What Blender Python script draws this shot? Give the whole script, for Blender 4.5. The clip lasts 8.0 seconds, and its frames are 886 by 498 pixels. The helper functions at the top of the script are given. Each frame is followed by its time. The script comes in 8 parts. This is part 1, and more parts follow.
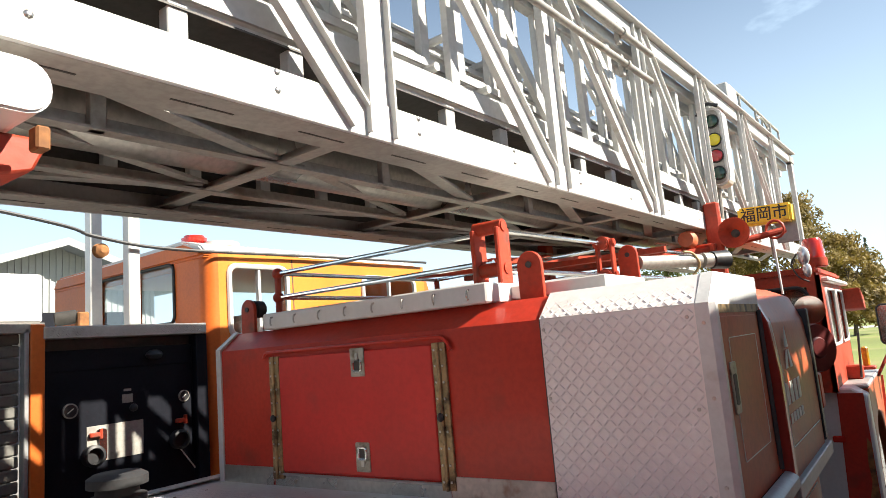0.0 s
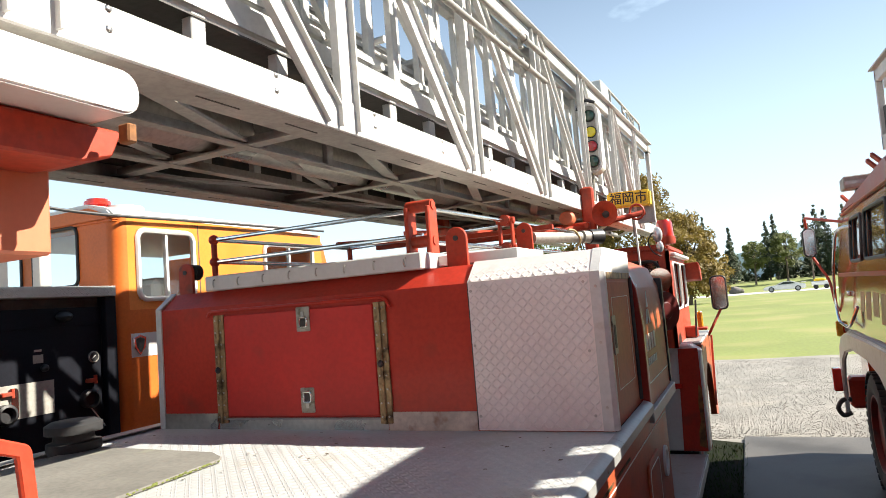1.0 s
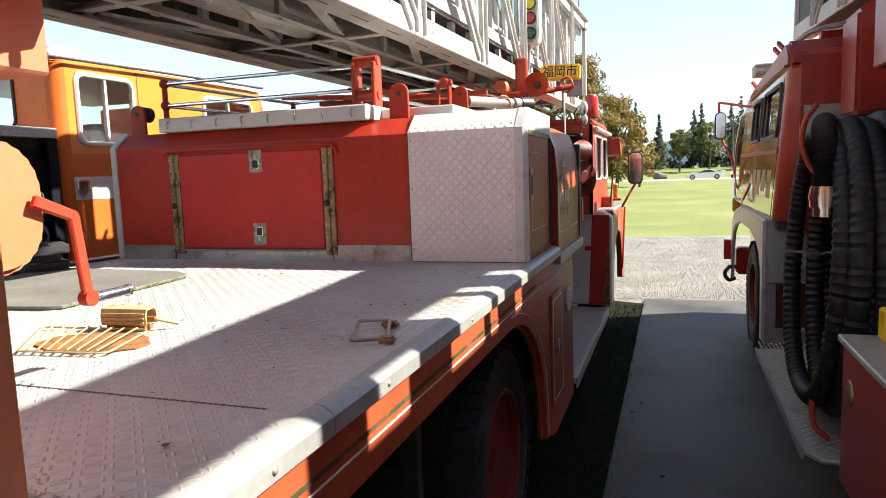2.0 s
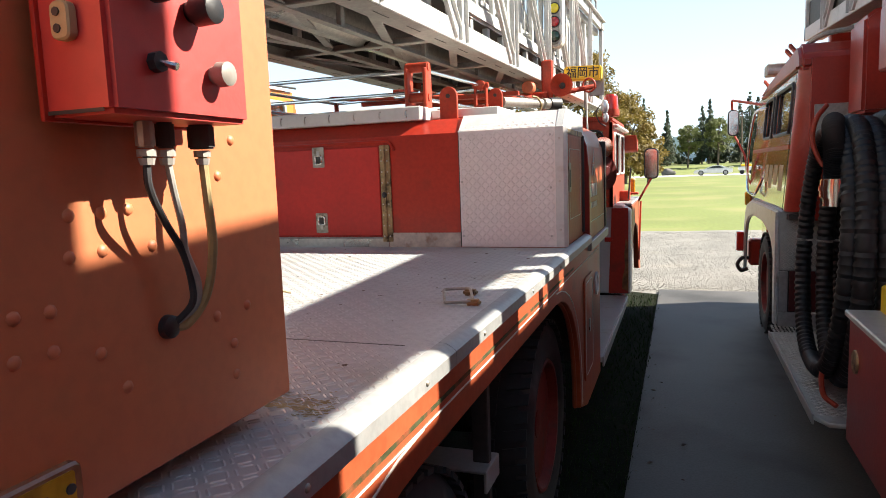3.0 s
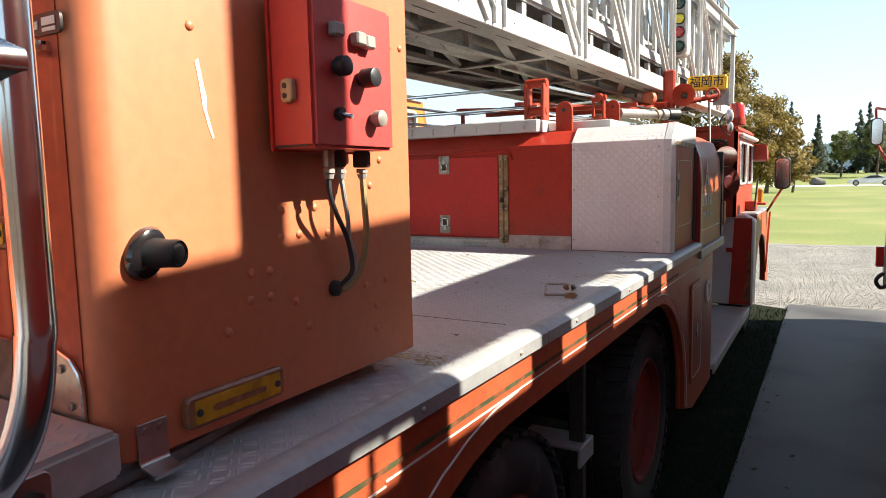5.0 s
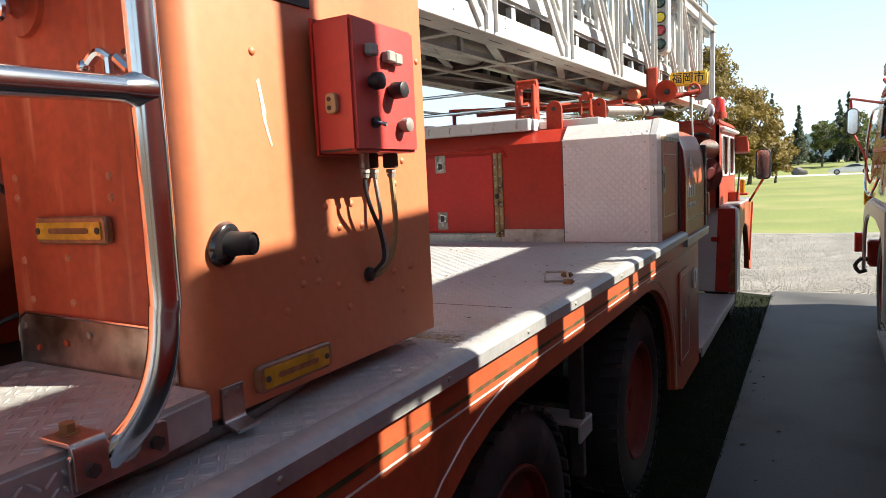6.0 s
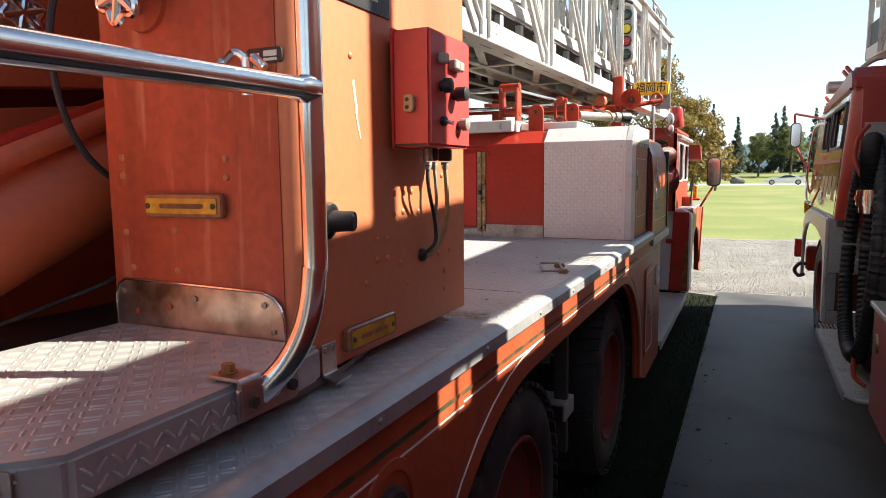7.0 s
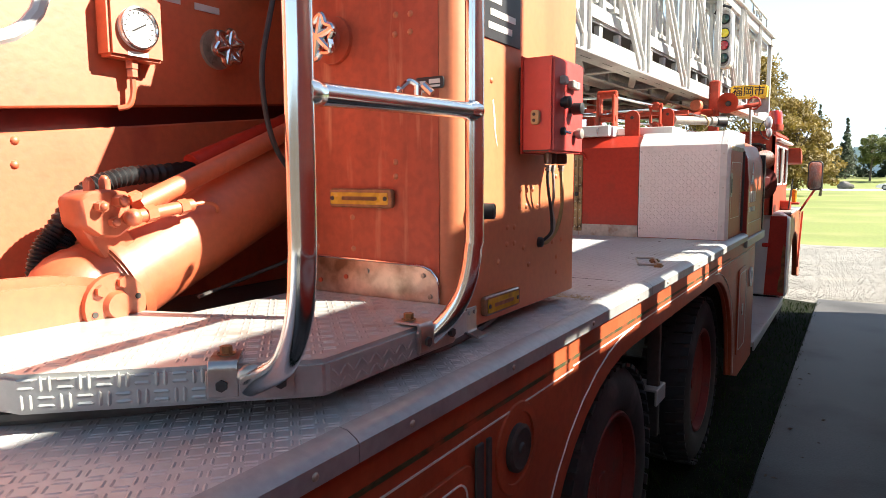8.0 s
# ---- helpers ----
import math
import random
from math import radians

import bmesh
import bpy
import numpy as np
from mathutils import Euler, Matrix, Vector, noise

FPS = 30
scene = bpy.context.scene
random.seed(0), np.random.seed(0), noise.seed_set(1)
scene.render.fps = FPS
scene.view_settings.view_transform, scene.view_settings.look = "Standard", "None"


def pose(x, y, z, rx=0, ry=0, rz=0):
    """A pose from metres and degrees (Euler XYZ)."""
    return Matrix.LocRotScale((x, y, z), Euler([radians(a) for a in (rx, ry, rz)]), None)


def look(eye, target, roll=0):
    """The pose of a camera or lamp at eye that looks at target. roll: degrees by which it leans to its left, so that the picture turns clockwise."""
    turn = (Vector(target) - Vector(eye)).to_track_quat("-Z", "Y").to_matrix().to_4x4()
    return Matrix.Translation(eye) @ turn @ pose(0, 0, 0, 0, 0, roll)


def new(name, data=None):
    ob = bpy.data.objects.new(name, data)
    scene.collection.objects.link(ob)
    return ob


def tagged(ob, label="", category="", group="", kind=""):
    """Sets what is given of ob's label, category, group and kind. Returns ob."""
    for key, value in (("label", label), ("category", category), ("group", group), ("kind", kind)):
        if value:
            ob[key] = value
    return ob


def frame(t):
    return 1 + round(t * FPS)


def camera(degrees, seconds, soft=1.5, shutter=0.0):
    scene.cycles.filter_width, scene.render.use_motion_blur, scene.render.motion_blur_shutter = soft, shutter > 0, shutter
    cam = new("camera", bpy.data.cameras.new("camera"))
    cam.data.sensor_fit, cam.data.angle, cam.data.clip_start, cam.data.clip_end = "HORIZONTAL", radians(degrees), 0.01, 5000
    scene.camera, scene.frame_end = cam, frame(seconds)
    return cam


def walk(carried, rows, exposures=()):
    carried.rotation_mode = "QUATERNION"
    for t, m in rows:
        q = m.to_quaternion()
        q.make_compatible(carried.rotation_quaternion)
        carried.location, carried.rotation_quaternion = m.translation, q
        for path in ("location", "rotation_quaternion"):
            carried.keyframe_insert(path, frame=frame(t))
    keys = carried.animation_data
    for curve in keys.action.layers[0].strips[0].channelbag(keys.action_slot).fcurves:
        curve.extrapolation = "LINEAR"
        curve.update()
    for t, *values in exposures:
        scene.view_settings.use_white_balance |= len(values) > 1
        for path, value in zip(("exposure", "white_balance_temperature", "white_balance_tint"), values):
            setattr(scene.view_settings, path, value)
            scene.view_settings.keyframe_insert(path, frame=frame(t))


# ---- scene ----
cam = camera(67.6, 8.0, soft=0.9)
PATH = [
    (0, (0.455, -1.963, 1.897), (-0.692, -0.35, 2.185), -4.8),
    (0.4, (0.513, -2.156, 1.905), (-0.55, -0.481, 2.163), -4.7),
    (0.5, (0.499, -2.18, 1.912), (-0.527, -0.483, 2.167), -4.7),
    (1, (0.463, -2.503, 1.881), (-0.36, -0.687, 2.044), -4.6),
    (1.2, (0.480, -2.597, 1.870), (-0.281, -0.749, 1.945), -3.9),
    (1.5, (0.533, -2.692, 1.793), (-0.202, -0.835, 1.691), -2.7),
    (1.7, (0.579, -2.757, 1.763), (-0.101, -0.889, 1.547), -2.0),
    (2.8, (0.541, -3.2, 1.768), (-0.092, -1.317, 1.538), -2.1),
    (3, (0.502, -3.281, 1.761), (-0.172, -1.412, 1.527), -2.1),
    (3.2, (0.486, -3.329, 1.772), (-0.266, -1.492, 1.528), -2.2),
    (3.5, (0.546, -3.358, 1.772), (-0.426, -1.624, 1.547), -2.4),
    (3.7, (0.582, -3.347, 1.770), (-0.477, -1.665, 1.543), -1.5),
    (4, (0.642, -3.34, 1.776), (-0.434, -1.671, 1.542), -0.8),
    (4.5, (0.677, -3.408, 1.772), (-0.361, -1.713, 1.556), -1.5),
    (4.7, (0.682, -3.467, 1.775), (-0.358, -1.772, 1.564), -1.3),
    (5.8, (0.711, -3.787, 1.776), (-0.181, -2.01, 1.561), -1.5),
    (6, (0.719, -3.772, 1.773), (-0.259, -2.04, 1.56), -2.7),
    (6.2, (0.719, -3.760, 1.772), (-0.307, -2.057, 1.551), -2.8),
    (6.5, (0.697, -3.802, 1.768), (-0.311, -2.091, 1.534), -1.5),
    (7, (0.603, -4.056, 1.77), (-0.233, -2.253, 1.544), -0.6),
    (7.2, (0.588, -4.160, 1.771), (-0.201, -2.338, 1.532), -0.7),
    (7.5, (0.599, -4.269, 1.79), (-0.238, -2.467, 1.557), -0.2),
    (8, (0.67, -4.407, 1.765), (-0.39, -2.725, 1.549), -0.3),
]
walk(cam, [(t, look(eye, target, roll)) for t, eye, target, roll in PATH], exposures=[(0, 1.60), (1.0, 1.60), (1.5, 1.65), (2.8, 1.72), (3.1, 1.71), (3.5, 1.66), (6.3, 1.57), (7.2, 1.68), (8, 1.98)])

# ---- world, sun ----
SUN_AZ, SUN_EL = radians(23.5), radians(38.5)      # from +x towards +y
world = bpy.data.worlds.new("sky")
scene.world = world
world.use_nodes = True
wn = world.node_tree.nodes
wn.clear()
w_out, w_bg, w_sky = wn.new("ShaderNodeOutputWorld"), wn.new("ShaderNodeBackground"), wn.new("ShaderNodeTexSky")
w_sky.sky_type, w_sky.sun_disc = "NISHITA", False
w_sky.sun_elevation, w_sky.sun_rotation = SUN_EL, math.pi / 2 - SUN_AZ
w_sky.air_density, w_sky.dust_density, w_sky.ozone_density = 1.0, 0.3, 1.4
w_bg.inputs["Strength"].default_value = 0.041
# thin high wisps of cloud
w_tc, w_map, w_noi, w_ramp, w_mix = (wn.new("ShaderNodeTexCoord"), wn.new("ShaderNodeMapping"), wn.new("ShaderNodeTexNoise"),
                                     wn.new("ShaderNodeValToRGB"), wn.new("ShaderNodeMix"))
w_map.inputs["Scale"].default_value = (3.0, 3.0, 7.0)
w_noi.inputs["Scale"].default_value, w_noi.inputs["Detail"].default_value = 1.6, 7.0
w_ramp.color_ramp.elements[0].position, w_ramp.color_ramp.elements[1].position = 0.64, 0.98
w_ramp.color_ramp.elements[0].color = (0.0, 0.0, 0.0, 1)
w_mix.data_type = "RGBA"
w_mix.inputs[7].default_value = (11.6, 14.6, 16.8, 1)
# haze that thickens smoothly towards the horizon, all round
w_sep, w_haze, w_add = wn.new("ShaderNodeSeparateXYZ"), wn.new("ShaderNodeMapRange"), wn.new("ShaderNodeMath")
w_haze.interpolation_type = "SMOOTHERSTEP"
w_haze.inputs["From Min"].default_value, w_haze.inputs["From Max"].default_value = 0.74, -0.12
w_haze.inputs["To Min"].default_value, w_haze.inputs["To Max"].default_value = 0.03, 0.55
w_add.operation, w_add.use_clamp = "MAXIMUM", True
wl = world.node_tree.links
wl.new(w_tc.outputs["Generated"], w_map.inputs["Vector"])
wl.new(w_map.outputs["Vector"], w_noi.inputs["Vector"])
wl.new(w_noi.outputs["Fac"], w_ramp.inputs["Fac"])
wl.new(w_tc.outputs["Generated"], w_sep.inputs[0])
wl.new(w_sep.outputs["Z"], w_haze.inputs["Value"])
wl.new(w_ramp.outputs["Color"], w_add.inputs[0])
wl.new(w_haze.outputs["Result"], w_add.inputs[1])
wl.new(w_add.outputs[0], w_mix.inputs[0])
wl.new(w_sky.outputs["Color"], w_mix.inputs[6])
wl.new(w_mix.outputs[2], w_bg.inputs["Color"])
wl.new(w_bg.outputs["Background"], w_out.inputs["Surface"])

sun_data = bpy.data.lights.new("sun", "SUN")
sun_data.energy, sun_data.angle, sun_data.color = 5.0, radians(0.55), (1.0, 0.93, 0.80)
sun = new("sun", sun_data)
sun.matrix_basis = look((60 * math.cos(SUN_EL) * math.cos(SUN_AZ), 60 * math.cos(SUN_EL) * math.sin(SUN_AZ), 60 * math.sin(SUN_EL)), (0, 0, 0))


# ---- materials ----
def mat(name, base, rough=0.5, metal=0.0, var=0.12, scale=3.0, fine=45.0, bump=0.02, dirt=None, dirt_at=0.6, dirt_scale=5.0, coat=0.0,
        streak=False, rand=0.0, spec=0.5):
    """Painted, metal or mineral surface: broad tone changes, fine grain, patches of dirt, and relief."""
    m = bpy.data.materials.new(name)
    m.use_nodes = True
    n, l = m.node_tree.nodes, m.node_tree.links
    b = n["Principled BSDF"]
    tc = n.new("ShaderNodeTexCoord")
    mp = n.new("ShaderNodeMapping")
    mp.inputs["Scale"].default_value = (1, 1, 0.12) if streak else (1, 1, 1)
    l.new(tc.outputs["Object"], mp.inputs["Vector"])

    def noi(sc, det, src=None):
        t = n.new("ShaderNodeTexNoise")
        t.inputs["Scale"].default_value, t.inputs["Detail"].default_value = sc, det
        l.new((src or mp).outputs[0 if src is None else "Object"], t.inputs["Vector"])
        return t

    n1, n2 = noi(scale, 4), noi(fine, 3, tc)
    lo = tuple(c * (1 - var) for c in base) + (1,)
    hi = tuple(min(1, c * (1 + var)) for c in base) + (1,)
    ramp = n.new("ShaderNodeValToRGB")
    ramp.color_ramp.elements[0].position, ramp.color_ramp.elements[1].position = 0.3, 0.7
    ramp.color_ramp.elements[0].color, ramp.color_ramp.elements[1].color = lo, hi
    l.new(n1.outputs["Fac"], ramp.inputs["Fac"])
    grain = n.new("ShaderNodeMix")
    grain.data_type, grain.blend_type = "RGBA", "MULTIPLY"
    grain.inputs[0].default_value = min(0.6, var * 2.0)
    l.new(ramp.outputs["Color"], grain.inputs[6])
    g2 = n.new("ShaderNodeValToRGB")
    g2.color_ramp.elements[0].position, g2.color_ramp.elements[0].color = 0.35, (0.55, 0.55, 0.55, 1)
    g2.color_ramp.elements[1].position = 0.6
    l.new(n2.outputs["Fac"], g2.inputs["Fac"])
    l.new(g2.outputs["Color"], grain.inputs[7])
    col = grain.outputs[2]
    if rand:
        oi, hv = n.new("ShaderNodeObjectInfo"), n.new("ShaderNodeMapRange")
        hv.inputs["To Min"].default_value, hv.inputs["To Max"].default_value = 1 - rand, 1 + rand
        l.new(oi.outputs["Random"], hv.inputs["Value"])
        mul = n.new("ShaderNodeVectorMath")
        mul.operation = "SCALE"
        l.new(col, mul.inputs[0])
        l.new(hv.outputs["Result"], mul.inputs["Scale"])
        col = mul.outputs[0]
    if dirt:
        n3 = noi(dirt_scale, 8)
        r3 = n.new("ShaderNodeValToRGB")
        r3.color_ramp.elements[0].position, r3.color_ramp.elements[1].position = dirt_at, min(1.0, dirt_at + 0.16)
        l.new(n3.outputs["Fac"], r3.inputs["Fac"])
        mx = n.new("ShaderNodeMix")
        mx.data_type = "RGBA"
        l.new(r3.outputs["Color"], mx.inputs[0])
        l.new(col, mx.inputs[6])
        mx.inputs[7].default_value = (*dirt, 1)
        col = mx.outputs[2]
    l.new(col, b.inputs["Base Color"])
    rr = n.new("ShaderNodeMapRange")
    rr.inputs["To Min"].default_value, rr.inputs["To Max"].default_value = max(0.02, rough - 0.1), min(1, rough + 0.12)
    l.new(n1.outputs["Fac"], rr.inputs["Value"])
    l.new(rr.outputs["Result"], b.inputs["Roughness"])
    b.inputs["Metallic"].default_value = metal
    b.inputs["Coat Weight"].default_value = coat
    b.inputs["Specular IOR Level"].default_value = spec
    b.inputs["Coat Roughness"].default_value = 0.08
    if bump:
        bp = n.new("ShaderNodeBump")
        bp.inputs["Strength"].default_value, bp.inputs["Distance"].default_value = min(1.0, bump * 8), 0.004
        l.new(n2.outputs["Fac"], bp.inputs["Height"])
        l.new(bp.outputs["Normal"], b.inputs["Normal"])
    return m


def glass(name, tint, rough=0.02, alpha=1.0):
    m = bpy.data.materials.new(name)
    m.use_nodes = True
    b = m.node_tree.nodes["Principled BSDF"]
    b.inputs["Base Color"].default_value = (*tint, 1)
    b.inputs["Roughness"].default_value = rough
    b.inputs["Transmission Weight"].default_value = alpha
    b.inputs["IOR"].default_value = 1.45
    return m


M_RED = mat("red_paint", (0.46, 0.034, 0.017), 0.42, var=0.14, dirt=(0.26, 0.035, 0.02), dirt_at=0.6, coat=0.15, spec=0.3)
M_SIDE = mat("side_red_paint", (0.38, 0.080, 0.032), 0.42, var=0.16, dirt=(0.24, 0.058, 0.026), dirt_at=0.58, bump=0.006, spec=0.2)
M_TOWER = mat("faded_orange_red_paint", (0.545, 0.167, 0.067), 0.5, var=0.09, scale=2.2, dirt=(0.44, 0.098, 0.038), dirt_at=0.52, dirt_scale=2.0, streak=True, bump=0.006, spec=0.7)
M_TOWERBACK = mat("brick_red_streaked_paint", (0.47, 0.075, 0.028), 0.5, var=0.2, scale=12.0, dirt=(0.60, 0.20, 0.10), dirt_at=0.57, dirt_scale=26.0, streak=True, spec=0.6)
M_MECH = mat("orange_red_machine_paint", (0.54, 0.118, 0.044), 0.5, var=0.12, dirt=(0.30, 0.050, 0.022), dirt_at=0.64, spec=1.0)
M_BOX = mat("bright_red_paint", (0.54, 0.028, 0.021), 0.46, var=0.10, dirt=(0.36, 0.03, 0.022), dirt_at=0.64, coat=0.1, spec=0.4)
M_RAILRED = mat("chipped_red_paint", (0.40, 0.045, 0.018), 0.5, var=0.2, dirt=(0.17, 0.05, 0.03), dirt_at=0.58, dirt_scale=14, spec=0.35)
M_WHITE = mat("ladder_white_paint", (0.52, 0.515, 0.495), 0.5, var=0.10, dirt=(0.36, 0.33, 0.27), dirt_at=0.62, dirt_scale=7, streak=False)
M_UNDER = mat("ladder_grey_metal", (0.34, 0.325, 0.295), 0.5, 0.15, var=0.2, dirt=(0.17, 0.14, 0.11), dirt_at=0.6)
M_DARKMETAL = mat("dirty_metal_and_shade_fill", (0.06, 0.055, 0.05), 0.6, 0.2, var=0.25, dirt=(0.14, 0.10, 0.07), dirt_at=0.62)
M_DECK = mat("deck_plate", (0.49, 0.505, 0.51), 0.42, 0.3, var=0.09, scale=2.0, dirt=(0.40, 0.38, 0.34), dirt_at=0.58, dirt_scale=3.0)
M_PLATE = mat("tread_plate", (0.475, 0.485, 0.465), 0.40, 0.35, var=0.09, dirt=(0.36, 0.33, 0.29), dirt_at=0.57, dirt_scale=7)
M_ALU = mat("aluminium_trim", (0.36, 0.362, 0.358), 0.42, 0.30, var=0.14, dirt=(0.34, 0.32, 0.30), dirt_at=0.62, dirt_scale=9)
M_TRIM = mat("bright_corner_trim", (0.58, 0.58, 0.575), 0.42, 0.2, var=0.10, dirt=(0.40, 0.36, 0.31), dirt_at=0.62, dirt_scale=9)
M_STEEL = mat("scratched_steel", (0.50, 0.48, 0.45), 0.28, 0.95, var=0.15, dirt=(0.28, 0.17, 0.08), dirt_at=0.60, dirt_scale=12)
M_CHROME = mat("chrome", (0.78, 0.79, 0.78), 0.15, 1.0, var=0.05, bump=0.0, dirt=(0.45, 0.36, 0.26), dirt_at=0.70, dirt_scale=20)
M_BRASS = mat("tarnished_hinge", (0.38, 0.27, 0.14), 0.5, 0.6, var=0.3, scale=14, dirt=(0.07, 0.05, 0.03), dirt_at=0.50, dirt_scale=22)
M_RUBBER = mat("tyre_rubber", (0.022, 0.022, 0.024), 0.75, var=0.25, dirt=(0.07, 0.065, 0.06), dirt_at=0.6)
M_CONTROL = mat("sun_faded_control_red", (0.54, 0.040, 0.033), 0.48, var=0.10, dirt=(0.38, 0.036, 0.028), dirt_at=0.62, spec=0.9)
# Darkened for the shadowed gap under the tower, with grime patches
M_RING = mat("shaded_grimy_steel", (0.15, 0.142, 0.128), 0.6, 0.1, var=0.25, dirt=(0.06, 0.055, 0.05), dirt_at=0.55, dirt_scale=4)
M_BARE = mat("bare_primer_scratch", (0.78, 0.66, 0.49), 0.6, var=0.2, scale=30, bump=0)
M_BLACK = mat("black_plastic", (0.02, 0.02, 0.022), 0.45, var=0.2)
M_BLACKPANEL = mat("black_panel_paint", (0.008, 0.009, 0.014), 0.55, var=0.2, dirt=(0.06, 0.06, 0.065), dirt_at=0.66)
M_OLDSTEEL = mat("tarnished_latch_steel", (0.40, 0.37, 0.31), 0.45, 0.6, var=0.2, scale=16, dirt=(0.13, 0.10, 0.06), dirt_at=0.56, dirt_scale=30)
M_WHEELRED = mat("dull_wheel_red", (0.17, 0.018, 0.012), 0.55, var=0.2, dirt=(0.07, 0.03, 0.025), dirt_at=0.56, dirt_scale=8, spec=0.3)
M_WORNSTEEL = mat("blotched_bare_steel", (0.58, 0.54, 0.46), 0.32, 0.9, var=0.2, scale=5, dirt=(0.13, 0.105, 0.075), dirt_at=0.50, dirt_scale=6)
M_ORANGE = mat("orange_paint", (0.72, 0.21, 0.025), 0.4, var=0.08, dirt=(0.40, 0.14, 0.03), dirt_at=0.68, coat=0.25)
# Same orange with its shade put in, for faces off the sun
M_SHADEORANGE = mat("shaded_orange_paint", (0.60, 0.135, 0.022), 0.45, var=0.1, dirt=(0.36, 0.09, 0.02), dirt_at=0.66, coat=0.1, spec=0.3)
M_CREAM = mat("white_body_paint", (0.62, 0.61, 0.59), 0.4, var=0.05, dirt=(0.5, 0.47, 0.42), dirt_at=0.7)
M_AMBER = mat("amber_plastic", (0.62, 0.36, 0.03), 0.25, var=0.25, scale=10, dirt=(0.30, 0.14, 0.03), dirt_at=0.60, dirt_scale=15, coat=0.4)
M_YELLOW = mat("yellow_sign_plastic", (0.82, 0.55, 0.02), 0.35, var=0.05)
M_INK = mat("black_ink", (0.012, 0.012, 0.012), 0.5, var=0.1, bump=0)
M_GREENLINE = mat("worn_green_line_paint", (0.060, 0.066, 0.030), 0.6, var=0.3, scale=9, dirt=(0.30, 0.07, 0.03), dirt_at=0.50, dirt_scale=12, spec=0.2)
M_WLINE = mat("white_line_paint", (0.70, 0.68, 0.62), 0.5, var=0.1)
M_RUST = mat("rusty_steel", (0.30, 0.13, 0.045), 0.85, 0.1, var=0.35, scale=12, dirt=(0.13, 0.055, 0.025), dirt_at=0.52, dirt_scale=18)
M_OLDYELLOW = mat("faded_yellow_paint", (0.44, 0.36, 0.19), 0.6, var=0.15, scale=12, dirt=(0.34, 0.22, 0.10), dirt_at=0.55, dirt_scale=22)
M_MAT = mat("grey_rubber_mat", (0.155, 0.15, 0.135), 0.85, var=0.18, scale=4, dirt=(0.20, 0.20, 0.15), dirt_at=0.6)
M_MOSS = mat("mossy_mat_edge", (0.10, 0.12, 0.025), 0.9, var=0.5, scale=25)
M_HOSE = mat("black_hose_rubber", (0.012, 0.012, 0.013), 0.55, var=0.25)
M_LENS_Y = mat("yellow_lens", (0.72, 0.60, 0.02), 0.15, var=0.05, coat=0.6)
M_LENS_R = mat("red_lens", (0.40, 0.015, 0.02), 0.15, var=0.1, coat=0.6)
M_LENS_G = mat("dark_green_lens", (0.01, 0.05, 0.03), 0.15, var=0.1, coat=0.6)
M_BEACON = mat("red_beacon_plastic", (0.55, 0.03, 0.02), 0.12, var=0.08, coat=0.7)
M_GLASSLAMP = mat("lamp_glass", (0.72, 0.74, 0.76), 0.06, 0.5, var=0.1, coat=0.8)
M_GLASS = glass("vehicle_glass", (0.80, 0.86, 0.86))
M_MIRROR = mat("mirror_silver", (0.85, 0.86, 0.87), 0.03, 1.0, var=0.01, bump=0)
# Dark red with shade put into it, for parts off the sun
M_MAROON = mat("shade_dark_maroon", (0.10, 0.012, 0.012), 0.4, var=0.2, dirt=(0.09, 0.02, 0.02), dirt_at=0.58)
# Red darkened to the engine's shaded look; also cuts its red bounce
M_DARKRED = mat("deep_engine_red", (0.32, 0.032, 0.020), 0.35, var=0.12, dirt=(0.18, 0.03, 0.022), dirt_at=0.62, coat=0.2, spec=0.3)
M_CHIP = mat("chipped_white_paint_on_steel", (0.56, 0.50, 0.42), 0.5, 0.0, var=0.2, scale=9, dirt=(0.26, 0.11, 0.05), dirt_at=0.54, dirt_scale=11)
M_TUBE = mat("dull_ram_tube", (0.50, 0.475, 0.43), 0.30, 0.7, var=0.2, scale=2.0, dirt=(0.22, 0.18, 0.13), dirt_at=0.6)
# Pink of the red bounce light is put into this plate's grey
M_ENDPLATE = mat("bounce_tinted_plate", (0.80, 0.735, 0.715), 0.42, 0.15, var=0.06, dirt=(0.66, 0.60, 0.57), dirt_at=0.62)
M_OCHRE = mat("ochre_stain", (0.36, 0.28, 0.14), 0.8, var=0.3, scale=14, dirt=(0.36, 0.34, 0.30), dirt_at=0.5, dirt_scale=20)
M_GLOSSBLACK = mat("glossy_black_lamp", (0.012, 0.012, 0.013), 0.12, var=0.1, coat=0.6, bump=0)
M_CASE = mat("clear_lamp_case", (0.30, 0.15, 0.075), 0.2, var=0.2, scale=12, dirt=(0.12, 0.07, 0.04), dirt_at=0.6, coat=0.6)
M_INSIDE = mat("cab_interior", (0.30, 0.29, 0.27), 0.8, var=0.2)
# Grey held far below bare concrete, to carry the path's deep shade
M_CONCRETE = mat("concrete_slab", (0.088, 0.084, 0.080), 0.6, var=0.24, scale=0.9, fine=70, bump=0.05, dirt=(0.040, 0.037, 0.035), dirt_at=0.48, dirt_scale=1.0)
# Turf colour, with the deep shade between the trucks put into it
M_SHADETURF = mat("shade_dark_turf", (0.010, 0.013, 0.005), 0.95, var=0.35, scale=5, fine=60, bump=0.12, dirt=(0.018, 0.016, 0.010), dirt_at=0.55, spec=0.1)
M_LAWN = mat("mown_lawn", (0.165, 0.20, 0.048), 0.95, var=0.18, scale=0.12, fine=9, bump=0.1, dirt=(0.22, 0.215, 0.075), dirt_at=0.50, dirt_scale=0.25)
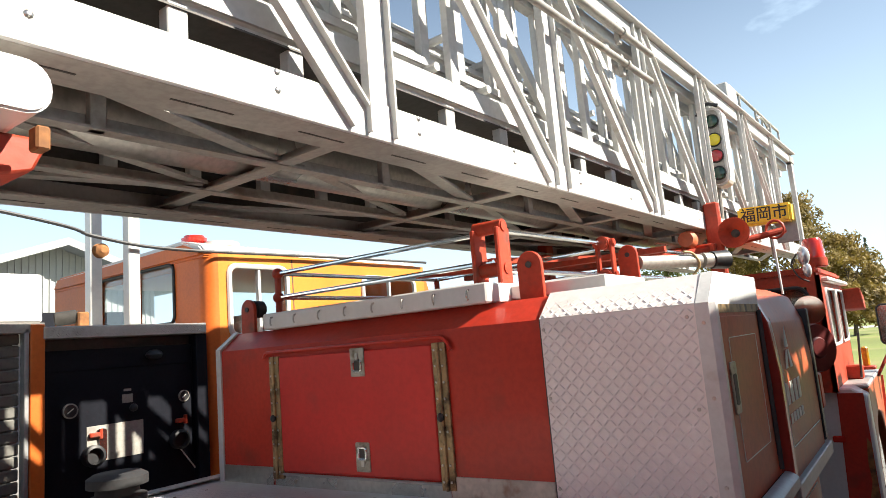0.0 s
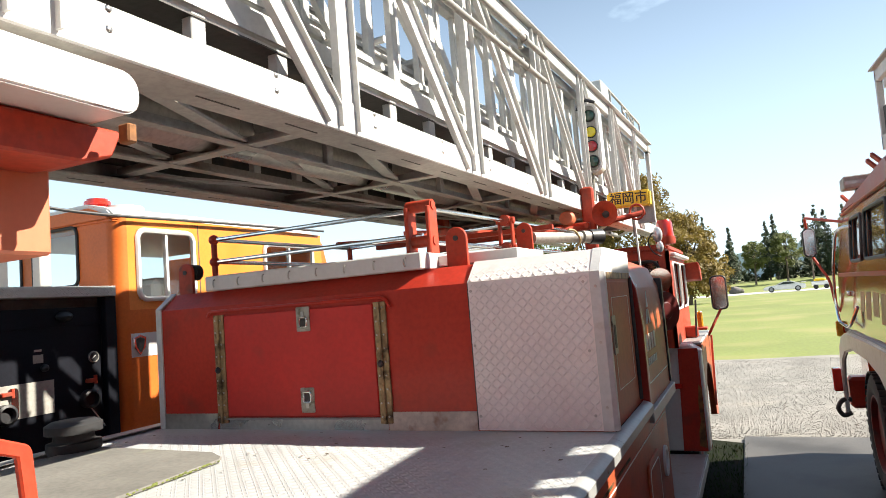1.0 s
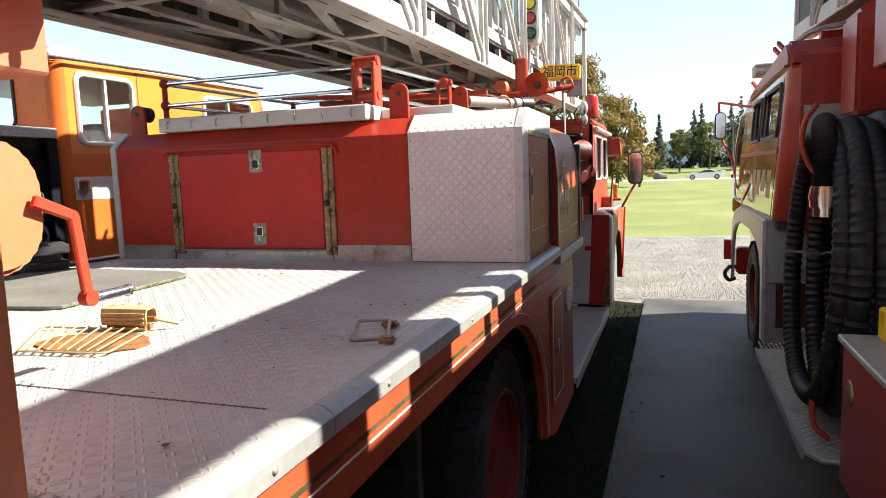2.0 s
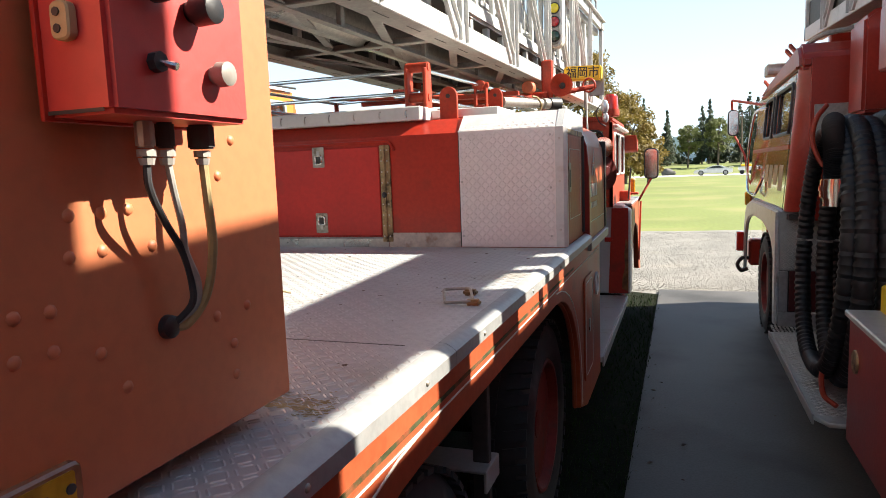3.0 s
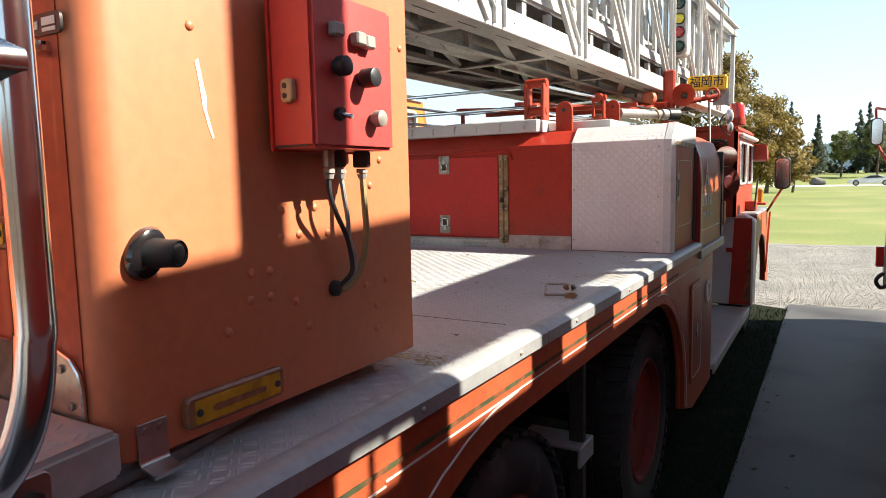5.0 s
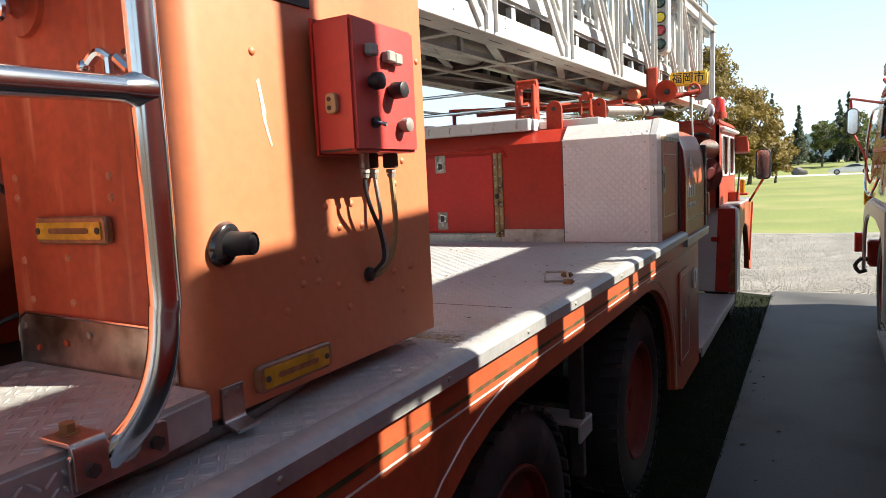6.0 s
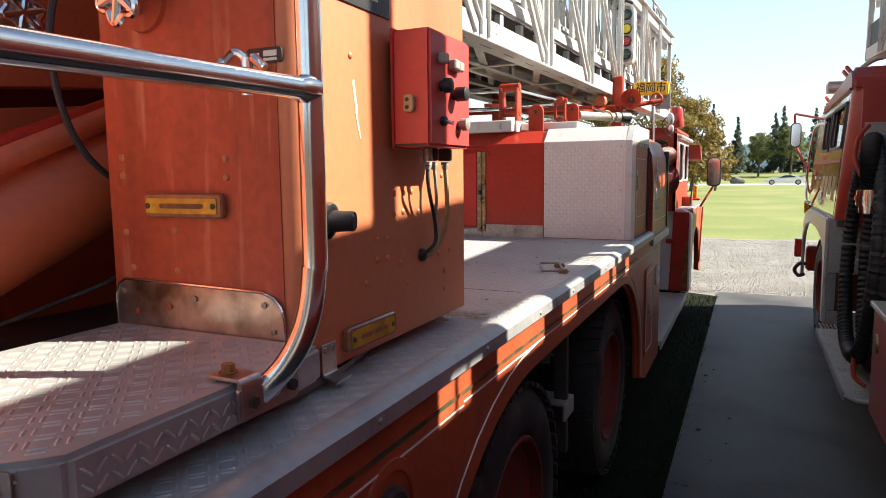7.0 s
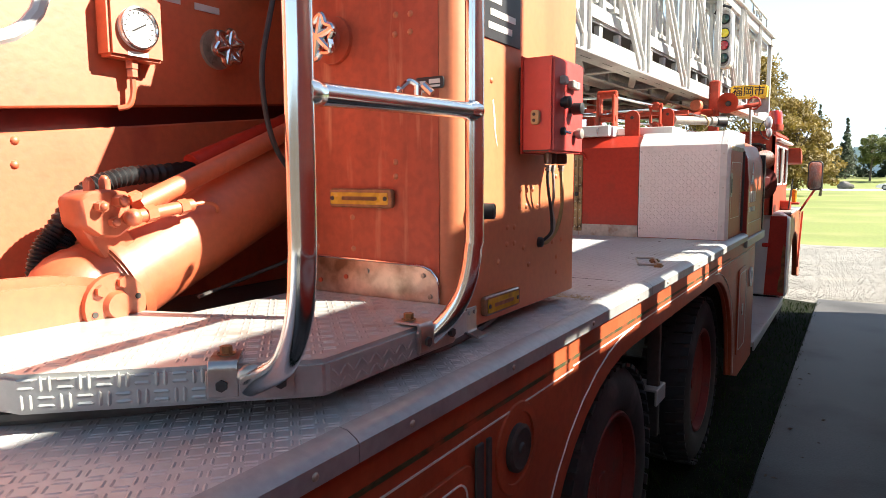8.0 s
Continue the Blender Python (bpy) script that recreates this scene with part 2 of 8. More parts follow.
M_GRAVEL = mat("pale_gravel", (0.225, 0.215, 0.195), 0.95, var=0.2, scale=1.1, fine=75, bump=0.12, dirt=(0.27, 0.25, 0.21), dirt_at=0.58, dirt_scale=0.9)
M_STONE = mat("gravel_stone", (0.25, 0.24, 0.22), 0.9, var=0.25, scale=20, rand=0.2)
M_ROAD = mat("pale_road", (0.50, 0.49, 0.46), 0.9, var=0.08, scale=0.5)
# Blades darkened too, holding the same shade
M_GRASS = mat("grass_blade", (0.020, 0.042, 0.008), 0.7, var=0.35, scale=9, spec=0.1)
def leafy(name, base, var):
    """Thin leaves: some light passes through."""
    m = mat(name, base, 0.65, var=var, scale=0.9, fine=6, bump=0)
    n, l = m.node_tree.nodes, m.node_tree.links
    b = n["Principled BSDF"]
    tr, mx = n.new("ShaderNodeBsdfTranslucent"), n.new("ShaderNodeMixShader")
    l.new(b.inputs["Base Color"].links[0].from_socket, tr.inputs["Color"])
    mx.inputs[0].default_value = 0.45
    l.new(b.outputs[0], mx.inputs[1])
    l.new(tr.outputs[0], mx.inputs[2])
    l.new(mx.outputs[0], n["Material Output"].inputs["Surface"])
    return m


M_LEAF_AUT = leafy("autumn_leaf", (0.25, 0.175, 0.035), 0.5)
M_LEAF_GRN = leafy("green_leaf", (0.16, 0.185, 0.05), 0.4)
M_LEAF_DRK = mat("conifer_needle", (0.045, 0.065, 0.030), 0.8, var=0.4, scale=0.6, fine=5)
M_BARK = mat("bark", (0.13, 0.10, 0.075), 0.95, var=0.3, scale=5, fine=30, bump=0.2)
M_ROCK = mat("boulder_rock", (0.16, 0.15, 0.14), 0.9, var=0.3, scale=3, bump=0.2)
M_GLOSS = mat("glossy_red_paint", (0.42, 0.06, 0.02), 0.14, var=0.08, dirt=(0.30, 0.07, 0.03), dirt_at=0.66, coat=1.0, bump=0.0)
M_BLACKPANEL.node_tree.nodes["Principled BSDF"].inputs["Specular IOR Level"].default_value = 0.12
# Air haze over the distance is put into this pale blue
M_HILL = mat("distant_hill", (0.50, 0.60, 0.72), 1.0, var=0.06, scale=0.01, bump=0)
M_CAR = mat("white_car_paint", (0.80, 0.80, 0.80), 0.25, var=0.03, coat=0.5)
M_CARGLASS = mat("dark_car_glass", (0.03, 0.04, 0.045), 0.08, var=0.1, bump=0)
M_CLAD = mat("grey_cladding", (0.34, 0.35, 0.345), 0.7, var=0.08)
M_ROOF = mat("blue_grey_roofing", (0.22, 0.25, 0.28), 0.55, var=0.08)
M_WEB = mat("cable_black", (0.03, 0.03, 0.032), 0.5, var=0.2)
M_CABLE_O = mat("ochre_cable", (0.34, 0.25, 0.11), 0.6, var=0.2)


# ---- builders ----
class B:
    """Collects shapes into one mesh; all in world metres, or in a frame of its own given by m."""

    def __init__(self, m=None):
        self.bm, self.m = bmesh.new(), m

    def add(self, tmp):
        if self.m is not None:
            bmesh.ops.transform(tmp, matrix=self.m, verts=tmp.verts)
        me = bpy.data.meshes.new("tmp")
        tmp.to_mesh(me)
        tmp.free()
        self.bm.from_mesh(me)
        bpy.data.meshes.remove(me)
        return self

    def box(self, x0, x1, y0, y1, z0, z1, bev=0.0, seg=1, rot=None):
        t = bmesh.new()
        bmesh.ops.create_cube(t, size=1)
        c = Vector(((x0 + x1) / 2, (y0 + y1) / 2, (z0 + z1) / 2))
        bmesh.ops.scale(t, vec=(abs(x1 - x0), abs(y1 - y0), abs(z1 - z0)), verts=t.verts)
        if bev:
            bmesh.ops.bevel(t, geom=t.edges[:], offset=bev, segments=seg, affect="EDGES", clamp_overlap=True)
        mm = Matrix.Translation(c)
        if rot:
            mm = mm @ Euler([radians(a) for a in rot]).to_matrix().to_4x4()
        bmesh.ops.transform(t, matrix=mm, verts=t.verts)
        return self.add(t)

    def cyl(self, p0, p1, r, r2=None, seg=16, bev=0.0):
        p0, p1 = Vector(p0), Vector(p1)
        t = bmesh.new()
        d = p1 - p0
        bmesh.ops.create_cone(t, cap_ends=True, segments=seg, radius1=r, radius2=r if r2 is None else r2, depth=d.length)
        if bev:
            rims = [e for e in t.edges if abs(e.verts[0].co.z - e.verts[1].co.z) < 1e-6]
            bmesh.ops.bevel(t, geom=rims, offset=bev, segments=2, affect="EDGES", clamp_overlap=True)
        bmesh.ops.transform(t, matrix=Matrix.Translation((p0 + p1) / 2) @ d.to_track_quat("Z", "Y").to_matrix().to_4x4(), verts=t.verts)
        return self.add(t)

    def ball(self, c, r, sx=1, sy=1, sz=1, seg=16):
        t = bmesh.new()
        bmesh.ops.create_uvsphere(t, u_segments=seg, v_segments=max(6, seg // 2), radius=r)
        bmesh.ops.transform(t, matrix=Matrix.Translation(c) @ Matrix.Diagonal((sx, sy, sz, 1)), verts=t.verts)
        return self.add(t)

    def prism(self, pts, axis, a, b, bev=0.0, seg=1):
        """A closed outline (the two other axes, in order) drawn from a to b along axis."""
        put = {"x": lambda u, v, w: (w, u, v), "y": lambda u, v, w: (u, w, v), "z": lambda u, v, w: (u, v, w)}[axis]
        t = bmesh.new()
        lo, hi = [t.verts.new(put(u, v, a)) for u, v in pts], [t.verts.new(put(u, v, b)) for u, v in pts]
        n = len(pts)
        t.faces.new(lo)
        t.faces.new(hi[::-1])
        for i in range(n):
            t.faces.new((lo[i], hi[i], hi[(i + 1) % n], lo[(i + 1) % n]))
        bmesh.ops.recalc_face_normals(t, faces=t.faces)
        if bev:
            bmesh.ops.bevel(t, geom=t.edges[:], offset=bev, segments=seg, affect="EDGES", clamp_overlap=True)
        return self.add(t)

    def bar(self, p0, p1, prof, out=(1, 0, 0)):
        """A straight section bar: prof is an outline in (side, outward)."""
        p0, p1, out = Vector(p0), Vector(p1), Vector(out)
        d = (p1 - p0).normalized()
        side = d.cross(out).normalized()
        nrm = side.cross(d)
        t = bmesh.new()
        lo = [t.verts.new(p0 + side * u + nrm * v) for u, v in prof]
        hi = [t.verts.new(p1 + side * u + nrm * v) for u, v in prof]
        n = len(prof)
        t.faces.new(lo)
        t.faces.new(hi[::-1])
        for i in range(n):
            t.faces.new((lo[i], hi[i], hi[(i + 1) % n], lo[(i + 1) % n]))
        bmesh.ops.recalc_face_normals(t, faces=t.faces)
        return self.add(t)

    def tube(self, pts, r, seg=10, closed=False):
        pts = [Vector(p) for p in pts]
        n = len(pts)
        t = bmesh.new()
        rings, ref = [], None
        for i, p in enumerate(pts):
            a = pts[(i - 1) % n] if closed or i else p
            b = pts[(i + 1) % n] if closed or i < n - 1 else p
            d = (b - a).normalized()
            if ref is None:
                ref = d.orthogonal().normalized()
            ref = (ref - d * ref.dot(d)).normalized()
            oth = d.cross(ref)
            rings.append([t.verts.new(p + (ref * math.cos(2 * math.pi * k / seg) + oth * math.sin(2 * math.pi * k / seg)) * r) for k in range(seg)])
        for i in range(n if closed else n - 1):
            r0, r1 = rings[i], rings[(i + 1) % n]
            for k in range(seg):
                t.faces.new((r0[k], r0[(k + 1) % seg], r1[(k + 1) % seg], r1[k]))
        if not closed:
            t.faces.new(rings[0][::-1])
            t.faces.new(rings[-1])
        bmesh.ops.recalc_face_normals(t, faces=t.faces)
        return self.add(t)

    def lathe(self, prof, c, axis="x", seg=32, capped=True):
        """prof: (along, radius) pairs turned round axis through c."""
        t = bmesh.new()
        rings = []
        for a, r in prof:
            ring = []
            for k in range(seg):
                u, v = r * math.cos(2 * math.pi * k / seg), r * math.sin(2 * math.pi * k / seg)
                ring.append(t.verts.new(Vector(c) + Vector({"x": (a, u, v), "y": (u, a, v), "z": (u, v, a)}[axis])))
            rings.append(ring)
        for r0, r1 in zip(rings, rings[1:]):
            for k in range(seg):
                t.faces.new((r0[k], r0[(k + 1) % seg], r1[(k + 1) % seg], r1[k]))
        for ring in (rings[0], rings[-1]):
            if capped and (ring[0].co - ring[seg // 2].co).length > 1e-4:
                t.faces.new(ring)
        bmesh.ops.recalc_face_normals(t, faces=t.faces)
        return self.add(t)

    def sheet(self, plane, at, u0, u1, v0, v1, thick, holes=()):
        """A flat wall in the plane x, y or z = at, with rectangular holes (u0, u1, v0, v1); thick goes along the plane's axis."""
        us = sorted({u0, u1, *[h[0] for h in holes], *[h[1] for h in holes]})
        vs = sorted({v0, v1, *[h[2] for h in holes], *[h[3] for h in holes]})
        put = {"x": lambda u, v: (at, u, v), "y": lambda u, v: (u, at, v), "z": lambda u, v: (u, v, at)}[plane]
        t = bmesh.new()
        vv = {(u, v): t.verts.new(put(u, v)) for u in us for v in vs}
        faces = []
        for a, b in zip(us, us[1:]):
            for c, d in zip(vs, vs[1:]):
                if not any(h[0] <= a and b <= h[1] and h[2] <= c and d <= h[3] for h in holes):
                    faces.append(t.faces.new((vv[a, c], vv[b, c], vv[b, d], vv[a, d])))
        got = bmesh.ops.extrude_face_region(t, geom=faces)
        step = Vector({"x": (thick, 0, 0), "y": (0, thick, 0), "z": (0, 0, thick)}[plane])
        bmesh.ops.translate(t, vec=step, verts=[g for g in got["geom"] if isinstance(g, bmesh.types.BMVert)])
        bmesh.ops.delete(t, geom=[v for v in t.verts if not v.link_faces], context="VERTS")
        bmesh.ops.recalc_face_normals(t, faces=t.faces)
        return self.add(t)


def rrect(u0, u1, v0, v1, r, n=5):
    """Outline of a rectangle with round corners."""
    pts = []
    for cu, cv, a0 in ((u1 - r, v1 - r, 0), (u0 + r, v1 - r, 90), (u0 + r, v0 + r, 180), (u1 - r, v0 + r, 270)):
        pts += [(cu + r * math.cos(radians(a0 + 90 * k / n)), cv + r * math.sin(radians(a0 + 90 * k / n))) for k in range(n + 1)]
    return pts


def bend(pts, r, n=5):
    """A polyline with its inner corners rounded."""
    pts = [Vector(p) for p in pts]
    out = [pts[0]]
    for a, b, c in zip(pts, pts[1:], pts[2:]):
        k = min(r, (a - b).length * 0.49, (c - b).length * 0.49)
        p, q = b + (a - b).normalized() * k, b + (c - b).normalized() * k
        out += [p.lerp(b, s / n).lerp(b.lerp(q, s / n), s / n) for s in range(n + 1)]
    return out + [pts[-1]]


def spline(pts, n=8):
    """A smooth curve through the points."""
    p = [Vector(q) for q in pts]
    p = [p[0] * 2 - p[1]] + p + [p[-1] * 2 - p[-2]]
    out = []
    for i in range(1, len(p) - 2):
        for s in range(n):
            t = s / n
            a, b, c, d = p[i - 1], p[i], p[i + 1], p[i + 2]
            out.append(0.5 * ((2 * b) + (c - a) * t + (2 * a - 5 * b + 4 * c - d) * t * t + (3 * b - a - 3 * c + d) * t ** 3))
    return out + [p[-2]]


ROOT = {}


def thing(name, at, label, category, group="", kind=""):
    """An empty at the base of a thing, under which its parts go."""
    ob = new(name)
    ob.empty_display_size = 0.2
    ob.matrix_basis = Matrix.Translation(at)
    ROOT[ob.name] = Vector(at)
    return tagged(ob, label, category, group, kind)


def under(ob, parent):
    ob.parent = parent
    if parent.name in ROOT:
        ob.matrix_parent_inverse = Matrix.Translation(-ROOT[parent.name])
    return ob


def mesh_of(name, b, material, smooth=35):
    me = bpy.data.meshes.new(name)
    b.bm.to_mesh(me)
    b.bm.free()
    me.materials.append(material)
    if smooth:
        me.polygons.foreach_set("use_smooth", [True] * len(me.polygons))
        me.set_sharp_from_angle(angle=radians(smooth))
    return me


def part(name, b, material, parent, label="", kind="", smooth=35):
    ob = under(new(name, mesh_of(name, b, material, smooth)), parent)
    return tagged(ob, label, kind=kind)


def solo(name, b, material, label, category, group="", kind="", smooth=35):
    return tagged(new(name, mesh_of(name, b, material, smooth)), label, category, group, kind)


def piece(name, me, parent, m):
    """A repeat of a small part, sharing its mesh."""
    ob = under(new(name, me), parent)
    ob.matrix_basis = m
    return ob


def raw(name, verts, faces, material, smooth=0):
    me = bpy.data.meshes.new(name)
    me.from_pydata(verts, [], faces)
    me.materials.append(material)
    me.update()
    return me


def lugs(name, material, parent, org, eu, ev, nu, nv, pitch=0.030, size=0.024, high=0.0022, skip=None, label="raised tread lugs", diag=True, offs=(-0.24, 0.24), chevron=False):
    """Raised tread lugs over a flat plate: org + a*eu + b*ev, small groups, every second one turned a quarter."""
    org, eu, ev = Vector(org), Vector(eu).normalized(), Vector(ev).normalized()
    up = eu.cross(ev)
    verts, faces = [], []
    for i in range(nu):
        for j in range(nv):
            a, b = (i + 0.5) * pitch, (j + 0.5) * pitch
            if skip and skip(a, b):
                continue
            mid = org + eu * a + ev * b
            if diag:
                d = (eu + ev * (1 if (i if chevron else i + j) % 2 else -1)).normalized()
            else:
                d = eu if (i + j) % 2 else ev
            w = up.cross(d)
            h, q = size / 2, size * 0.125
            for o in offs:
                c, k = mid + w * (o * size), len(verts)
                verts += [c - d * h, c - d * h * 0.7 - w * q, c + d * h * 0.7 - w * q, c + d * h, c + d * h * 0.7 + w * q, c - d * h * 0.7 + w * q,
                          c - d * h * 0.7 + up * high, c + d * h * 0.7 + up * high]
                faces += [(k, k + 1, k + 6), (k + 1, k + 2, k + 7, k + 6), (k + 2, k + 3, k + 7), (k + 3, k + 4, k + 7), (k + 4, k + 5, k + 6, k + 7), (k + 5, k, k + 6)]
    ob = under(new(name, raw(name, verts, faces, material)), parent)
    return tagged(ob, label, kind="stuff")


def rivet_mesh(name, material, r=0.009, h=0.005):
    return mesh_of(name, B().lathe([(0, r), (h * 0.5, r * 0.85), (h, r * 0.4), (h, 0.0001)], (0, 0, 0), "x", 8), material, 60)


# ---- ground and distance ----
def ground_sheet():
    """One sheet out to the horizon: level, then a low bank behind the far road."""
    t = B()
    xs = [-900, -300, -120, -60, -30, -12, -5, 0, 5, 12, 30, 60, 120, 300, 900]
    ys = [-300, -60, -20, 0, 14.9, 30, 60, 82, 100, 108, 125, 200, 500, 1500]
    rise = lambda y: 0.0 if y < 100 else min(1.35, (y - 100) * 0.06)
    vv = {(x, y): t.bm.verts.new((x, y, rise(y) - 0.012)) for x in xs for y in ys}
    for a, b in zip(xs, xs[1:]):
        for c, d in zip(ys, ys[1:]):
            t.bm.faces.new((vv[a, c], vv[b, c], vv[b, d], vv[a, d]))
    return solo("ground", t, M_LAWN, "mown green lawn reaching a low bank", "lawn", kind="structure")


def patch(name, pts, z0, z1, material, label, cat):
    return solo(name, B().prism(pts, "z", z0, z1), material, label, cat, kind="structure")


ground_sheet()
edge = [(-30, 14.2), (-14, 14.9), (-6, 14.4), (-1.5, 15.0), (0.3, 14.8), (2, 15.1), (6, 14.7), (14, 15.2), (30, 14.6)]
patch("gravel_yard", [(-30, -14), (30, -14)] + edge[::-1], -0.06, -0.006, M_GRAVEL, "pale gravel yard beside the lawn", "gravel")
patch("turf_strip", [(-2.6, -9), (0.30, -9), (0.30, 5.9), (-0.3, 6.15), (-2.7, 5.8)], -0.05, 0.012, M_SHADETURF, "worn turf under the ladder truck, shade put into its colour", "turf")
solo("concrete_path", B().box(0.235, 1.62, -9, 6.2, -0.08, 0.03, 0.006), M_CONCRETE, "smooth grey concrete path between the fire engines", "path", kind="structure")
# Unseen wall, added to darken reflections and the light from behind
solo("wall_south", B().box(-13, 13, -13.3, -13.0, -0.05, 2.8), M_BARK, "unseen dark wall added behind the view to darken reflections", "wall", kind="structure")
patch("far_road", [(-200, 84), (200, 84), (200, 94), (-200, 94)], -0.03, 0.01, M_ROAD, "pale road across the far lawn", "road")


def scatter_blades(name, n, area, tall, material, label, seed):
    rnd = random.Random(seed)
    verts, faces = [], []
    for _ in range(n):
        x, y = rnd.uniform(area[0], area[1]), rnd.uniform(area[2], area[3])
        a, h, w = rnd.uniform(0, 6.28), tall * rnd.uniform(0.4, 1.2), 0.0035
        lx, ly = rnd.uniform(-0.5, 0.5) * h, rnd.uniform(-0.5, 0.5) * h
        k = len(verts)
        dx, dy = math.cos(a) * w, math.sin(a) * w
        verts += [(x - dx, y - dy, 0.01), (x + dx, y + dy, 0.01), (x + lx * 0.5 + dx * 0.6, y + ly * 0.5 + dy * 0.6, h * 0.7), (x + lx, y + ly, h)]
        faces += [(k, k + 1, k + 2), (k, k + 2, k + 3)]
    tagged(new(name, raw(name, verts, faces, material)), label, "grass", kind="stuff")


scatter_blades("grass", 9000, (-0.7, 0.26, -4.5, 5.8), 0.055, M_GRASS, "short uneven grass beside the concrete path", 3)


def scatter_stones(n, area, seed):
    rnd = random.Random(seed)
    verts, faces = [], []
    for _ in range(n):
        x, y = rnd.uniform(area[0], area[1]), area[2] + (area[3] - area[2]) * rnd.random() ** 1.5
        r = rnd.uniform(0.004, 0.010)
        k = len(verts)
        a = rnd.uniform(0, 6.28)
        ring = [(x + r * math.cos(a + i * 1.2566) * rnd.uniform(0.7, 1.2), y + r * math.sin(a + i * 1.2566) * rnd.uniform(0.7, 1.2), -0.008) for i in range(5)]
        top = [(x + (p[0] - x) * 0.5, y + (p[1] - y) * 0.5, r * 0.22) for p in ring]
        verts += ring + top
        faces += [(k + i, k + (i + 1) % 5, k + 5 + (i + 1) % 5, k + 5 + i) for i in range(5)] + [tuple(k + 5 + i for i in range(5))]
    tagged(new("gravel", raw("gravel", verts, faces, M_STONE)), "loose pale gravel stones on the yard", "gravel", kind="stuff")


scatter_stones(32000, (-4.0, 5.0, 6.2, 14.6), 5)


def hills():
    t = B()
    top = [(x, 75 + 45 * noise.noise((x * 0.0021, 0, 3)) + 22 * noise.noise((x * 0.009, 1, 3))) for x in range(-1600, 1601, 40)]
    t.prism([(-1600, -5)] + [(x, max(8, z * 0.72)) for x, z in top] + [(1600, -5)], "y", 1400, 1420)
    solo("hills", t, M_HILL, "hazy blue hills on the horizon", "hills", kind="structure")


hills()


# ---- trees ----
def limb_points(rnd, base, tip, bow=0.12):
    base, tip = Vector(base), Vector(tip)
    d = tip - base
    k = d.length * bow
    off = Vector((rnd.uniform(-k, k), rnd.uniform(-k, k), rnd.uniform(-k * 0.3, k * 0.3)))
    return [base, base.lerp(tip, 0.35) + off, base.lerp(tip, 0.7) + off * 0.7, tip]


def taper(t, pts, r0, r1, seg=7):
    for i, (a, b) in enumerate(zip(pts, pts[1:])):
        n = len(pts) - 1
        t.cyl(a, b, r0 + (r1 - r0) * i / n, r0 + (r1 - r0) * (i + 1) / n, seg)


def leaf_cloud(name, clumps, per, size, material, seed):
    """Small leaf faces round the clump centres (x, y, z, r)."""
    rnd = random.Random(seed)
    verts, faces = [], []
    for x, y, z, r in clumps:
        for _ in range(per):
            d = Vector((rnd.gauss(0, 1), rnd.gauss(0, 1), rnd.gauss(0, 0.75))).normalized() * r * rnd.random() ** 0.45
            c = Vector((x, y, z)) + d
            u = Vector((rnd.gauss(0, 1), rnd.gauss(0, 1), rnd.gauss(0, 1))).normalized()
            v = u.orthogonal().normalized()
            s = size * rnd.uniform(0.6, 1.4)
            k = len(verts)
            verts += [c - u * s, c + v * s * 0.5, c + u * s, c - v * s * 0.5]
            faces.append((k, k + 1, k + 2, k + 3))
    return raw(name, verts, faces, material)


def broad_tree(at, height, spread, material, label, seed, clumps=46, per=95, leaf=0.17, trunk=None):
    rnd = random.Random(seed)
    x, y, z = at
    ob = thing("tree", at, label, "tree", "trees beyond the lawn")
    t = B()
    bare = trunk or height * 0.24
    taper(t, [(x, y, z - 0.1), (x + 0.1, y, z + bare), (x - 0.05, y + 0.1, z + height * 0.55), (x, y, z + height * 0.85)], height * 0.024, height * 0.006)
    cl = []
    for i in range(clumps):
        a, h = rnd.uniform(0, 6.28), rnd.random()
        zz = z + bare + (height - bare) * (0.02 + 0.93 * h)
        wide = spread * (0.40 + 1.0 * math.sin(math.pi * min(1, h * 0.9 + 0.12))) * 0.72
        d = wide * rnd.random() ** 0.5
        cx, cy = x + d * math.cos(a), y + d * math.sin(a)
        cl.append((cx, cy, zz, spread * rnd.uniform(0.16, 0.34)))
        if i % 3 == 0:
            taper(t, limb_points(rnd, (x, y, z + bare + (zz - z - bare) * 0.5), (cx, cy, zz)), height * 0.008, height * 0.002, 5)
    part("trunk", t, M_BARK, ob)
    under(new("crown", leaf_cloud("crown", cl, per, leaf, material, seed + 1)), ob)
    return ob


def conifer(at, height, spread, label, seed, material=None, slim=False):
    rnd = random.Random(seed)
    x, y, z = at
    ob = thing("tree", at, label, "tree", "trees beyond the lawn")
    t = B()
    taper(t, [(x, y, z - 0.1), (x, y, z + height * 0.5), (x, y, z + height * 0.98)], height * 0.018, 0.02)
    cl = []
    tiers = 34
    for i in range(tiers):
        h = i / (tiers - 1)
        zz = z + height * (0.07 + 0.9 * h) + rnd.uniform(-0.2, 0.2)
        rad = spread * ((math.sin(math.pi * (0.16 + 0.8 * h)) if slim else (1 - h) * 0.95 + 0.05)) * rnd.uniform(0.5, 1.2)
        for _ in range(6 if h < 0.7 else 3):
            a = rnd.uniform(0, 6.28)
            cl.append((x + rad * 0.65 * math.cos(a), y + rad * 0.65 * math.sin(a), zz + rnd.uniform(-0.25, 0.25), max(0.14, rad * rnd.uniform(0.3, 0.55))))
            if not slim and h < 0.9:
                taper(t, [(x, y, zz), (x + rad * math.cos(a), y + rad * math.sin(a), zz - rad * 0.2)], 0.05, 0.015, 4)
    part("trunk", t, M_BARK, ob)
    under(new("crown", leaf_cloud("crown", cl, 24, 0.17, material or M_LEAF_DRK, seed + 1)), ob)
    return ob


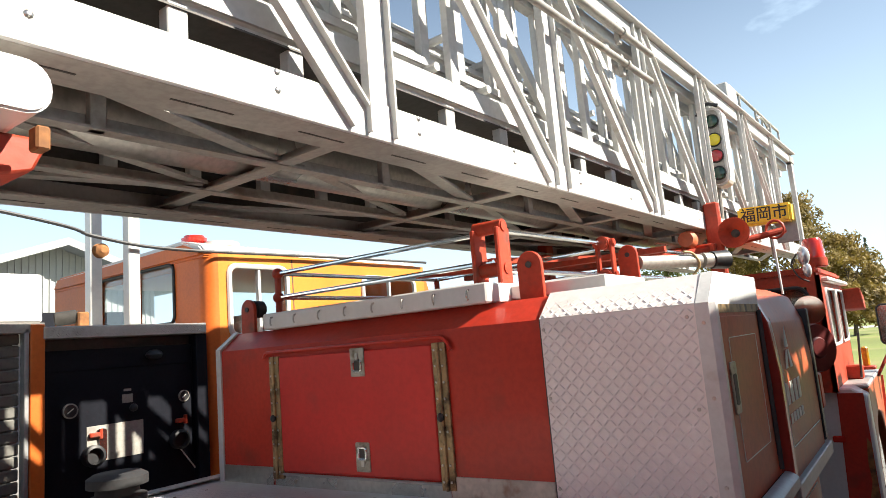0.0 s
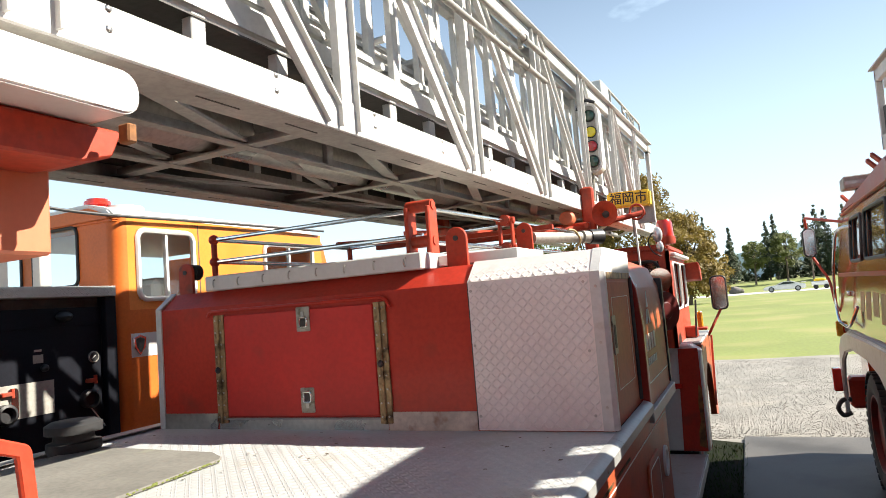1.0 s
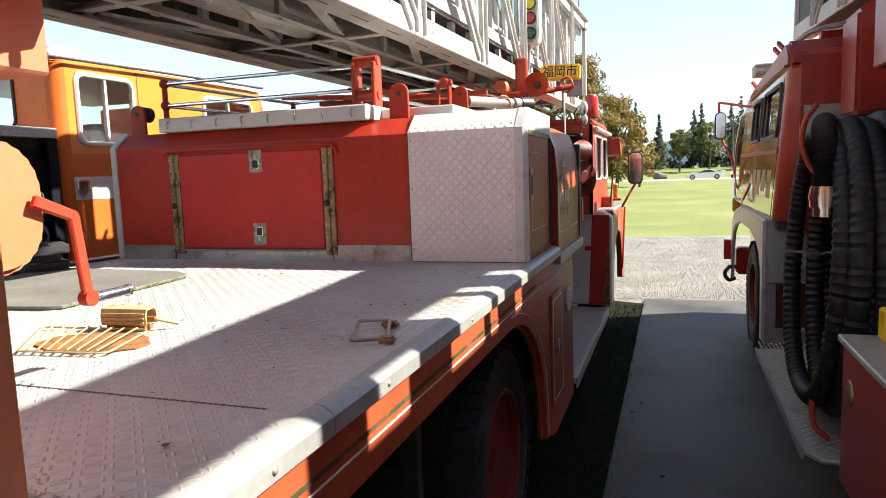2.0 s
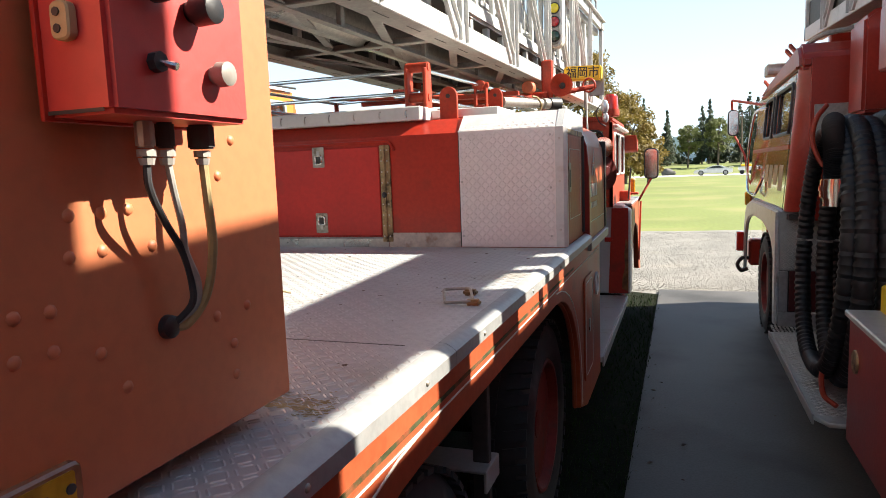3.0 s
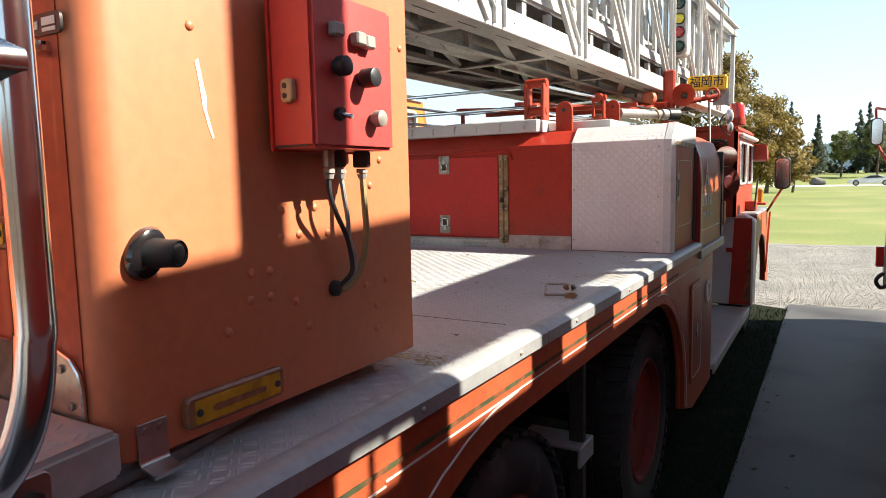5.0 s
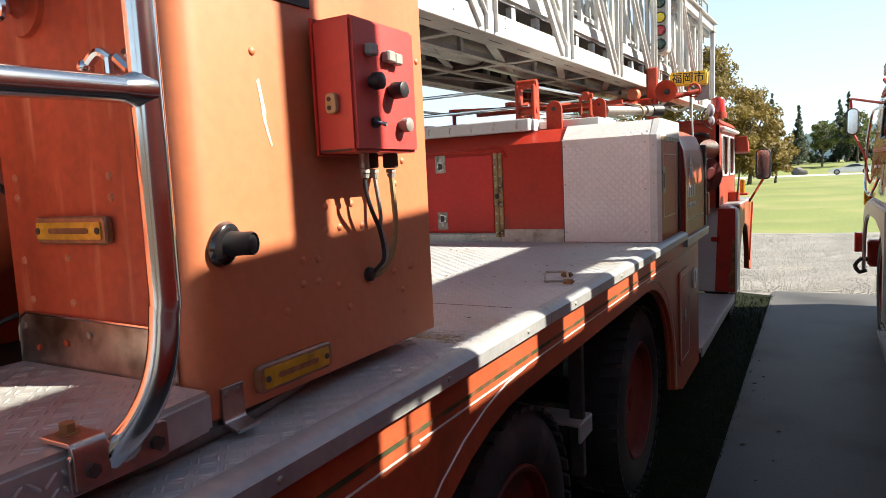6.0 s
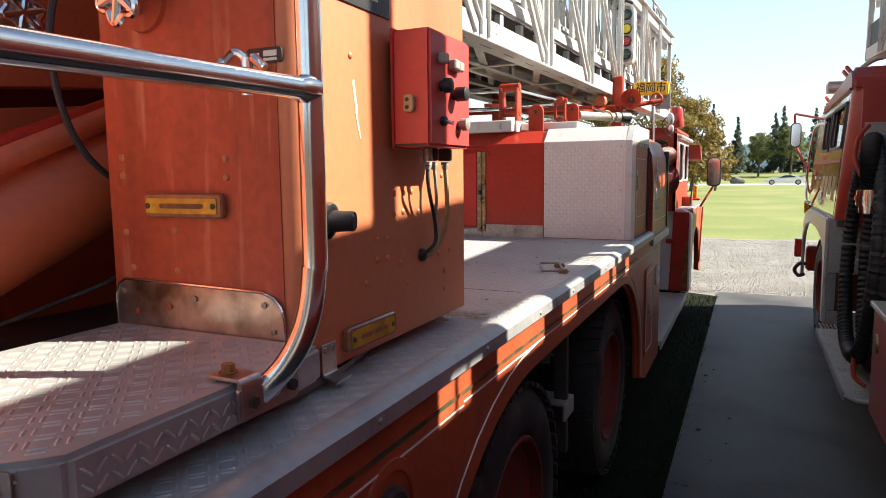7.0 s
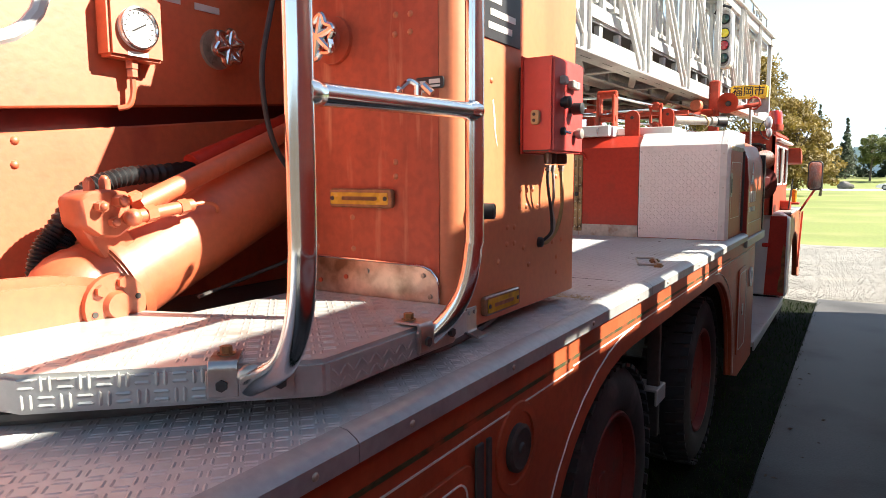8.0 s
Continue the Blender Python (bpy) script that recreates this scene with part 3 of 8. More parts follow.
def trees():
    # large autumn trees behind the cab
    broad_tree((-7.3, 57, 0), 11.6, 3.6, M_LEAF_AUT, "broad tree with yellow-brown autumn leaves", 11, 110, 130, 0.15, 1.5)
    broad_tree((-4.2, 59, 0), 8.2, 2.5, M_LEAF_AUT, "rounded tree with ochre autumn leaves", 12, 80, 120, 0.15, 0.9)
    broad_tree((-2.3, 61, 0), 5.4, 1.6, M_LEAF_AUT, "small golden autumn tree", 25, 50, 100, 0.14, 0.8)
    broad_tree((-12.6, 60, 0), 9.4, 3.9, M_LEAF_AUT, "broad tree with olive and ochre leaves", 13, 80, 110, 0.17, 1.2)
    broad_tree((-20, 66, 0), 9.0, 4.0, M_LEAF_GRN, "broad green tree beyond the yard", 14, 60, 90, 0.2)
    broad_tree((-5.0, 108, 0.5), 6.4, 1.9, M_LEAF_AUT, "young tree with thin yellowing leaves", 15, 40, 90, 0.17, 2.6)
    broad_tree((1.7, 115, 0.9), 7.0, 2.2, M_LEAF_GRN, "young green tree with a pale trunk", 16, 40, 90, 0.19, 2.8)
    broad_tree((6.3, 115, 0.9), 7.8, 2.4, M_LEAF_GRN, "young green tree on the bank", 17, 44, 90, 0.19, 2.8)
    broad_tree((-8.6, 118, 1.0), 7.4, 2.5, M_LEAF_AUT, "young yellowing tree on the bank", 18, 40, 90, 0.19, 2.4)
    broad_tree((15.5, 118, 0.9), 9.0, 2.7, M_LEAF_GRN, "green tree on the bank", 19, 44, 90, 0.2, 2.4)
    conifer((-1.7, 122, 1.2), 9.8, 1.7, "dark narrow conifer on the bank", 21)
    conifer((-5.9, 126, 1.2), 12.4, 2.2, "tall dark conifer on the bank", 22)
    for i, (x, h) in enumerate([(4.2, 10.4), (5.5, 11.6), (10.6, 11.0), (12.0, 12.2), (13.4, 11.4), (16.5, 12.0), (19.0, 11.4), (22.0, 12.0)]):
        conifer((x, 127 + (i % 3), 1.3), h, 1.15, "tall slim dark poplar tree", 30 + i, M_LEAF_DRK, True)
    # dark shelter belt
    rnd = random.Random(77)
    cl = []
    for i in range(520):
        x = rnd.uniform(-75, 75)
        cl.append((x, 134 + rnd.uniform(-2, 3), 1.2 + rnd.random() * (3.9 + 1.4 * noise.noise((x * 0.12, 0, 0))), rnd.uniform(0.7, 1.4)))
    ob = new("hedge", leaf_cloud("hedge", cl, 75, 0.42, M_LEAF_DRK, 78))
    tagged(ob, "dark evergreen shelter belt behind the bank", "hedge", kind="stuff")


trees()


def parked_car():
    """Low white coupe seen from the side, on the far road."""
    ob = thing("car", (4.4, 87.2, 0), "low white sports coupe parked on the road", "car")
    y0, y1 = 86.4, 88.1
    body = [(-2.3, 0.28), (-2.32, 0.52), (-1.9, 0.72), (-0.95, 0.82), (0.1, 0.86), (1.6, 0.90), (2.2, 0.86), (2.28, 0.5), (2.2, 0.28)]
    part("body", B().prism([(4.4 + u, v) for u, v in body], "y", y0, y1, 0.07, 2), M_CAR, ob)
    cabin = [(-0.95, 0.82), (-0.1, 1.20), (0.75, 1.24), (1.75, 0.90)]
    part("roof", B().prism([(4.4 + u, v) for u, v in cabin], "y", y0 + 0.16, y1 - 0.16, 0.04, 2), M_CAR, ob)
    win = [(-0.72, 0.86), (-0.08, 1.13), (0.62, 1.17), (1.25, 0.92)]
    part("window", B().prism([(4.4 + u, v) for u, v in win], "y", y0 + 0.13, y0 + 0.17), M_CARGLASS, ob)
    for wx in (-1.45, 1.4):
        wh = part("wheel", B().lathe([(-0.1, 0.18), (-0.1, 0.32), (0.1, 0.32), (0.1, 0.18)], (4.4 + wx, y0 + 0.08, 0.33), "y", 20), M_RUBBER, ob)
        part("rim", B().lathe([(-0.115, 0.02), (-0.115, 0.2), (-0.08, 0.21)], (4.4 + wx, y0 + 0.08, 0.33), "y", 16), M_ALU, wh)
    part("spoiler", B().box(6.25, 6.75, y0 + 0.1, y1 - 0.1, 1.0, 1.04, 0.015), M_CAR, ob)
    rock = B().ball((-1.0, 95.0, 0.35), 1.0, 1.0, 0.7, 0.62, 14)
    for v in rock.bm.verts:
        v.co += Vector((1, 1, 1)) * noise.noise(v.co * 1.7) * 0.22
    solo("boulder", rock, M_ROCK, "rounded dark boulder at the road's edge", "boulder")
    yc = thing("trailer", (8.3, 88.5, 0), "small yellow and white trailer beside the coupe", "trailer")
    part("body", B().box(7.4, 9.3, 88, 89.2, 0.45, 0.95, 0.08), M_CAR, yc)
    part("tank", B().box(7.7, 8.9, 88.1, 89.1, 0.96, 1.25, 0.08), M_YELLOW, yc)
    for wx in (7.8, 8.9):
        part("wheel", B().cyl((wx, 87.95, 0.27), (wx, 88.12, 0.27), 0.27, seg=16), M_RUBBER, yc)
    post = B().cyl((8.1, 93, 0), (8.1, 93, 8.0), 0.11, 0.08, 8)
    solo("utility_pole", post, M_BARK, "plain grey wooden pole on the far bank", "pole")


parked_car()


def shed():
    """Gabled shed beyond the orange engine: grey cladding with ribs and a blue-grey roof."""
    ob = thing("shed", (-26, 8.5, 0), "grey clad gabled shed with a blue-grey roof", "shed")
    y0, y1, yr = 4.6, 11.6, 8.1
    part("wall", B().prism([(y0, 0), (y1, 0), (y1, 4.95), (yr, 6.2), (y0, 4.95)], "x", -34, -22.4), M_CLAD, ob)
    me = mesh_of("rib", B().box(-0.02, 0.02, -0.02, 0.02, 0, 1.0), M_CLAD, 0)
    for i in range(34):
        y = y0 + 0.1 + i * 0.205
        h = 4.95 + (1.25 * (1 - abs(y - yr) / (y1 - yr)))
        piece("rib", me, ob, Matrix.Translation((-22.38, y, 0)) @ Matrix.Diagonal((1, 1, h, 1)))
    for s in (-1, 1):
        ye = yr + s * 4.2
        t = B().prism([(yr, 6.3), (ye, 6.3 - 4.2 * 0.357), (ye, 6.2 - 4.2 * 0.357), (yr, 6.2)], "x", -34.4, -21.4)
        part("roof", t, M_ROOF, ob)
        part("fascia", B().prism([(yr, 6.32), (ye, 6.32 - 4.2 * 0.357), (ye, 6.08 - 4.2 * 0.357), (yr, 6.08)], "x", -21.4, -21.36), M_CLAD, ob)
    # Black sheet stands in for the unlit inside of the opening
    part("door", B().box(-22.42, -22.3, 5.2, 11.0, 0, 4.0, 0.02), M_BLACKPANEL, ob, "wide opening, its dark inside drawn as a black sheet")


shed()


def fallen_leaves(n, seed):
    """Dry curled leaves that have blown against the path's edge."""
    rnd = random.Random(seed)
    verts, faces = [], []
    for _ in range(n):
        x, y = 0.25 + abs(rnd.gauss(0, 0.11)), rnd.uniform(-2.5, 3.5)
        a, s = rnd.uniform(0, 6.28), rnd.uniform(0.010, 0.024)
        c, d, z, k = math.cos(a) * s, math.sin(a) * s, 0.033, len(verts)
        curl = rnd.uniform(0.2, 0.6) * s
        verts += [(x - c, y - d, z + curl * 0.4), (x - d * 0.45, y + c * 0.45, z + curl), (x, y, z), (x + d * 0.45, y - c * 0.45, z + curl), (x + c, y + d, z + curl * 0.5)]
        faces += [(k, k + 2, k + 1), (k, k + 3, k + 2), (k + 1, k + 2, k + 4), (k + 2, k + 3, k + 4)]
    tagged(new("fallen_leaves", raw("fallen_leaves", verts, faces, M_BARK)), "dry brown leaves scattered on the concrete path", "leaves", kind="stuff")


fallen_leaves(28, 12)


# ---- the ladder truck ----
DECK = 1.36
truck = thing("ladder_truck", (-1.2, 0.0, 0.0), "old red fire truck with white lattice ladder, on turf", "fire truck")
U = lambda w, d, t: [(-w / 2, 0), (w / 2, 0), (w / 2, d), (w / 2 - t, d), (w / 2 - t, t), (-w / 2 + t, t), (-w / 2 + t, d), (-w / 2, d)]
L = lambda w, d, t: [(-w / 2, 0), (w / 2, 0), (w / 2, t), (-w / 2 + t, t), (-w / 2 + t, d), (-w / 2, d)]
R = lambda w, d: [(-w / 2, -d / 2), (w / 2, -d / 2), (w / 2, d / 2), (-w / 2, d / 2)]


def deck():
    b = B().sheet("z", DECK - 0.02, -2.4, -0.028, -5.2, 0.0, 0.02)
    d = part("deck", b, M_DECK, truck, "pale grey tread-plate deck")
    lugs("tread_relief", M_DECK, d, (-2.38, -4.7, DECK), (1, 0, 0), (0, 1, 0), 81, 157, 0.029, 0.024, 0.0014)
    rnd = random.Random(21)
    verts, faces = [], []
    for _ in range(1500):
        x, y = -0.22 + rnd.gauss(0, 0.10), -2.31 + rnd.gauss(0, 0.030)
        if x > -0.06 or (x < -0.12 and y < -2.33):
            continue
        zf = DECK + rnd.uniform(0.0003, 0.0012)
        sz, a, k = rnd.uniform(0.001, 0.0045), rnd.uniform(0, 6.28), len(verts)
        verts += [(x + sz * 2.0 * rnd.uniform(0.5, 1.2) * math.cos(a + q), y + sz * rnd.uniform(0.5, 1.2) * math.sin(a + q), zf) for q in (0, 1.2, 2.5, 3.8, 5.0)]
        faces.append(tuple(range(k, k + 5)))
    tagged(under(new("dirt_film", raw("dirt_film", verts, faces, M_OCHRE)), d), "ochre dirt crumbs on the deck", kind="stuff")
    # seam between two plates
    part("seam", B().box(-2.4, -0.1, -1.903, -1.897, DECK + 0.0005, DECK + 0.0012), M_DARKMETAL, truck)
    # outer edge: flat strip and drop face in two lengths
    for y0, y1 in ((-5.2, -3.62), (-3.617, -1.86), (-1.857, -0.12), (-0.117, 0.68)):
        t = B().prism([(-0.03, DECK - 0.012), (-0.03, DECK + 0.002), (-0.012, DECK), (0.006, DECK - 0.010), (0.013, DECK - 0.017), (0.013, DECK - 0.050), (0.008, DECK - 0.050), (0.008, DECK - 0.018), (-0.014, DECK - 0.012)],
                      "y", y0, y1)
        part("edge_trim", t, M_ALU, truck, "scuffed aluminium edge trim")
    part("edge_trim", B().prism([(-2.41, DECK - 0.08), (-2.40, DECK - 0.08), (-2.40, DECK + 0.012), (-2.33, DECK + 0.012), (-2.33, DECK + 0.016), (-2.41, DECK + 0.016)], "y", -5.2, 0.06), M_ALU, truck)
    me = rivet_mesh("trim_bolt", M_OLDSTEEL, 0.0075, 0.004)
    for y in (-4.5, -3.72, -3.47, -3.06, -2.52, -2.05, -1.62, -1.0, -0.42):
        piece("trim_bolt", me, truck, Matrix.Translation((0.013, y, 1.327)))


deck()


def side_skirt():
    """The flank below the deck with its long arch over the two wheels."""
    z1 = DECK - 0.047
    arch = [(-2.92, 0.42)]
    for k in range(11):
        a = radians(180 - 9 * k)
        arch.append((-2.02 + 0.80 * math.cos(a), 0.42 + 0.72 * math.sin(a) ** 0.8))
    for k in range(11):
        a = radians(90 - 9 * k)
        arch.append((-0.40 + 0.72 * math.cos(a), 0.42 + 0.73 * math.sin(a) ** 0.85))
    out = [(-5.2, 0.42)] + arch + [(0.60, 0.34), (1.28, 0.34), (1.28, z1), (-5.2, z1)]
    sk = part("side_skirt", B().prism(out, "x", -0.06, -0.012, 0.004), M_SIDE, truck, "glossy red side skirt with a long wheel arch")
    part("side_skirt", B().prism([(-5.2, 0.42), (1.28, 0.42), (1.28, z1), (-5.2, z1)], "x", -2.40, -2.35), M_SIDE, truck)
    # pin stripes: one along the flank, one round the arch
    part("stripe", B().box(-0.012, -0.0095, -5.2, -2.62, 1.206, 1.210), M_WLINE, sk)
    part("stripe", B().box(-0.012, -0.0095, -2.62, 1.2, 1.215, 1.219), M_WLINE, sk)
    part("stripe", B().box(-0.012, -0.0095, -5.2, 0.1, 1.236, 1.246), M_GREENLINE, sk)
    off = []
    for u, v in arch[1:12]:
        c = Vector((u - (-2.02), v - 0.42))
        off.append((-0.011, u + c.normalized().x * 0.075, v + c.normalized().y * 0.075 if v > 0.5 else v))
    part("stripe", B().tube(off, 0.003, 5), M_WLINE, sk)
    off = []
    for u, v in arch[12:]:
        c = Vector((u - (-0.40), v - 0.42))
        off.append((-0.011, u + c.normalized().x * 0.06, v + c.normalized().y * 0.05))
    part("stripe", B().tube(off, 0.003, 5), M_WLINE, sk)
    # arch lip and dark inner housing
    part("arch_lip", B().tube([(-0.045, u, v) for u, v in arch], 0.012, 6), M_SIDE, sk)
    part("wheel_housing", B().sheet("x", -0.75, -2.95, 0.40, 0.25, z1, -0.02), M_DARKMETAL, truck, "dark wheel housing")
    part("chassis_rail", B().box(-0.85, -0.76, -5.2, 4.9, 0.72, 1.0, 0.01).box(-1.65, -1.56, -5.2, 4.9, 0.72, 1.0, 0.01), M_DARKMETAL, truck)
    for y in (-1.9, -0.2, 4.45):
        part("axle", B().cyl((-2.3, y, 0.52), (-0.15, y, 0.52), 0.08), M_DARKMETAL, truck)
    # bracket between the wheels
    part("bracket", B().box(-0.20, -0.14, -1.10, -1.06, 0.45, 1.2, 0.004), M_DARKMETAL, truck)
    part("wheel_step", B().box(-0.40, -0.13, -1.17, -1.00, 0.70, 0.712, 0.003).box(-0.14, -0.128, -1.17, -1.00, 0.63, 0.711, 0.003), M_PLATE, truck, "small tread-plate step between the wheels")
    # filler cap in a round recess, and the locker doors
    part("recess", B().lathe([(0.0, 0.115), (0.005, 0.112), (0.006, 0.09), (-0.012, 0.085), (-0.02, 0.02)], (-0.0125, -2.99, 1.105), "x", 28), M_SIDE, sk)
    part("filler_cap", B().lathe([(-0.01, 0.06), (0.012, 0.06), (0.016, 0.05), (0.012, 0.04), (0.014, 0.015), (0.02, 0.012), (0.02, 0.0005)], (-0.0125, -2.99, 1.105), "x", 24), M_DARKMETAL, sk, "black round filler cap")
    for y0, y1, z0, zt in ((-4.15, -3.22, 0.5, 1.16), (0.46, 0.82, 0.52, 1.12)):
        dr = part("locker_door", B().prism(rrect(y0, y1, z0, zt, 0.035), "x", -0.012, -0.002, 0.002), M_SIDE, sk)
        line = [(-0.0015, u, v) for u, v in rrect(y0 + 0.03, y1 - 0.03, z0 + 0.03, zt - 0.03, 0.04)]
        part("stripe", B().tube(line, 0.0025, 5, True), M_WLINE, dr)
        part("latch", B().box(-0.002, 0.003, (y0 + y1) / 2 - 0.02, (y0 + y1) / 2 + 0.02, (z0 + zt) / 2 - 0.04, (z0 + zt) / 2 + 0.04, 0.002), M_STEEL, dr)
    part("hinge", B().box(-0.004, 0.004, -3.215, -3.185, 0.5, 1.19, 0.002).box(-0.004, 0.006, -3.165, -3.150, 0.5, 1.19, 0.002), M_DARKMETAL, sk, "dark strip hinge")
    part("filler_ring", B().lathe([(0.0, 0.075), (0.012, 0.075), (0.012, 0.052), (0.004, 0.05), (0.004, 0.001)], (-0.0125, 1.06, 1.0), "x", 24), M_CREAM, sk, "white ringed round filler")
    # pump bay behind: dark doorway and the step before the cab
    part("rear_bulkhead", B().box(-2.3, -0.06, 1.26, 1.28, 0.4, z1, 0.004), M_DARKMETAL, truck)
    part("step", B().box(-0.5, 0.0, 1.29, 3.55, 0.40, 0.44, 0.005), M_PLATE, truck, "worn tread-plate cab step")
    part("step_edge", B().box(0.0, 0.012, 1.29, 3.55, 0.37, 0.443, 0.003), M_ALU, truck)
    part("doorway_lining", B().box(-0.62, -0.58, 1.30, 3.55, 0.44, 1.4).box(-0.6, -0.05, 1.282, 1.30, 0.40, 1.31), M_DARKMETAL, truck)


side_skirt()


def wheel(x, y, r=0.52, wide=0.26, paint=None, parent=None, face=1):
    """A truck wheel whose outer face looks to +x (face 1) or -x."""
    paint = paint or M_WHEELRED
    c = (x, y, r - 0.005)
    f = face
    w = part("wheel", B().cyl((x - f * wide, y, r), (x - f * (wide - 0.02), y, r), 0.2, seg=20), M_DARKMETAL, parent)
    prof = [(-wide, r * 0.62), (-wide, r * 0.8), (-wide + 0.02, r * 0.92), (-wide + 0.05, r * 0.975), (-0.05, r * 0.975), (-0.02, r * 0.92), (0.0, r * 0.80), (-0.005, r * 0.66), (-0.03, r * 0.60)]
    part("tyre", B().lathe([(f * a, q) for a, q in prof], c, "x", 48, False), M_RUBBER, w, "worn black tyre with chunky tread")
    verts, faces = [], []
    n = 44
    for k in range(n):
        for s, (a0, a1) in enumerate(((-0.005, -0.105), (-wide + 0.005, -0.14))):
            th = 2 * math.pi * (k + 0.5 * s) / n
            dth = 2 * math.pi / n * 0.32
            j = len(verts)
            for rr in (r * 0.955, r):
                for a, e in ((a0, 0.0), (a1, 0.5)):
                    for q in (-dth, dth):
                        ang = th + q + e * dth * 1.6
                        fall = 0.93 if a in (-0.005, -wide + 0.005) and rr == r else 1.0
                        rad = rr * (0.985 if fall < 1 else 1.0)
                        verts.append((x + f * a, c[1] + rad * math.cos(ang), c[2] + rad * math.sin(ang)))
            faces += [(j, j + 1, j + 3, j + 2), (j + 4, j + 6, j + 7, j + 5), (j, j + 4, j + 5, j + 1), (j + 2, j + 3, j + 7, j + 6), (j, j + 2, j + 6, j + 4), (j + 1, j + 5, j + 7, j + 3)]
    tagged(under(new("tyre_relief", raw("tyre_relief", verts, faces, M_RUBBER)), w), kind="stuff")
    rim = [(-0.06, r * 0.62), (-0.022, r * 0.615), (-0.012, r * 0.60), (-0.014, r * 0.575), (-0.035, r * 0.56), (-0.10, r * 0.54), (-0.13, r * 0.50), (-0.145, r * 0.40), (-0.14, r * 0.31), (-0.10, r * 0.27), (-0.09, r * 0.15), (-0.055, r * 0.13), (-0.05, 0.001)]
    part("rim", B().lathe([(f * a, q) for a, q in rim], c, "x", 40), paint, w, "dull red steel rim")
    t = B()
    for k in range(8):
        a = 2 * math.pi * k / 8
        p = (c[0] - f * 0.105, c[1] + r * 0.235 * math.cos(a), c[2] + r * 0.235 * math.sin(a))
        t.cyl(p, (p[0] + f * 0.03, p[1], p[2]), 0.014, seg=6)
    part("wheel_nuts", t, M_DARKMETAL, w)


wheel(-0.09, -1.92, parent=truck)
wheel(-0.09, -0.20, parent=truck)
wheel(-0.09, 4.45, parent=truck)


def equipment_box():
    """The locker across the truck behind the cab, seen from its rear."""
    zt, zc = 2.035, 1.955
    prof = [(0.0, DECK), (0.0, zc), (0.10, zt), (0.66, zt), (0.66, DECK)]
    body = part("locker_body", B().prism(prof, "x", -2.30, -0.573), M_RED, truck, "red steel equipment locker")
    b2 = part("locker_body", B().prism(prof, "x", -0.573, -0.035), M_SIDE, truck, "glossy brown-red end of the locker")
    # recessed kick plate of bare steel and its strip
    part("kick_plate", B().box(-2.30, -1.94, -0.006, 0.0, DECK, DECK + 0.075), M_STEEL, body, "scratched bare steel kick plate")
    part("kick_plate", B().box(-0.985, -0.578, -0.007, 0.0, DECK, DECK + 0.078, 0.001), M_CHIP, body, "scratched bare steel kick plate")
    part("kick_strip", B().box(-1.93, -0.99, -0.012, 0.0, DECK + 0.045, DECK + 0.055, 0.002), M_ALU, body)
    part("kick_board", B().box(-1.93, -0.99, -0.004, 0.0, DECK, DECK + 0.044), M_STEEL, body)
    # hatch with two strip hinges and two latches
    hatch = part("hatch_door", B().box(-1.865, -1.025, -0.014, 0.0, DECK + 0.062, 1.905, 0.004), M_BOX, body, "bright red lift-off hatch")
    part("rain_gutter", B().tube(bend([(-1.97, -0.010, 1.905), (-1.95, -0.014, 1.930), (-0.965, -0.014, 1.930), (-0.935, -0.012, 1.880)], 0.03), 0.007, 6), M_RED, body)
    for x0 in (-1.928, -1.020):
        h = part("hinge", B().box(x0, x0 + 0.022, -0.016, 0.0, DECK + 0.03, 1.91, 0.002).box(x0 + 0.030, x0 + 0.058, -0.012, 0.0, DECK + 0.03, 1.91, 0.002)
                 .cyl((x0 + 0.026, -0.016, DECK + 0.03), (x0 + 0.026, -0.016, 1.91), 0.007, seg=8), M_BRASS, body, "tarnished brown strip hinge")
        me = mesh_of("screw", B().lathe([(0, 0.005), (-0.003, 0.004), (-0.003, 0.0005)], (0, 0, 0), "y", 8), M_STEEL)
        for k in range(9):
            for dx in (0.011, 0.044):
                piece("screw", me, h, Matrix.Translation((x0 + dx, -0.015, DECK + 0.06 + k * 0.058)))
        part("pull_knob", B().ball((x0 + 0.022, -0.022, 1.645), 0.014, 1, 1, 1.2, 10), M_BLACK, h, "small black knob")
    for cx, cz, up in ((-1.392, 1.86, 1), (-1.392, 1.495, -1)):
        lt = part("latch", B().prism(rrect(cx - 0.037, cx + 0.037, cz - 0.056, cz + 0.056, 0.006, 3), "y", -0.018, -0.012, 0.001), M_OLDSTEEL, hatch, "square tarnished flush latch")
        zc2 = cz - 0.014 * up
        part("ring", B().tube([(u, -0.020, v) for u, v in rrect(cx - 0.020, cx + 0.020, zc2 - 0.022, zc2 + 0.022, 0.008, 3)], 0.005, 6, True), M_CHROME, lt)
        part("well", B().box(cx - 0.017, cx + 0.017, -0.0185, -0.015, zc2 - 0.02, zc2 + 0.02), M_DARKMETAL, lt)
        part("tongue", B().box(cx - 0.008, cx + 0.008, -0.0215, -0.018, zc2 + 0.022 * up, zc2 + 0.05 * up, 0.001), M_STEEL, lt)
    # left corner trim
    part("corner_trim", B().prism([(-2.32, -0.008), (-2.285, -0.008), (-2.285, 0.0), (-2.30, 0.0), (-2.30, 0.03), (-2.32, 0.03)], "z", DECK, zc), M_TRIM, body, "aluminium corner trim")
    part("corner_trim", B().prism([(-0.008, zc), (-0.008, zc + 0.01), (0.10, zt + 0.01), (0.10, zt), (0.0, zc)], "x", -2.32, -2.285), M_TRIM, body)
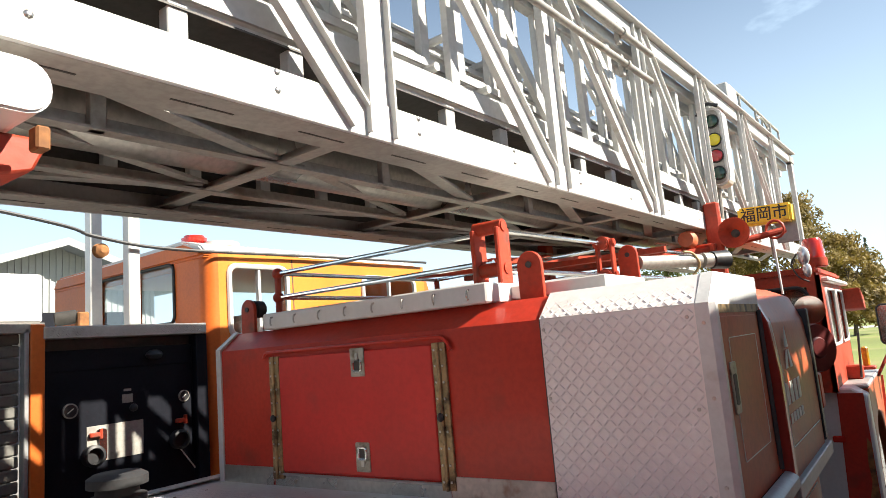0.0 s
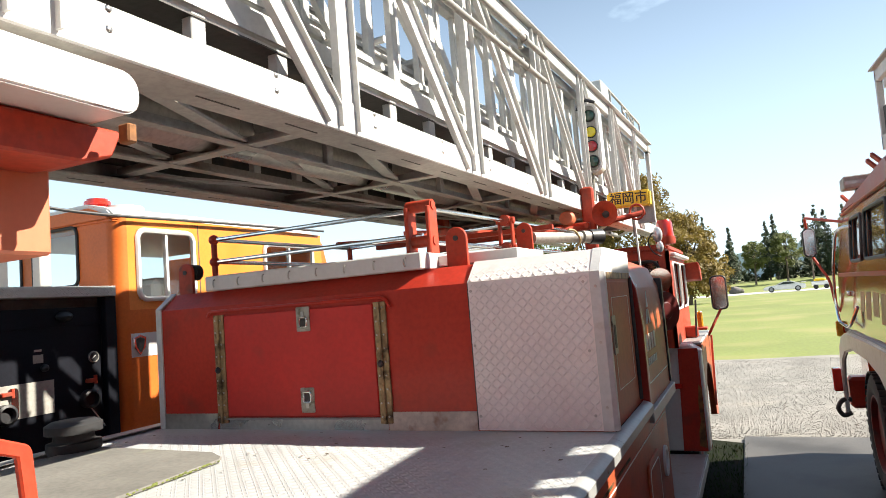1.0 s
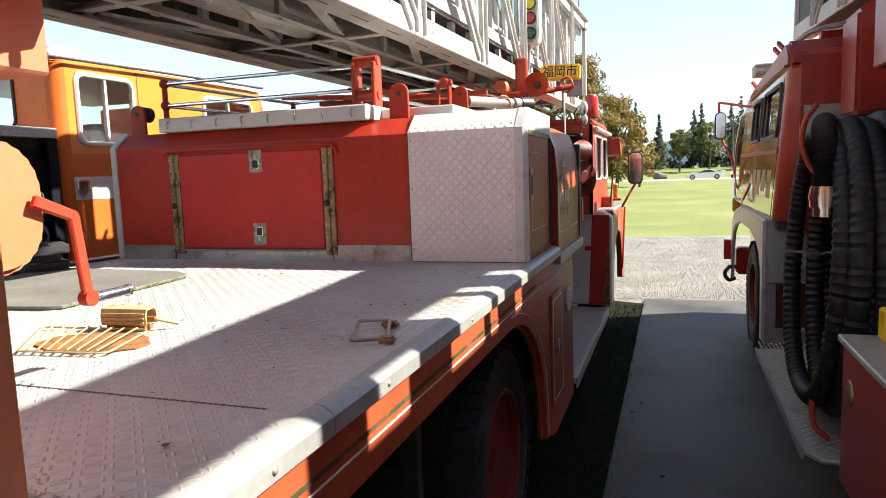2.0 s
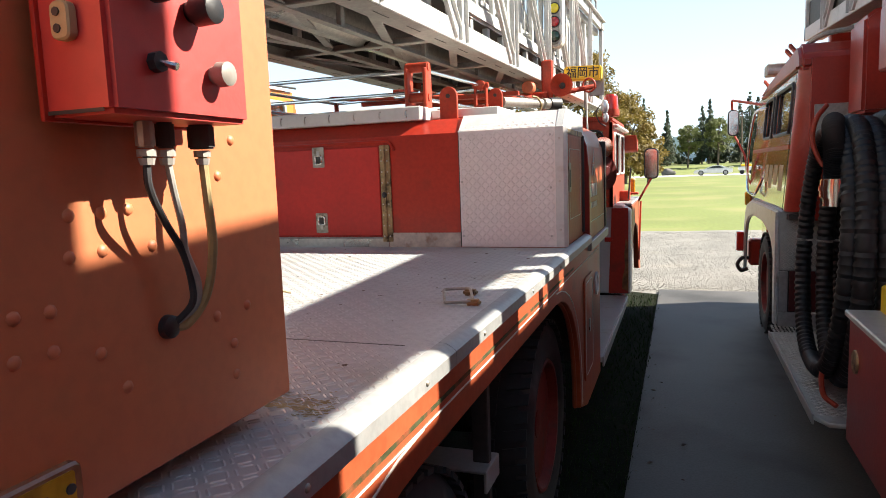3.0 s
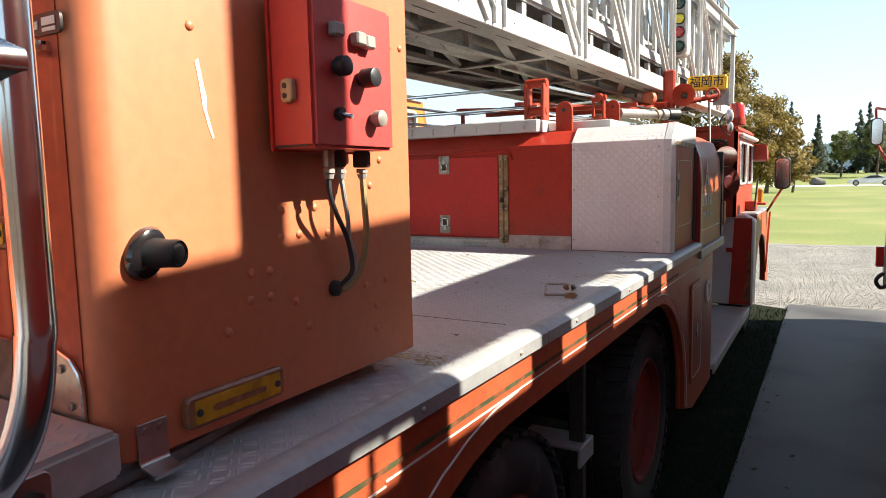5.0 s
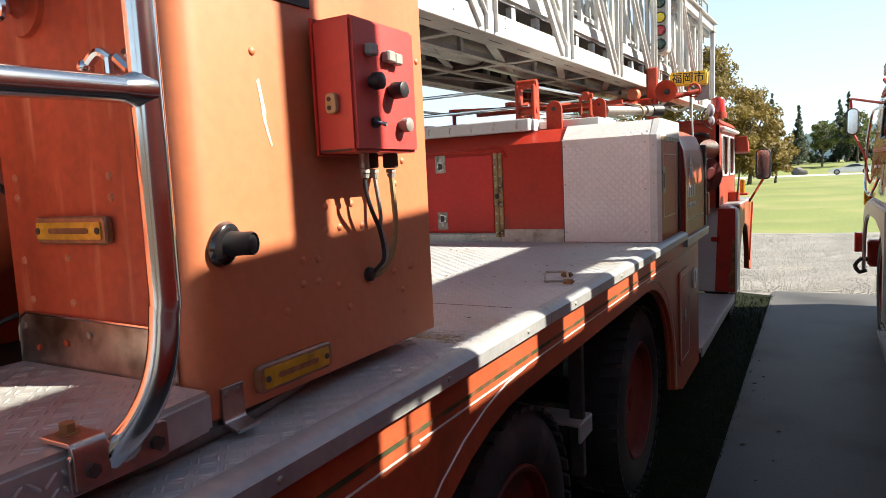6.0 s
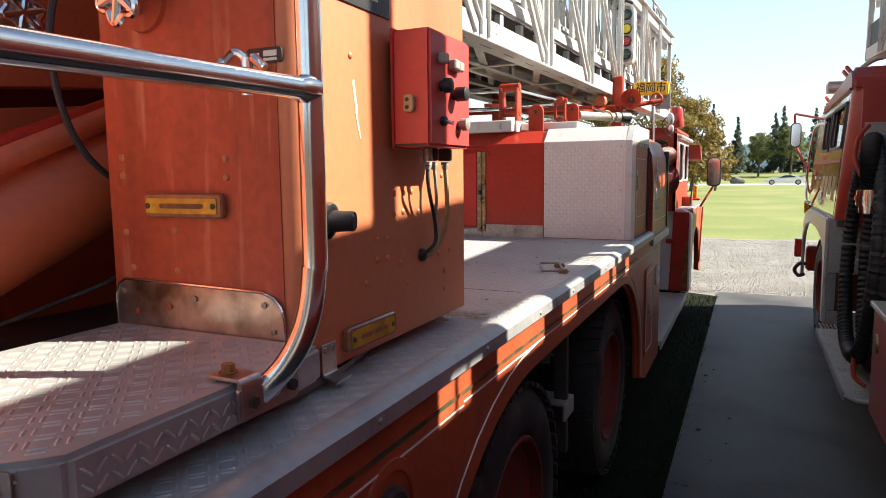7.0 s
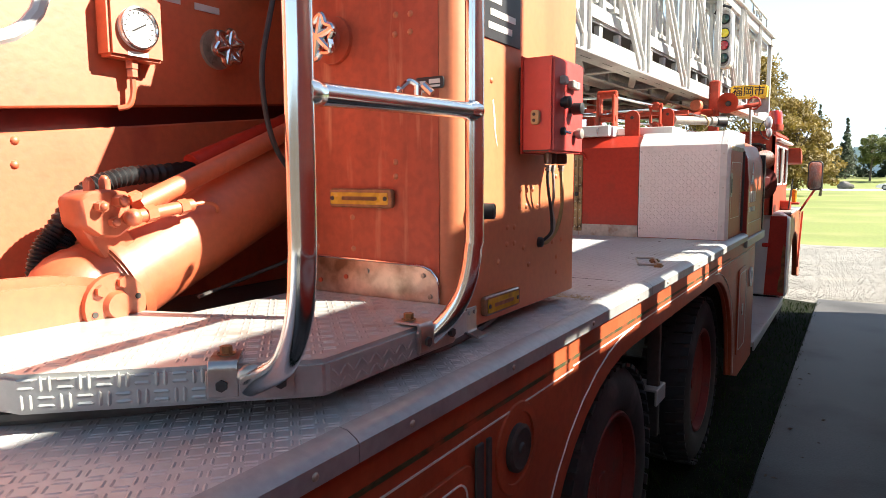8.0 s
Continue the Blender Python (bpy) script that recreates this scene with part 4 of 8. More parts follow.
    # tread plate on the right end: face, bevel, edge strip
    pl = part("tread_panel", B().box(-0.571, -0.075, -0.008, 0.0, DECK + 0.004, zc), M_ENDPLATE, b2, "aluminium tread plate, red bounce put into its pinkish grey")
    lugs("tread_relief", M_ENDPLATE, pl, (-0.571, -0.008, DECK + 0.006), (1, 0, 0), (0, 0, 1), 22, 26, 0.0224, 0.0235, 0.0042, offs=(0.0,))
    part("panel_seam", B().box(-0.577, -0.5715, -0.004, 0.0, DECK + 0.004, zc), M_DARKMETAL, b2)
    bev = Vector((0, 0.10, zt - zc)).normalized()
    pb = part("bevel_panel", B().prism([(-0.008, zc + 0.002), (-0.002, zc - 0.002), (0.10, zt), (0.094, zt + 0.010)], "x", -0.573, -0.075), M_ENDPLATE, b2, "bright tread-plate bevel")
    lugs("tread_relief", M_ENDPLATE, pb, (-0.571, -0.009, zc + 0.002), (1, 0, 0), bev, 22, 5, 0.0224, 0.0235, 0.0026, offs=(0.0,))
    part("top_plate", B().box(-0.573, -0.10, 0.094, 0.66, zt, zt + 0.01, 0.002), M_PLATE, b2)
    part("corner_trim", B().prism([(-0.075, -0.012), (-0.036, -0.012), (-0.020, 0.004), (-0.020, 0.03), (-0.035, 0.03), (-0.035, 0.0), (-0.075, 0.0)], "z", DECK + 0.004, zc), M_TRIM, b2)
    part("corner_trim", B().prism([(-0.012, zc), (0.0, zc - 0.01), (0.66, zc - 0.01), (0.66, zt + 0.014), (0.094, zt + 0.014)], "x", -0.075, -0.032, 0.003), M_TRIM, b2)
    me = mesh_of("screw", B().lathe([(0, 0.006), (-0.003, 0.005), (-0.003, 0.0005)], (0, 0, 0), "y", 10), M_STEEL)
    for x, y, z in [(-0.055, -0.012, 1.45), (-0.055, -0.012, 1.69), (-0.055, -0.012, 1.90), (-0.10, -0.010, 1.92), (-0.10, -0.010, 1.66), (-0.10, -0.010, 1.42), (-0.56, -0.010, 1.92), (-0.56, -0.010, 1.70), (-0.56, -0.010, 1.42)]:
        piece("screw", me, b2, Matrix.Translation((x, y, z)))
    # right flank: small door with latch
    sd = part("side_door", B().prism(rrect(0.07, 0.58, DECK + 0.035, 1.915, 0.015), "x", -0.0345, -0.030, 0.0015), M_SIDE, b2, "red side locker door")
    line = [(-0.0298, u, v) for u, v in rrect(0.14, 0.52, DECK + 0.13, 1.85, 0.01)]
    part("stripe", B().tube(line, 0.0016, 5, True), M_WLINE, sd)
    part("upper_rail", B().box(-0.036, -0.0315, 0.03, 0.64, 1.925, 1.952, 0.001), M_BRASS, b2, "tan strip over the door")
    part("latch", B().prism(rrect(0.095, 0.165, 1.63, 1.78, 0.01, 3), "x", -0.030, -0.025, 0.001), M_OLDSTEEL, sd)
    part("well", B().prism(rrect(0.11, 0.15, 1.655, 1.745, 0.008, 3), "x", -0.0255, -0.024), M_DARKMETAL, sd)
    part("hinge", B().cyl((-0.030, 0.625, DECK + 0.02), (-0.030, 0.625, 1.93), 0.010, seg=8), M_DARKMETAL, b2)
    # side panel ahead of the locker, bulging, with a plain white emblem
    prof = [(-0.30, 2.04), (-0.16, 2.035), (-0.07, 1.99), (-0.025, 1.88), (-0.012, 1.70), (-0.012, DECK - 0.08), (-0.05, DECK - 0.08), (-0.05, 1.70), (-0.09, 1.93), (-0.30, 2.0)]
    sp = part("side_panel", B().prism(prof, "y", 0.74, 1.60, 0.004), M_SIDE, truck, "glossy red curved side panel with a white emblem")
    part("edge", B().prism([(-0.30, 2.045), (-0.155, 2.04), (-0.06, 1.995), (-0.014, 1.88), (0.0, 1.70), (0.0, DECK - 0.047), (-0.04, DECK - 0.047), (-0.04, 1.70), (-0.08, 1.93), (-0.30, 2.0)], "y", 0.69, 0.739, 0.004), M_DARKRED, sp, "deep red pillar")
    part("outline", B().tube(bend([(-0.028, 0.80, 1.90), (-0.0105, 0.80, 1.70), (-0.0105, 0.80, 1.42), (-0.0105, 1.54, 1.42)], 0.02), 0.0022, 5), M_WLINE, sp)
    part("rear_post", B().box(-0.06, -0.004, 1.602, 1.66, DECK - 0.04, 1.93, 0.006), M_BLACK, sp, "narrow black post")
    em = part("emblem", B().prism([(0.94, 1.78), (1.00, 1.78), (0.97, 1.86)], "x", -0.0118, -0.0095), M_WLINE, sp, "plain white emblem and bars")
    for pts in ([(0.89, 1.70), (0.94, 1.70), (0.965, 1.77), (0.94, 1.77)], [(1.00, 1.70), (1.05, 1.70), (1.00, 1.77), (0.975, 1.77)]):
        part("emblem_wing", B().prism(pts, "x", -0.0118, -0.0095), M_WLINE, em)
    for k in range(4):
        part("letter_bar", B().box(-0.0118, -0.0095, 0.82 + k * 0.09, 0.88 + k * 0.09, 1.57, 1.65), M_WLINE, em)
    for k in range(5):
        part("letter_bar", B().box(-0.0118, -0.0095, 0.84 + k * 0.065, 0.885 + k * 0.065, 1.50, 1.535), M_WLINE, em)
    part("kick_trim", B().box(-0.05, 0.010, 0.69, 1.66, DECK - 0.105, DECK - 0.048, 0.004), M_ALU, sp)
    # flat white lid with hooks over the left part
    lid = part("lid", B().box(-2.03, -0.80, 0.045, 0.62, zt, zt + 0.075, 0.006).box(-0.80, -0.42, 0.22, 0.62, zt + 0.012, zt + 0.062, 0.004), M_CREAM, truck, "white painted locker lid")
    for k in range(8):
        x = -1.96 + k * 0.155
        part("hook", B().tube(bend([(x, 0.045, zt + 0.055), (x, 0.032, zt + 0.05), (x, 0.028, zt + 0.025), (x, 0.036, zt + 0.018)], 0.008, 3), 0.004, 6), M_STEEL, lid)
    # upright red brackets with round tops
    for x, y, hh in ((-2.235, 0.12, 0.165), (-0.675, 0.15, 0.175), (-0.71, 1.26, 2.32 - zt)):
        pr = [(x - 0.05, zt - 0.02), (x - 0.05, zt + hh - 0.05)] + [(x - 0.05 * math.cos(radians(18 * k)), zt + hh - 0.05 + 0.05 * math.sin(radians(18 * k))) for k in range(1, 10)] + [(x + 0.05, zt + hh - 0.05), (x + 0.05, zt - 0.02)]
        br = part("ladder_bracket", B().prism(pr, "y", y, y + 0.018, 0.003), M_RAILRED, truck, "red upright bracket with a round top")
        part("pin", B().cyl((x, y - 0.006, zt + hh - 0.05), (x, y + 0.024, zt + hh - 0.05), 0.012, seg=10), M_DARKMETAL, br)
        if x < -2:
            part("roller", B().cyl((x + 0.02, y + 0.02, zt + hh - 0.05), (x + 0.02, y + 0.075, zt + hh - 0.05), 0.042, seg=20, bev=0.006), M_RUBBER, br)
    # crew roof behind the locker
    part("body_top", B().box(-2.3, -0.32, 0.68, 2.5, 1.98, 2.02, 0.01), M_UNDER, truck)
    part("body_side", B().box(-2.36, -2.30, 0.66, 2.6, DECK - 0.1, 2.02, 0.01).box(-0.62, -0.56, 1.15, 2.6, 1.3, 2.02, 0.01), M_RED, truck)


equipment_box()


def roof_rails():
    """Red posts and long steel rails of the ladder cradle above the locker."""
    z0 = 2.10
    part("cradle_post", B().cyl((-2.13, 0.23, z0 - 0.04), (-2.13, 0.23, 2.335), 0.016, seg=10).ball((-2.13, 0.23, 2.32), 0.028).ball((-2.13, 0.23, 2.20), 0.028), M_RAILRED, truck, "red rail post")
    t = B().box(-0.94, -0.92, 0.18, 0.27, z0, 2.33, 0.005).box(-0.83, -0.81, 0.18, 0.27, z0, 2.33, 0.005)
    t.cyl((-0.945, 0.225, 2.335), (-0.805, 0.225, 2.335), 0.028, seg=14, bev=0.006).cyl((-0.945, 0.225, 2.17), (-0.805, 0.225, 2.17), 0.028, seg=14, bev=0.006)
    part("cradle_post", t, M_RAILRED, truck, "chunky red roller frame")
    t = B().box(-0.825, -0.811, 1.13, 1.17, z0 - 0.08, 2.34, 0.003).box(-0.749, -0.735, 1.13, 1.17, z0 - 0.08, 2.34, 0.003)
    for z in (2.33, 2.17):
        t.cyl((-0.78, 1.115, z), (-0.78, 1.185, z), 0.034, seg=14, bev=0.005)
        t.cyl((-0.835, 1.15, z), (-0.725, 1.15, z), 0.020, seg=12, bev=0.003)
    t.tube([(-0.80 + 0.062 * math.cos(radians(a)), 1.10, 2.13 + 0.062 * math.sin(radians(a))) for a in range(150, 391, 20)], 0.013, 8)
    part("cradle_post", t, M_RAILRED, truck, "red clamp post")
    part("cradle_post", B().cyl((-2.08, 1.5, z0 - 0.1), (-2.08, 1.5, 2.33), 0.018, seg=10), M_RAILRED, truck, "red rail post")
    part("cradle_post", B().box(-1.45, -1.40, 1.45, 1.52, z0 - 0.1, 2.33, 0.006), M_RAILRED, truck, "red rail post")
    r = 0.011
    for z, a, b in ((2.32, (-2.13, 0.23), (-0.87, 0.23)), (2.20, (-2.13, 0.23), (-0.87, 0.23)), (2.32, (-2.13, 0.23), (-2.08, 1.5)), (2.20, (-2.13, 0.23), (-2.08, 1.5)),
                    (2.33, (-0.87, 0.23), (-0.78, 1.15)), (2.17, (-0.87, 0.23), (-0.78, 1.15)), (2.33, (-0.78, 1.15), (-0.66, 2.4)), (2.17, (-0.78, 1.15), (-0.66, 2.4)),
                    (2.32, (-2.08, 1.5), (-0.78, 1.25)), (2.20, (-2.08, 1.5), (-0.78, 1.25))):
        part("rail", B().cyl((a[0], a[1], z), (b[0], b[1], z), r, seg=10), M_CHROME, truck, "long bright steel rail")
    # nozzle pipe in the front bracket
    n = part("nozzle", B().cyl((-0.67, 1.30, 2.225), (-0.46, 1.62, 2.225), 0.034, seg=18).cyl((-0.45, 1.635, 2.225), (-0.42, 1.68, 2.225), 0.04, seg=18), M_UNDER, truck, "grey nozzle pipe with a black end")
    part("nozzle_tip", B().cyl((-0.42, 1.68, 2.225), (-0.36, 1.77, 2.225), 0.046, 0.05, 18, 0.004), M_BLACK, n)
    part("rope", B().tube(spline([(-0.50, 1.50, 2.27), (-0.47, 1.55, 2.26), (-0.45, 1.58, 2.20), (-0.49, 1.56, 2.14), (-0.52, 1.52, 2.05)], 5), 0.007, 6), M_CABLE_O, truck)
    # red frame with the horn, the lamp and the cross beam at the ladder rest
    part("rest_frame", B().box(-0.66, -0.56, 2.66, 2.72, 2.10, 2.70, 0.012).box(-1.9, -0.60, 2.60, 2.70, 2.36, 2.42, 0.01).box(-1.9, -1.82, 2.60, 2.72, 2.0, 2.60, 0.01), M_RAILRED, truck, "red ladder rest frame")
    part("rest_strut", B().bar((-1.85, 1.0, 2.30), (-0.62, 2.66, 2.38), R(0.05, 0.03), (0, 0, 1)).bar((-1.3, 0.9, 2.30), (-1.1, 2.66, 2.40), R(0.05, 0.03), (0, 0, 1)).bar((-1.85, 1.5, 2.30), (-0.62, 1.6, 2.31), R(0.05, 0.03), (0, 0, 1)), M_RAILRED, truck)
    hn = part("horn", B().lathe([(0.07, 0.001), (0.07, 0.02), (0.03, 0.062), (0.006, 0.088), (0.0, 0.094), (0.0, 0.10), (0.012, 0.098), (0.03, 0.075), (0.07, 0.045), (0.14, 0.03), (0.2, 0.03), (0.2, 0.001)], (-0.475, 2.60, 2.465), "y", 28), M_RAILRED, truck, "red loudspeaker horn")
    part("horn_mouth", B().lathe([(0.06, 0.028), (0.055, 0.022), (0.045, 0.001)], (-0.475, 2.603, 2.465), "y", 28), M_DARKMETAL, hn)
    part("horn_arm", B().cyl((-0.55, 2.70, 2.40), (-0.22, 2.92, 2.47), 0.022, seg=10).tube([(-0.27 + 0.055 * math.cos(k * 0.5236), 2.86, 2.475 + 0.06 * math.sin(k * 0.5236)) for k in range(12)], 0.009, 6, True), M_RAILRED, truck)
    part("bell_lamp", B().lathe([(0.0, 0.05), (0.06, 0.062), (0.12, 0.05), (0.13, 0.001)], (-0.74, 2.45, 2.45), "y", 16), M_MECH, truck, "orange-brown lamp body")
    part("aerial", B().cyl((-0.305, 3.0, 2.05), (-0.315, 3.0, 2.50), 0.008, seg=6), M_CREAM, truck)


roof_rails()


def signal_and_sign():
    sg = part("signal_housing", B().prism(rrect(-0.695, -0.535, 2.875, 3.475, 0.07), "y", 3.08, 3.24, 0.012, 2), M_CREAM, truck, "white upright lamp housing with four round lenses")
    part("face_plate", B().prism(rrect(-0.675, -0.560, 2.895, 3.45, 0.045), "y", 3.070, 3.079), M_UNDER, sg)
    for z, m in ((3.362, M_LENS_G), (3.222, M_LENS_Y), (3.100, M_LENS_R), (2.970, M_LENS_G)):
        part("lens", B().lathe([(0.0, 0.046), (-0.012, 0.042), (-0.018, 0.024), (-0.019, 0.0005)], (-0.607, 3.068, z), "y", 20), m, sg)
        part("lens_ring", B().tube([(-0.607 + 0.049 * math.cos(k * 0.3142), 3.064, z + 0.049 * math.sin(k * 0.3142)) for k in range(20)], 0.005, 5, True), M_BLACK, sg)
    part("hood", B().tube([(-0.70, 3.05, 3.42), (-0.665, 3.03, 3.475), (-0.61, 3.03, 3.49), (-0.545, 3.05, 3.465)], 0.014, 6), M_BLACK, sg)
    part("pole", B().cyl((-0.66, 3.15, 2.40), (-0.64, 3.15, 2.90), 0.018, seg=10), M_UNDER, truck)
    mm = Matrix.Translation((-0.345, 3.03, 2.605)) @ Euler((0, radians(2.5), radians(-4))).to_matrix().to_4x4()
    sn = part("sign_box", B(mm).box(-0.172, 0.172, -0.03, 0.05, -0.066, 0.066, 0.014, 2), M_YELLOW, truck, "yellow box sign with black characters")
    cu = bpy.data.curves.new("sign_text", "FONT")
    cu.body, cu.size, cu.align_x, cu.align_y, cu.extrude = "福岡市", 0.108, "CENTER", "CENTER", 0.0012
    tmp = new("sign_text_curve", cu)
    me = bpy.data.meshes.new_from_object(tmp)
    me.name = "sign_text"
    bpy.data.objects.remove(tmp)
    me.materials.clear()
    me.materials.append(M_INK)
    for v in me.vertices:
        v.co = mm @ Vector((v.co.x * 0.94, -0.0315 - v.co.z, v.co.y))
    under(new("sign_text", me), sn)
    bold = me.copy()
    for v in bold.vertices:
        v.co += Vector((0.0024, 0.0002, 0.0008))
    under(new("sign_text", bold), sn)
    part("sign_arm", B().cyl((-0.33, 3.06, 2.30), (-0.33, 3.06, 2.545), 0.012, seg=8), M_UNDER, truck)
    part("reflector_board", B().box(-0.30, -0.16, 3.08, 3.09, 2.40, 2.66, 0.004), M_ALU, truck)


signal_and_sign()


# ---- the ladder ----
def ladder(parent, mm, k0, k1, tip, pitch=1.14, sections=3, detail=True, top=1.16, hw=0.49):
    """Nested lattice sections; x across, y along, z up from the bottom flange."""
    for s in (1, -1):
        y0, y1 = k0 * pitch - 0.35, tip
        b = B(mm).box(s * (hw - 0.012), s * hw, y0, y1, 0.0, 0.12, 0.003)
        # chord's underside as a part of its own, greyed to hold its shade
        part("bottom_flange", B(mm).box(s * (hw - 0.16), s * (hw - 0.013), y0, y1, 0.0, 0.012, 0.002), M_UNDER, parent, "grey flange under the white chord, shade put into its colour")
        part("bottom_chord", b, M_WHITE, parent, "white bottom chord plate")
        for k in range(int((y1 - y0) / 0.38)):
            yy = y0 + 0.1 + k * 0.38
            if detail:
                part("flange_slot", B(mm).box(s * (hw - 0.085), s * (hw - 0.078), yy, yy + 0.17, -0.0015, 0.003), M_DARKMETAL, parent)
        b = B(mm).box(s * (hw - 0.05), s * hw, y0, y1, top - 0.10, top, 0.006).box(s * (hw - 0.09), s * (hw + 0.042), y0, y1, top, top + 0.016, 0.004)
        part("top_rail", b, M_WHITE, parent, "white top rail")
        for k in range(k0, k1 + 1):
            yk = k * pitch
            if yk > tip - 0.1:
                continue
            part("upright", B(mm).bar((s * (hw - 0.012), yk, 0.014), (s * (hw - 0.012), yk, top - 0.006), U(0.118, 0.032, 0.008), (s, 0, 0)), M_WHITE, parent)
            if k > k0:
                part("diagonal", B(mm).bar((s * (hw - 0.010), yk - 0.085, 0.050), (s * (hw - 0.010), yk - pitch + 0.10, top - 0.03), U(0.108, 0.028, 0.008), (s, 0, 0)), M_WHITE, parent)
        part("end_upright", B(mm).box(s * (hw - 0.05), s * hw, tip - 0.05, tip, 0.0, top, 0.004), M_WHITE, parent)
        # inner sections: box rails stepping up and inwards
        for n in range(1, sections + 1):
            xo = hw - 0.07 - 0.075 * (n - 1)
            zl, zh = ((0.245, 0.355), (0.400, 0.465), (0.510, 0.565), (0.610, 0.660))[n - 1]
            ye = tip + 0.06 * n
            part("inner_rail", B(mm).box(s * (xo - 0.07), s * xo, y0 - 0.1, ye, zl, zh, 0.018, 3), M_WHITE, parent, "white rounded box rail of an inner section")
            step = (0.36, 0.44, 0.30, 0.40)[n - 1] if detail else 0.6
            for k in range(int((ye - y0) / step)):
                yy = y0 + 0.2 + k * step
                part("spacer", B(mm).box(s * (xo - 0.055), s * (xo - 0.015), yy, yy + 0.055, zl - (0.125, 0.045, 0.045, 0.045)[n - 1], zl + 0.01, 0.003), M_WHITE, parent)
            if n < 3:
                sp = pitch / ((3 if n == 1 else 5) if detail else 2)
                for k in range(int((ye - y0) / sp)):
                    yy = y0 + 0.12 + k * sp
                    part("inner_upright", B(mm).box(s * (xo - 0.045), s * (xo - 0.012), yy - 0.025, yy + 0.025, zh - 0.01, top - 0.05 * n, 0.003), M_WHITE, parent)
                    if k % (3 if n == 1 else 5) == 1 and detail:
                        part("inner_diagonal", B(mm).bar((s * (xo - 0.03), yy, zh), (s * (xo - 0.03), yy - pitch * 0.6, top - 0.05 * n), R(0.055, 0.025), (s, 0, 0)), M_WHITE, parent)
                part("inner_top_rail", B(mm).box(s * (xo - 0.06), s * xo, y0, ye, top - 0.05 * n - 0.10, top - 0.05 * n - 0.02, 0.006), M_WHITE, parent)
    # underside: cross bars, X bracing, two stringers and the long ram tube
    mid = (hw * 0.27, -hw * 0.38)
    for k in range(k0, k1 + 1):
        yk = k * pitch
        if yk > tip:
            continue
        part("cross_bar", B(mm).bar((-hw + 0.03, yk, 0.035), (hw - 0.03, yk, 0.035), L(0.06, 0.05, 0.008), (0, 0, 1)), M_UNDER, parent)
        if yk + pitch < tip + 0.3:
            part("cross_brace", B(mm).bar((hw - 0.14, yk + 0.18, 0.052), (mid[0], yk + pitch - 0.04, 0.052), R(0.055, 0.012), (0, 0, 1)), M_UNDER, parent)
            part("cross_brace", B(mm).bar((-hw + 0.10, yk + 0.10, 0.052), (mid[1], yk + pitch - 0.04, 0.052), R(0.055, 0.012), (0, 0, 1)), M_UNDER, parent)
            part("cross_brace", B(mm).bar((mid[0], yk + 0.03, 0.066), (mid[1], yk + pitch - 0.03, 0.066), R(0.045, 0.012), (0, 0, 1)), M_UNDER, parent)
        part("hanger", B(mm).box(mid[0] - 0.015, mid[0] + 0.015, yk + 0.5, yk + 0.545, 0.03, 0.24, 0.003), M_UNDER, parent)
    for x in mid:
        part("stringer", B(mm).bar((x, k0 * pitch, 0.03), (x, tip, 0.03), L(0.05, 0.05, 0.008), (0, 0, 1)), M_UNDER, parent)
    part("ram_tube", B(mm).cyl((-0.06, k0 * pitch, 0.170), (-0.06, tip - 1.4, 0.170), 0.115, seg=24), M_TUBE, parent, "dull grey ram tube under the ladder")
    part("ram_tube", B(mm).cyl((hw * 0.55, k0 * pitch, 0.19), (hw * 0.55, tip - 0.8, 0.19), 0.045, seg=18), M_UNDER, parent)
    # dark sheets stand in for the shaded inside and close sky gaps
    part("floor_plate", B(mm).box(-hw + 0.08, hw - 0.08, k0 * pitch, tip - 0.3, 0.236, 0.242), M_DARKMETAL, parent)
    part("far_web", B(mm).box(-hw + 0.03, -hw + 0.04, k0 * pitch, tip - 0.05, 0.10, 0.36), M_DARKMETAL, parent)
    for k in range(int((tip - k0 * pitch) / 0.34)):
        yy = k0 * pitch + 0.17 + k * 0.34
        part("rung", B(mm).cyl((-hw + 0.18, yy, 0.60), (hw - 0.18, yy, 0.60), 0.018, seg=8), M_WHITE, parent)
        if detail:
            part("rung", B(mm).cyl((-hw + 0.10, yy + 0.17, 0.40), (hw - 0.10, yy + 0.17, 0.40), 0.018, seg=8), M_WHITE, parent)


LAD = Matrix.Translation((-1.445, -0.46, 2.52)) @ Matrix.Rotation(radians(-2.4), 4, "Z")
ladder(truck, LAD, -2, 5, 6.75, sections=4, hw=0.66)
LADF = LAD @ Matrix.Translation((0.17, 0, 0))        # the near side of the ladder


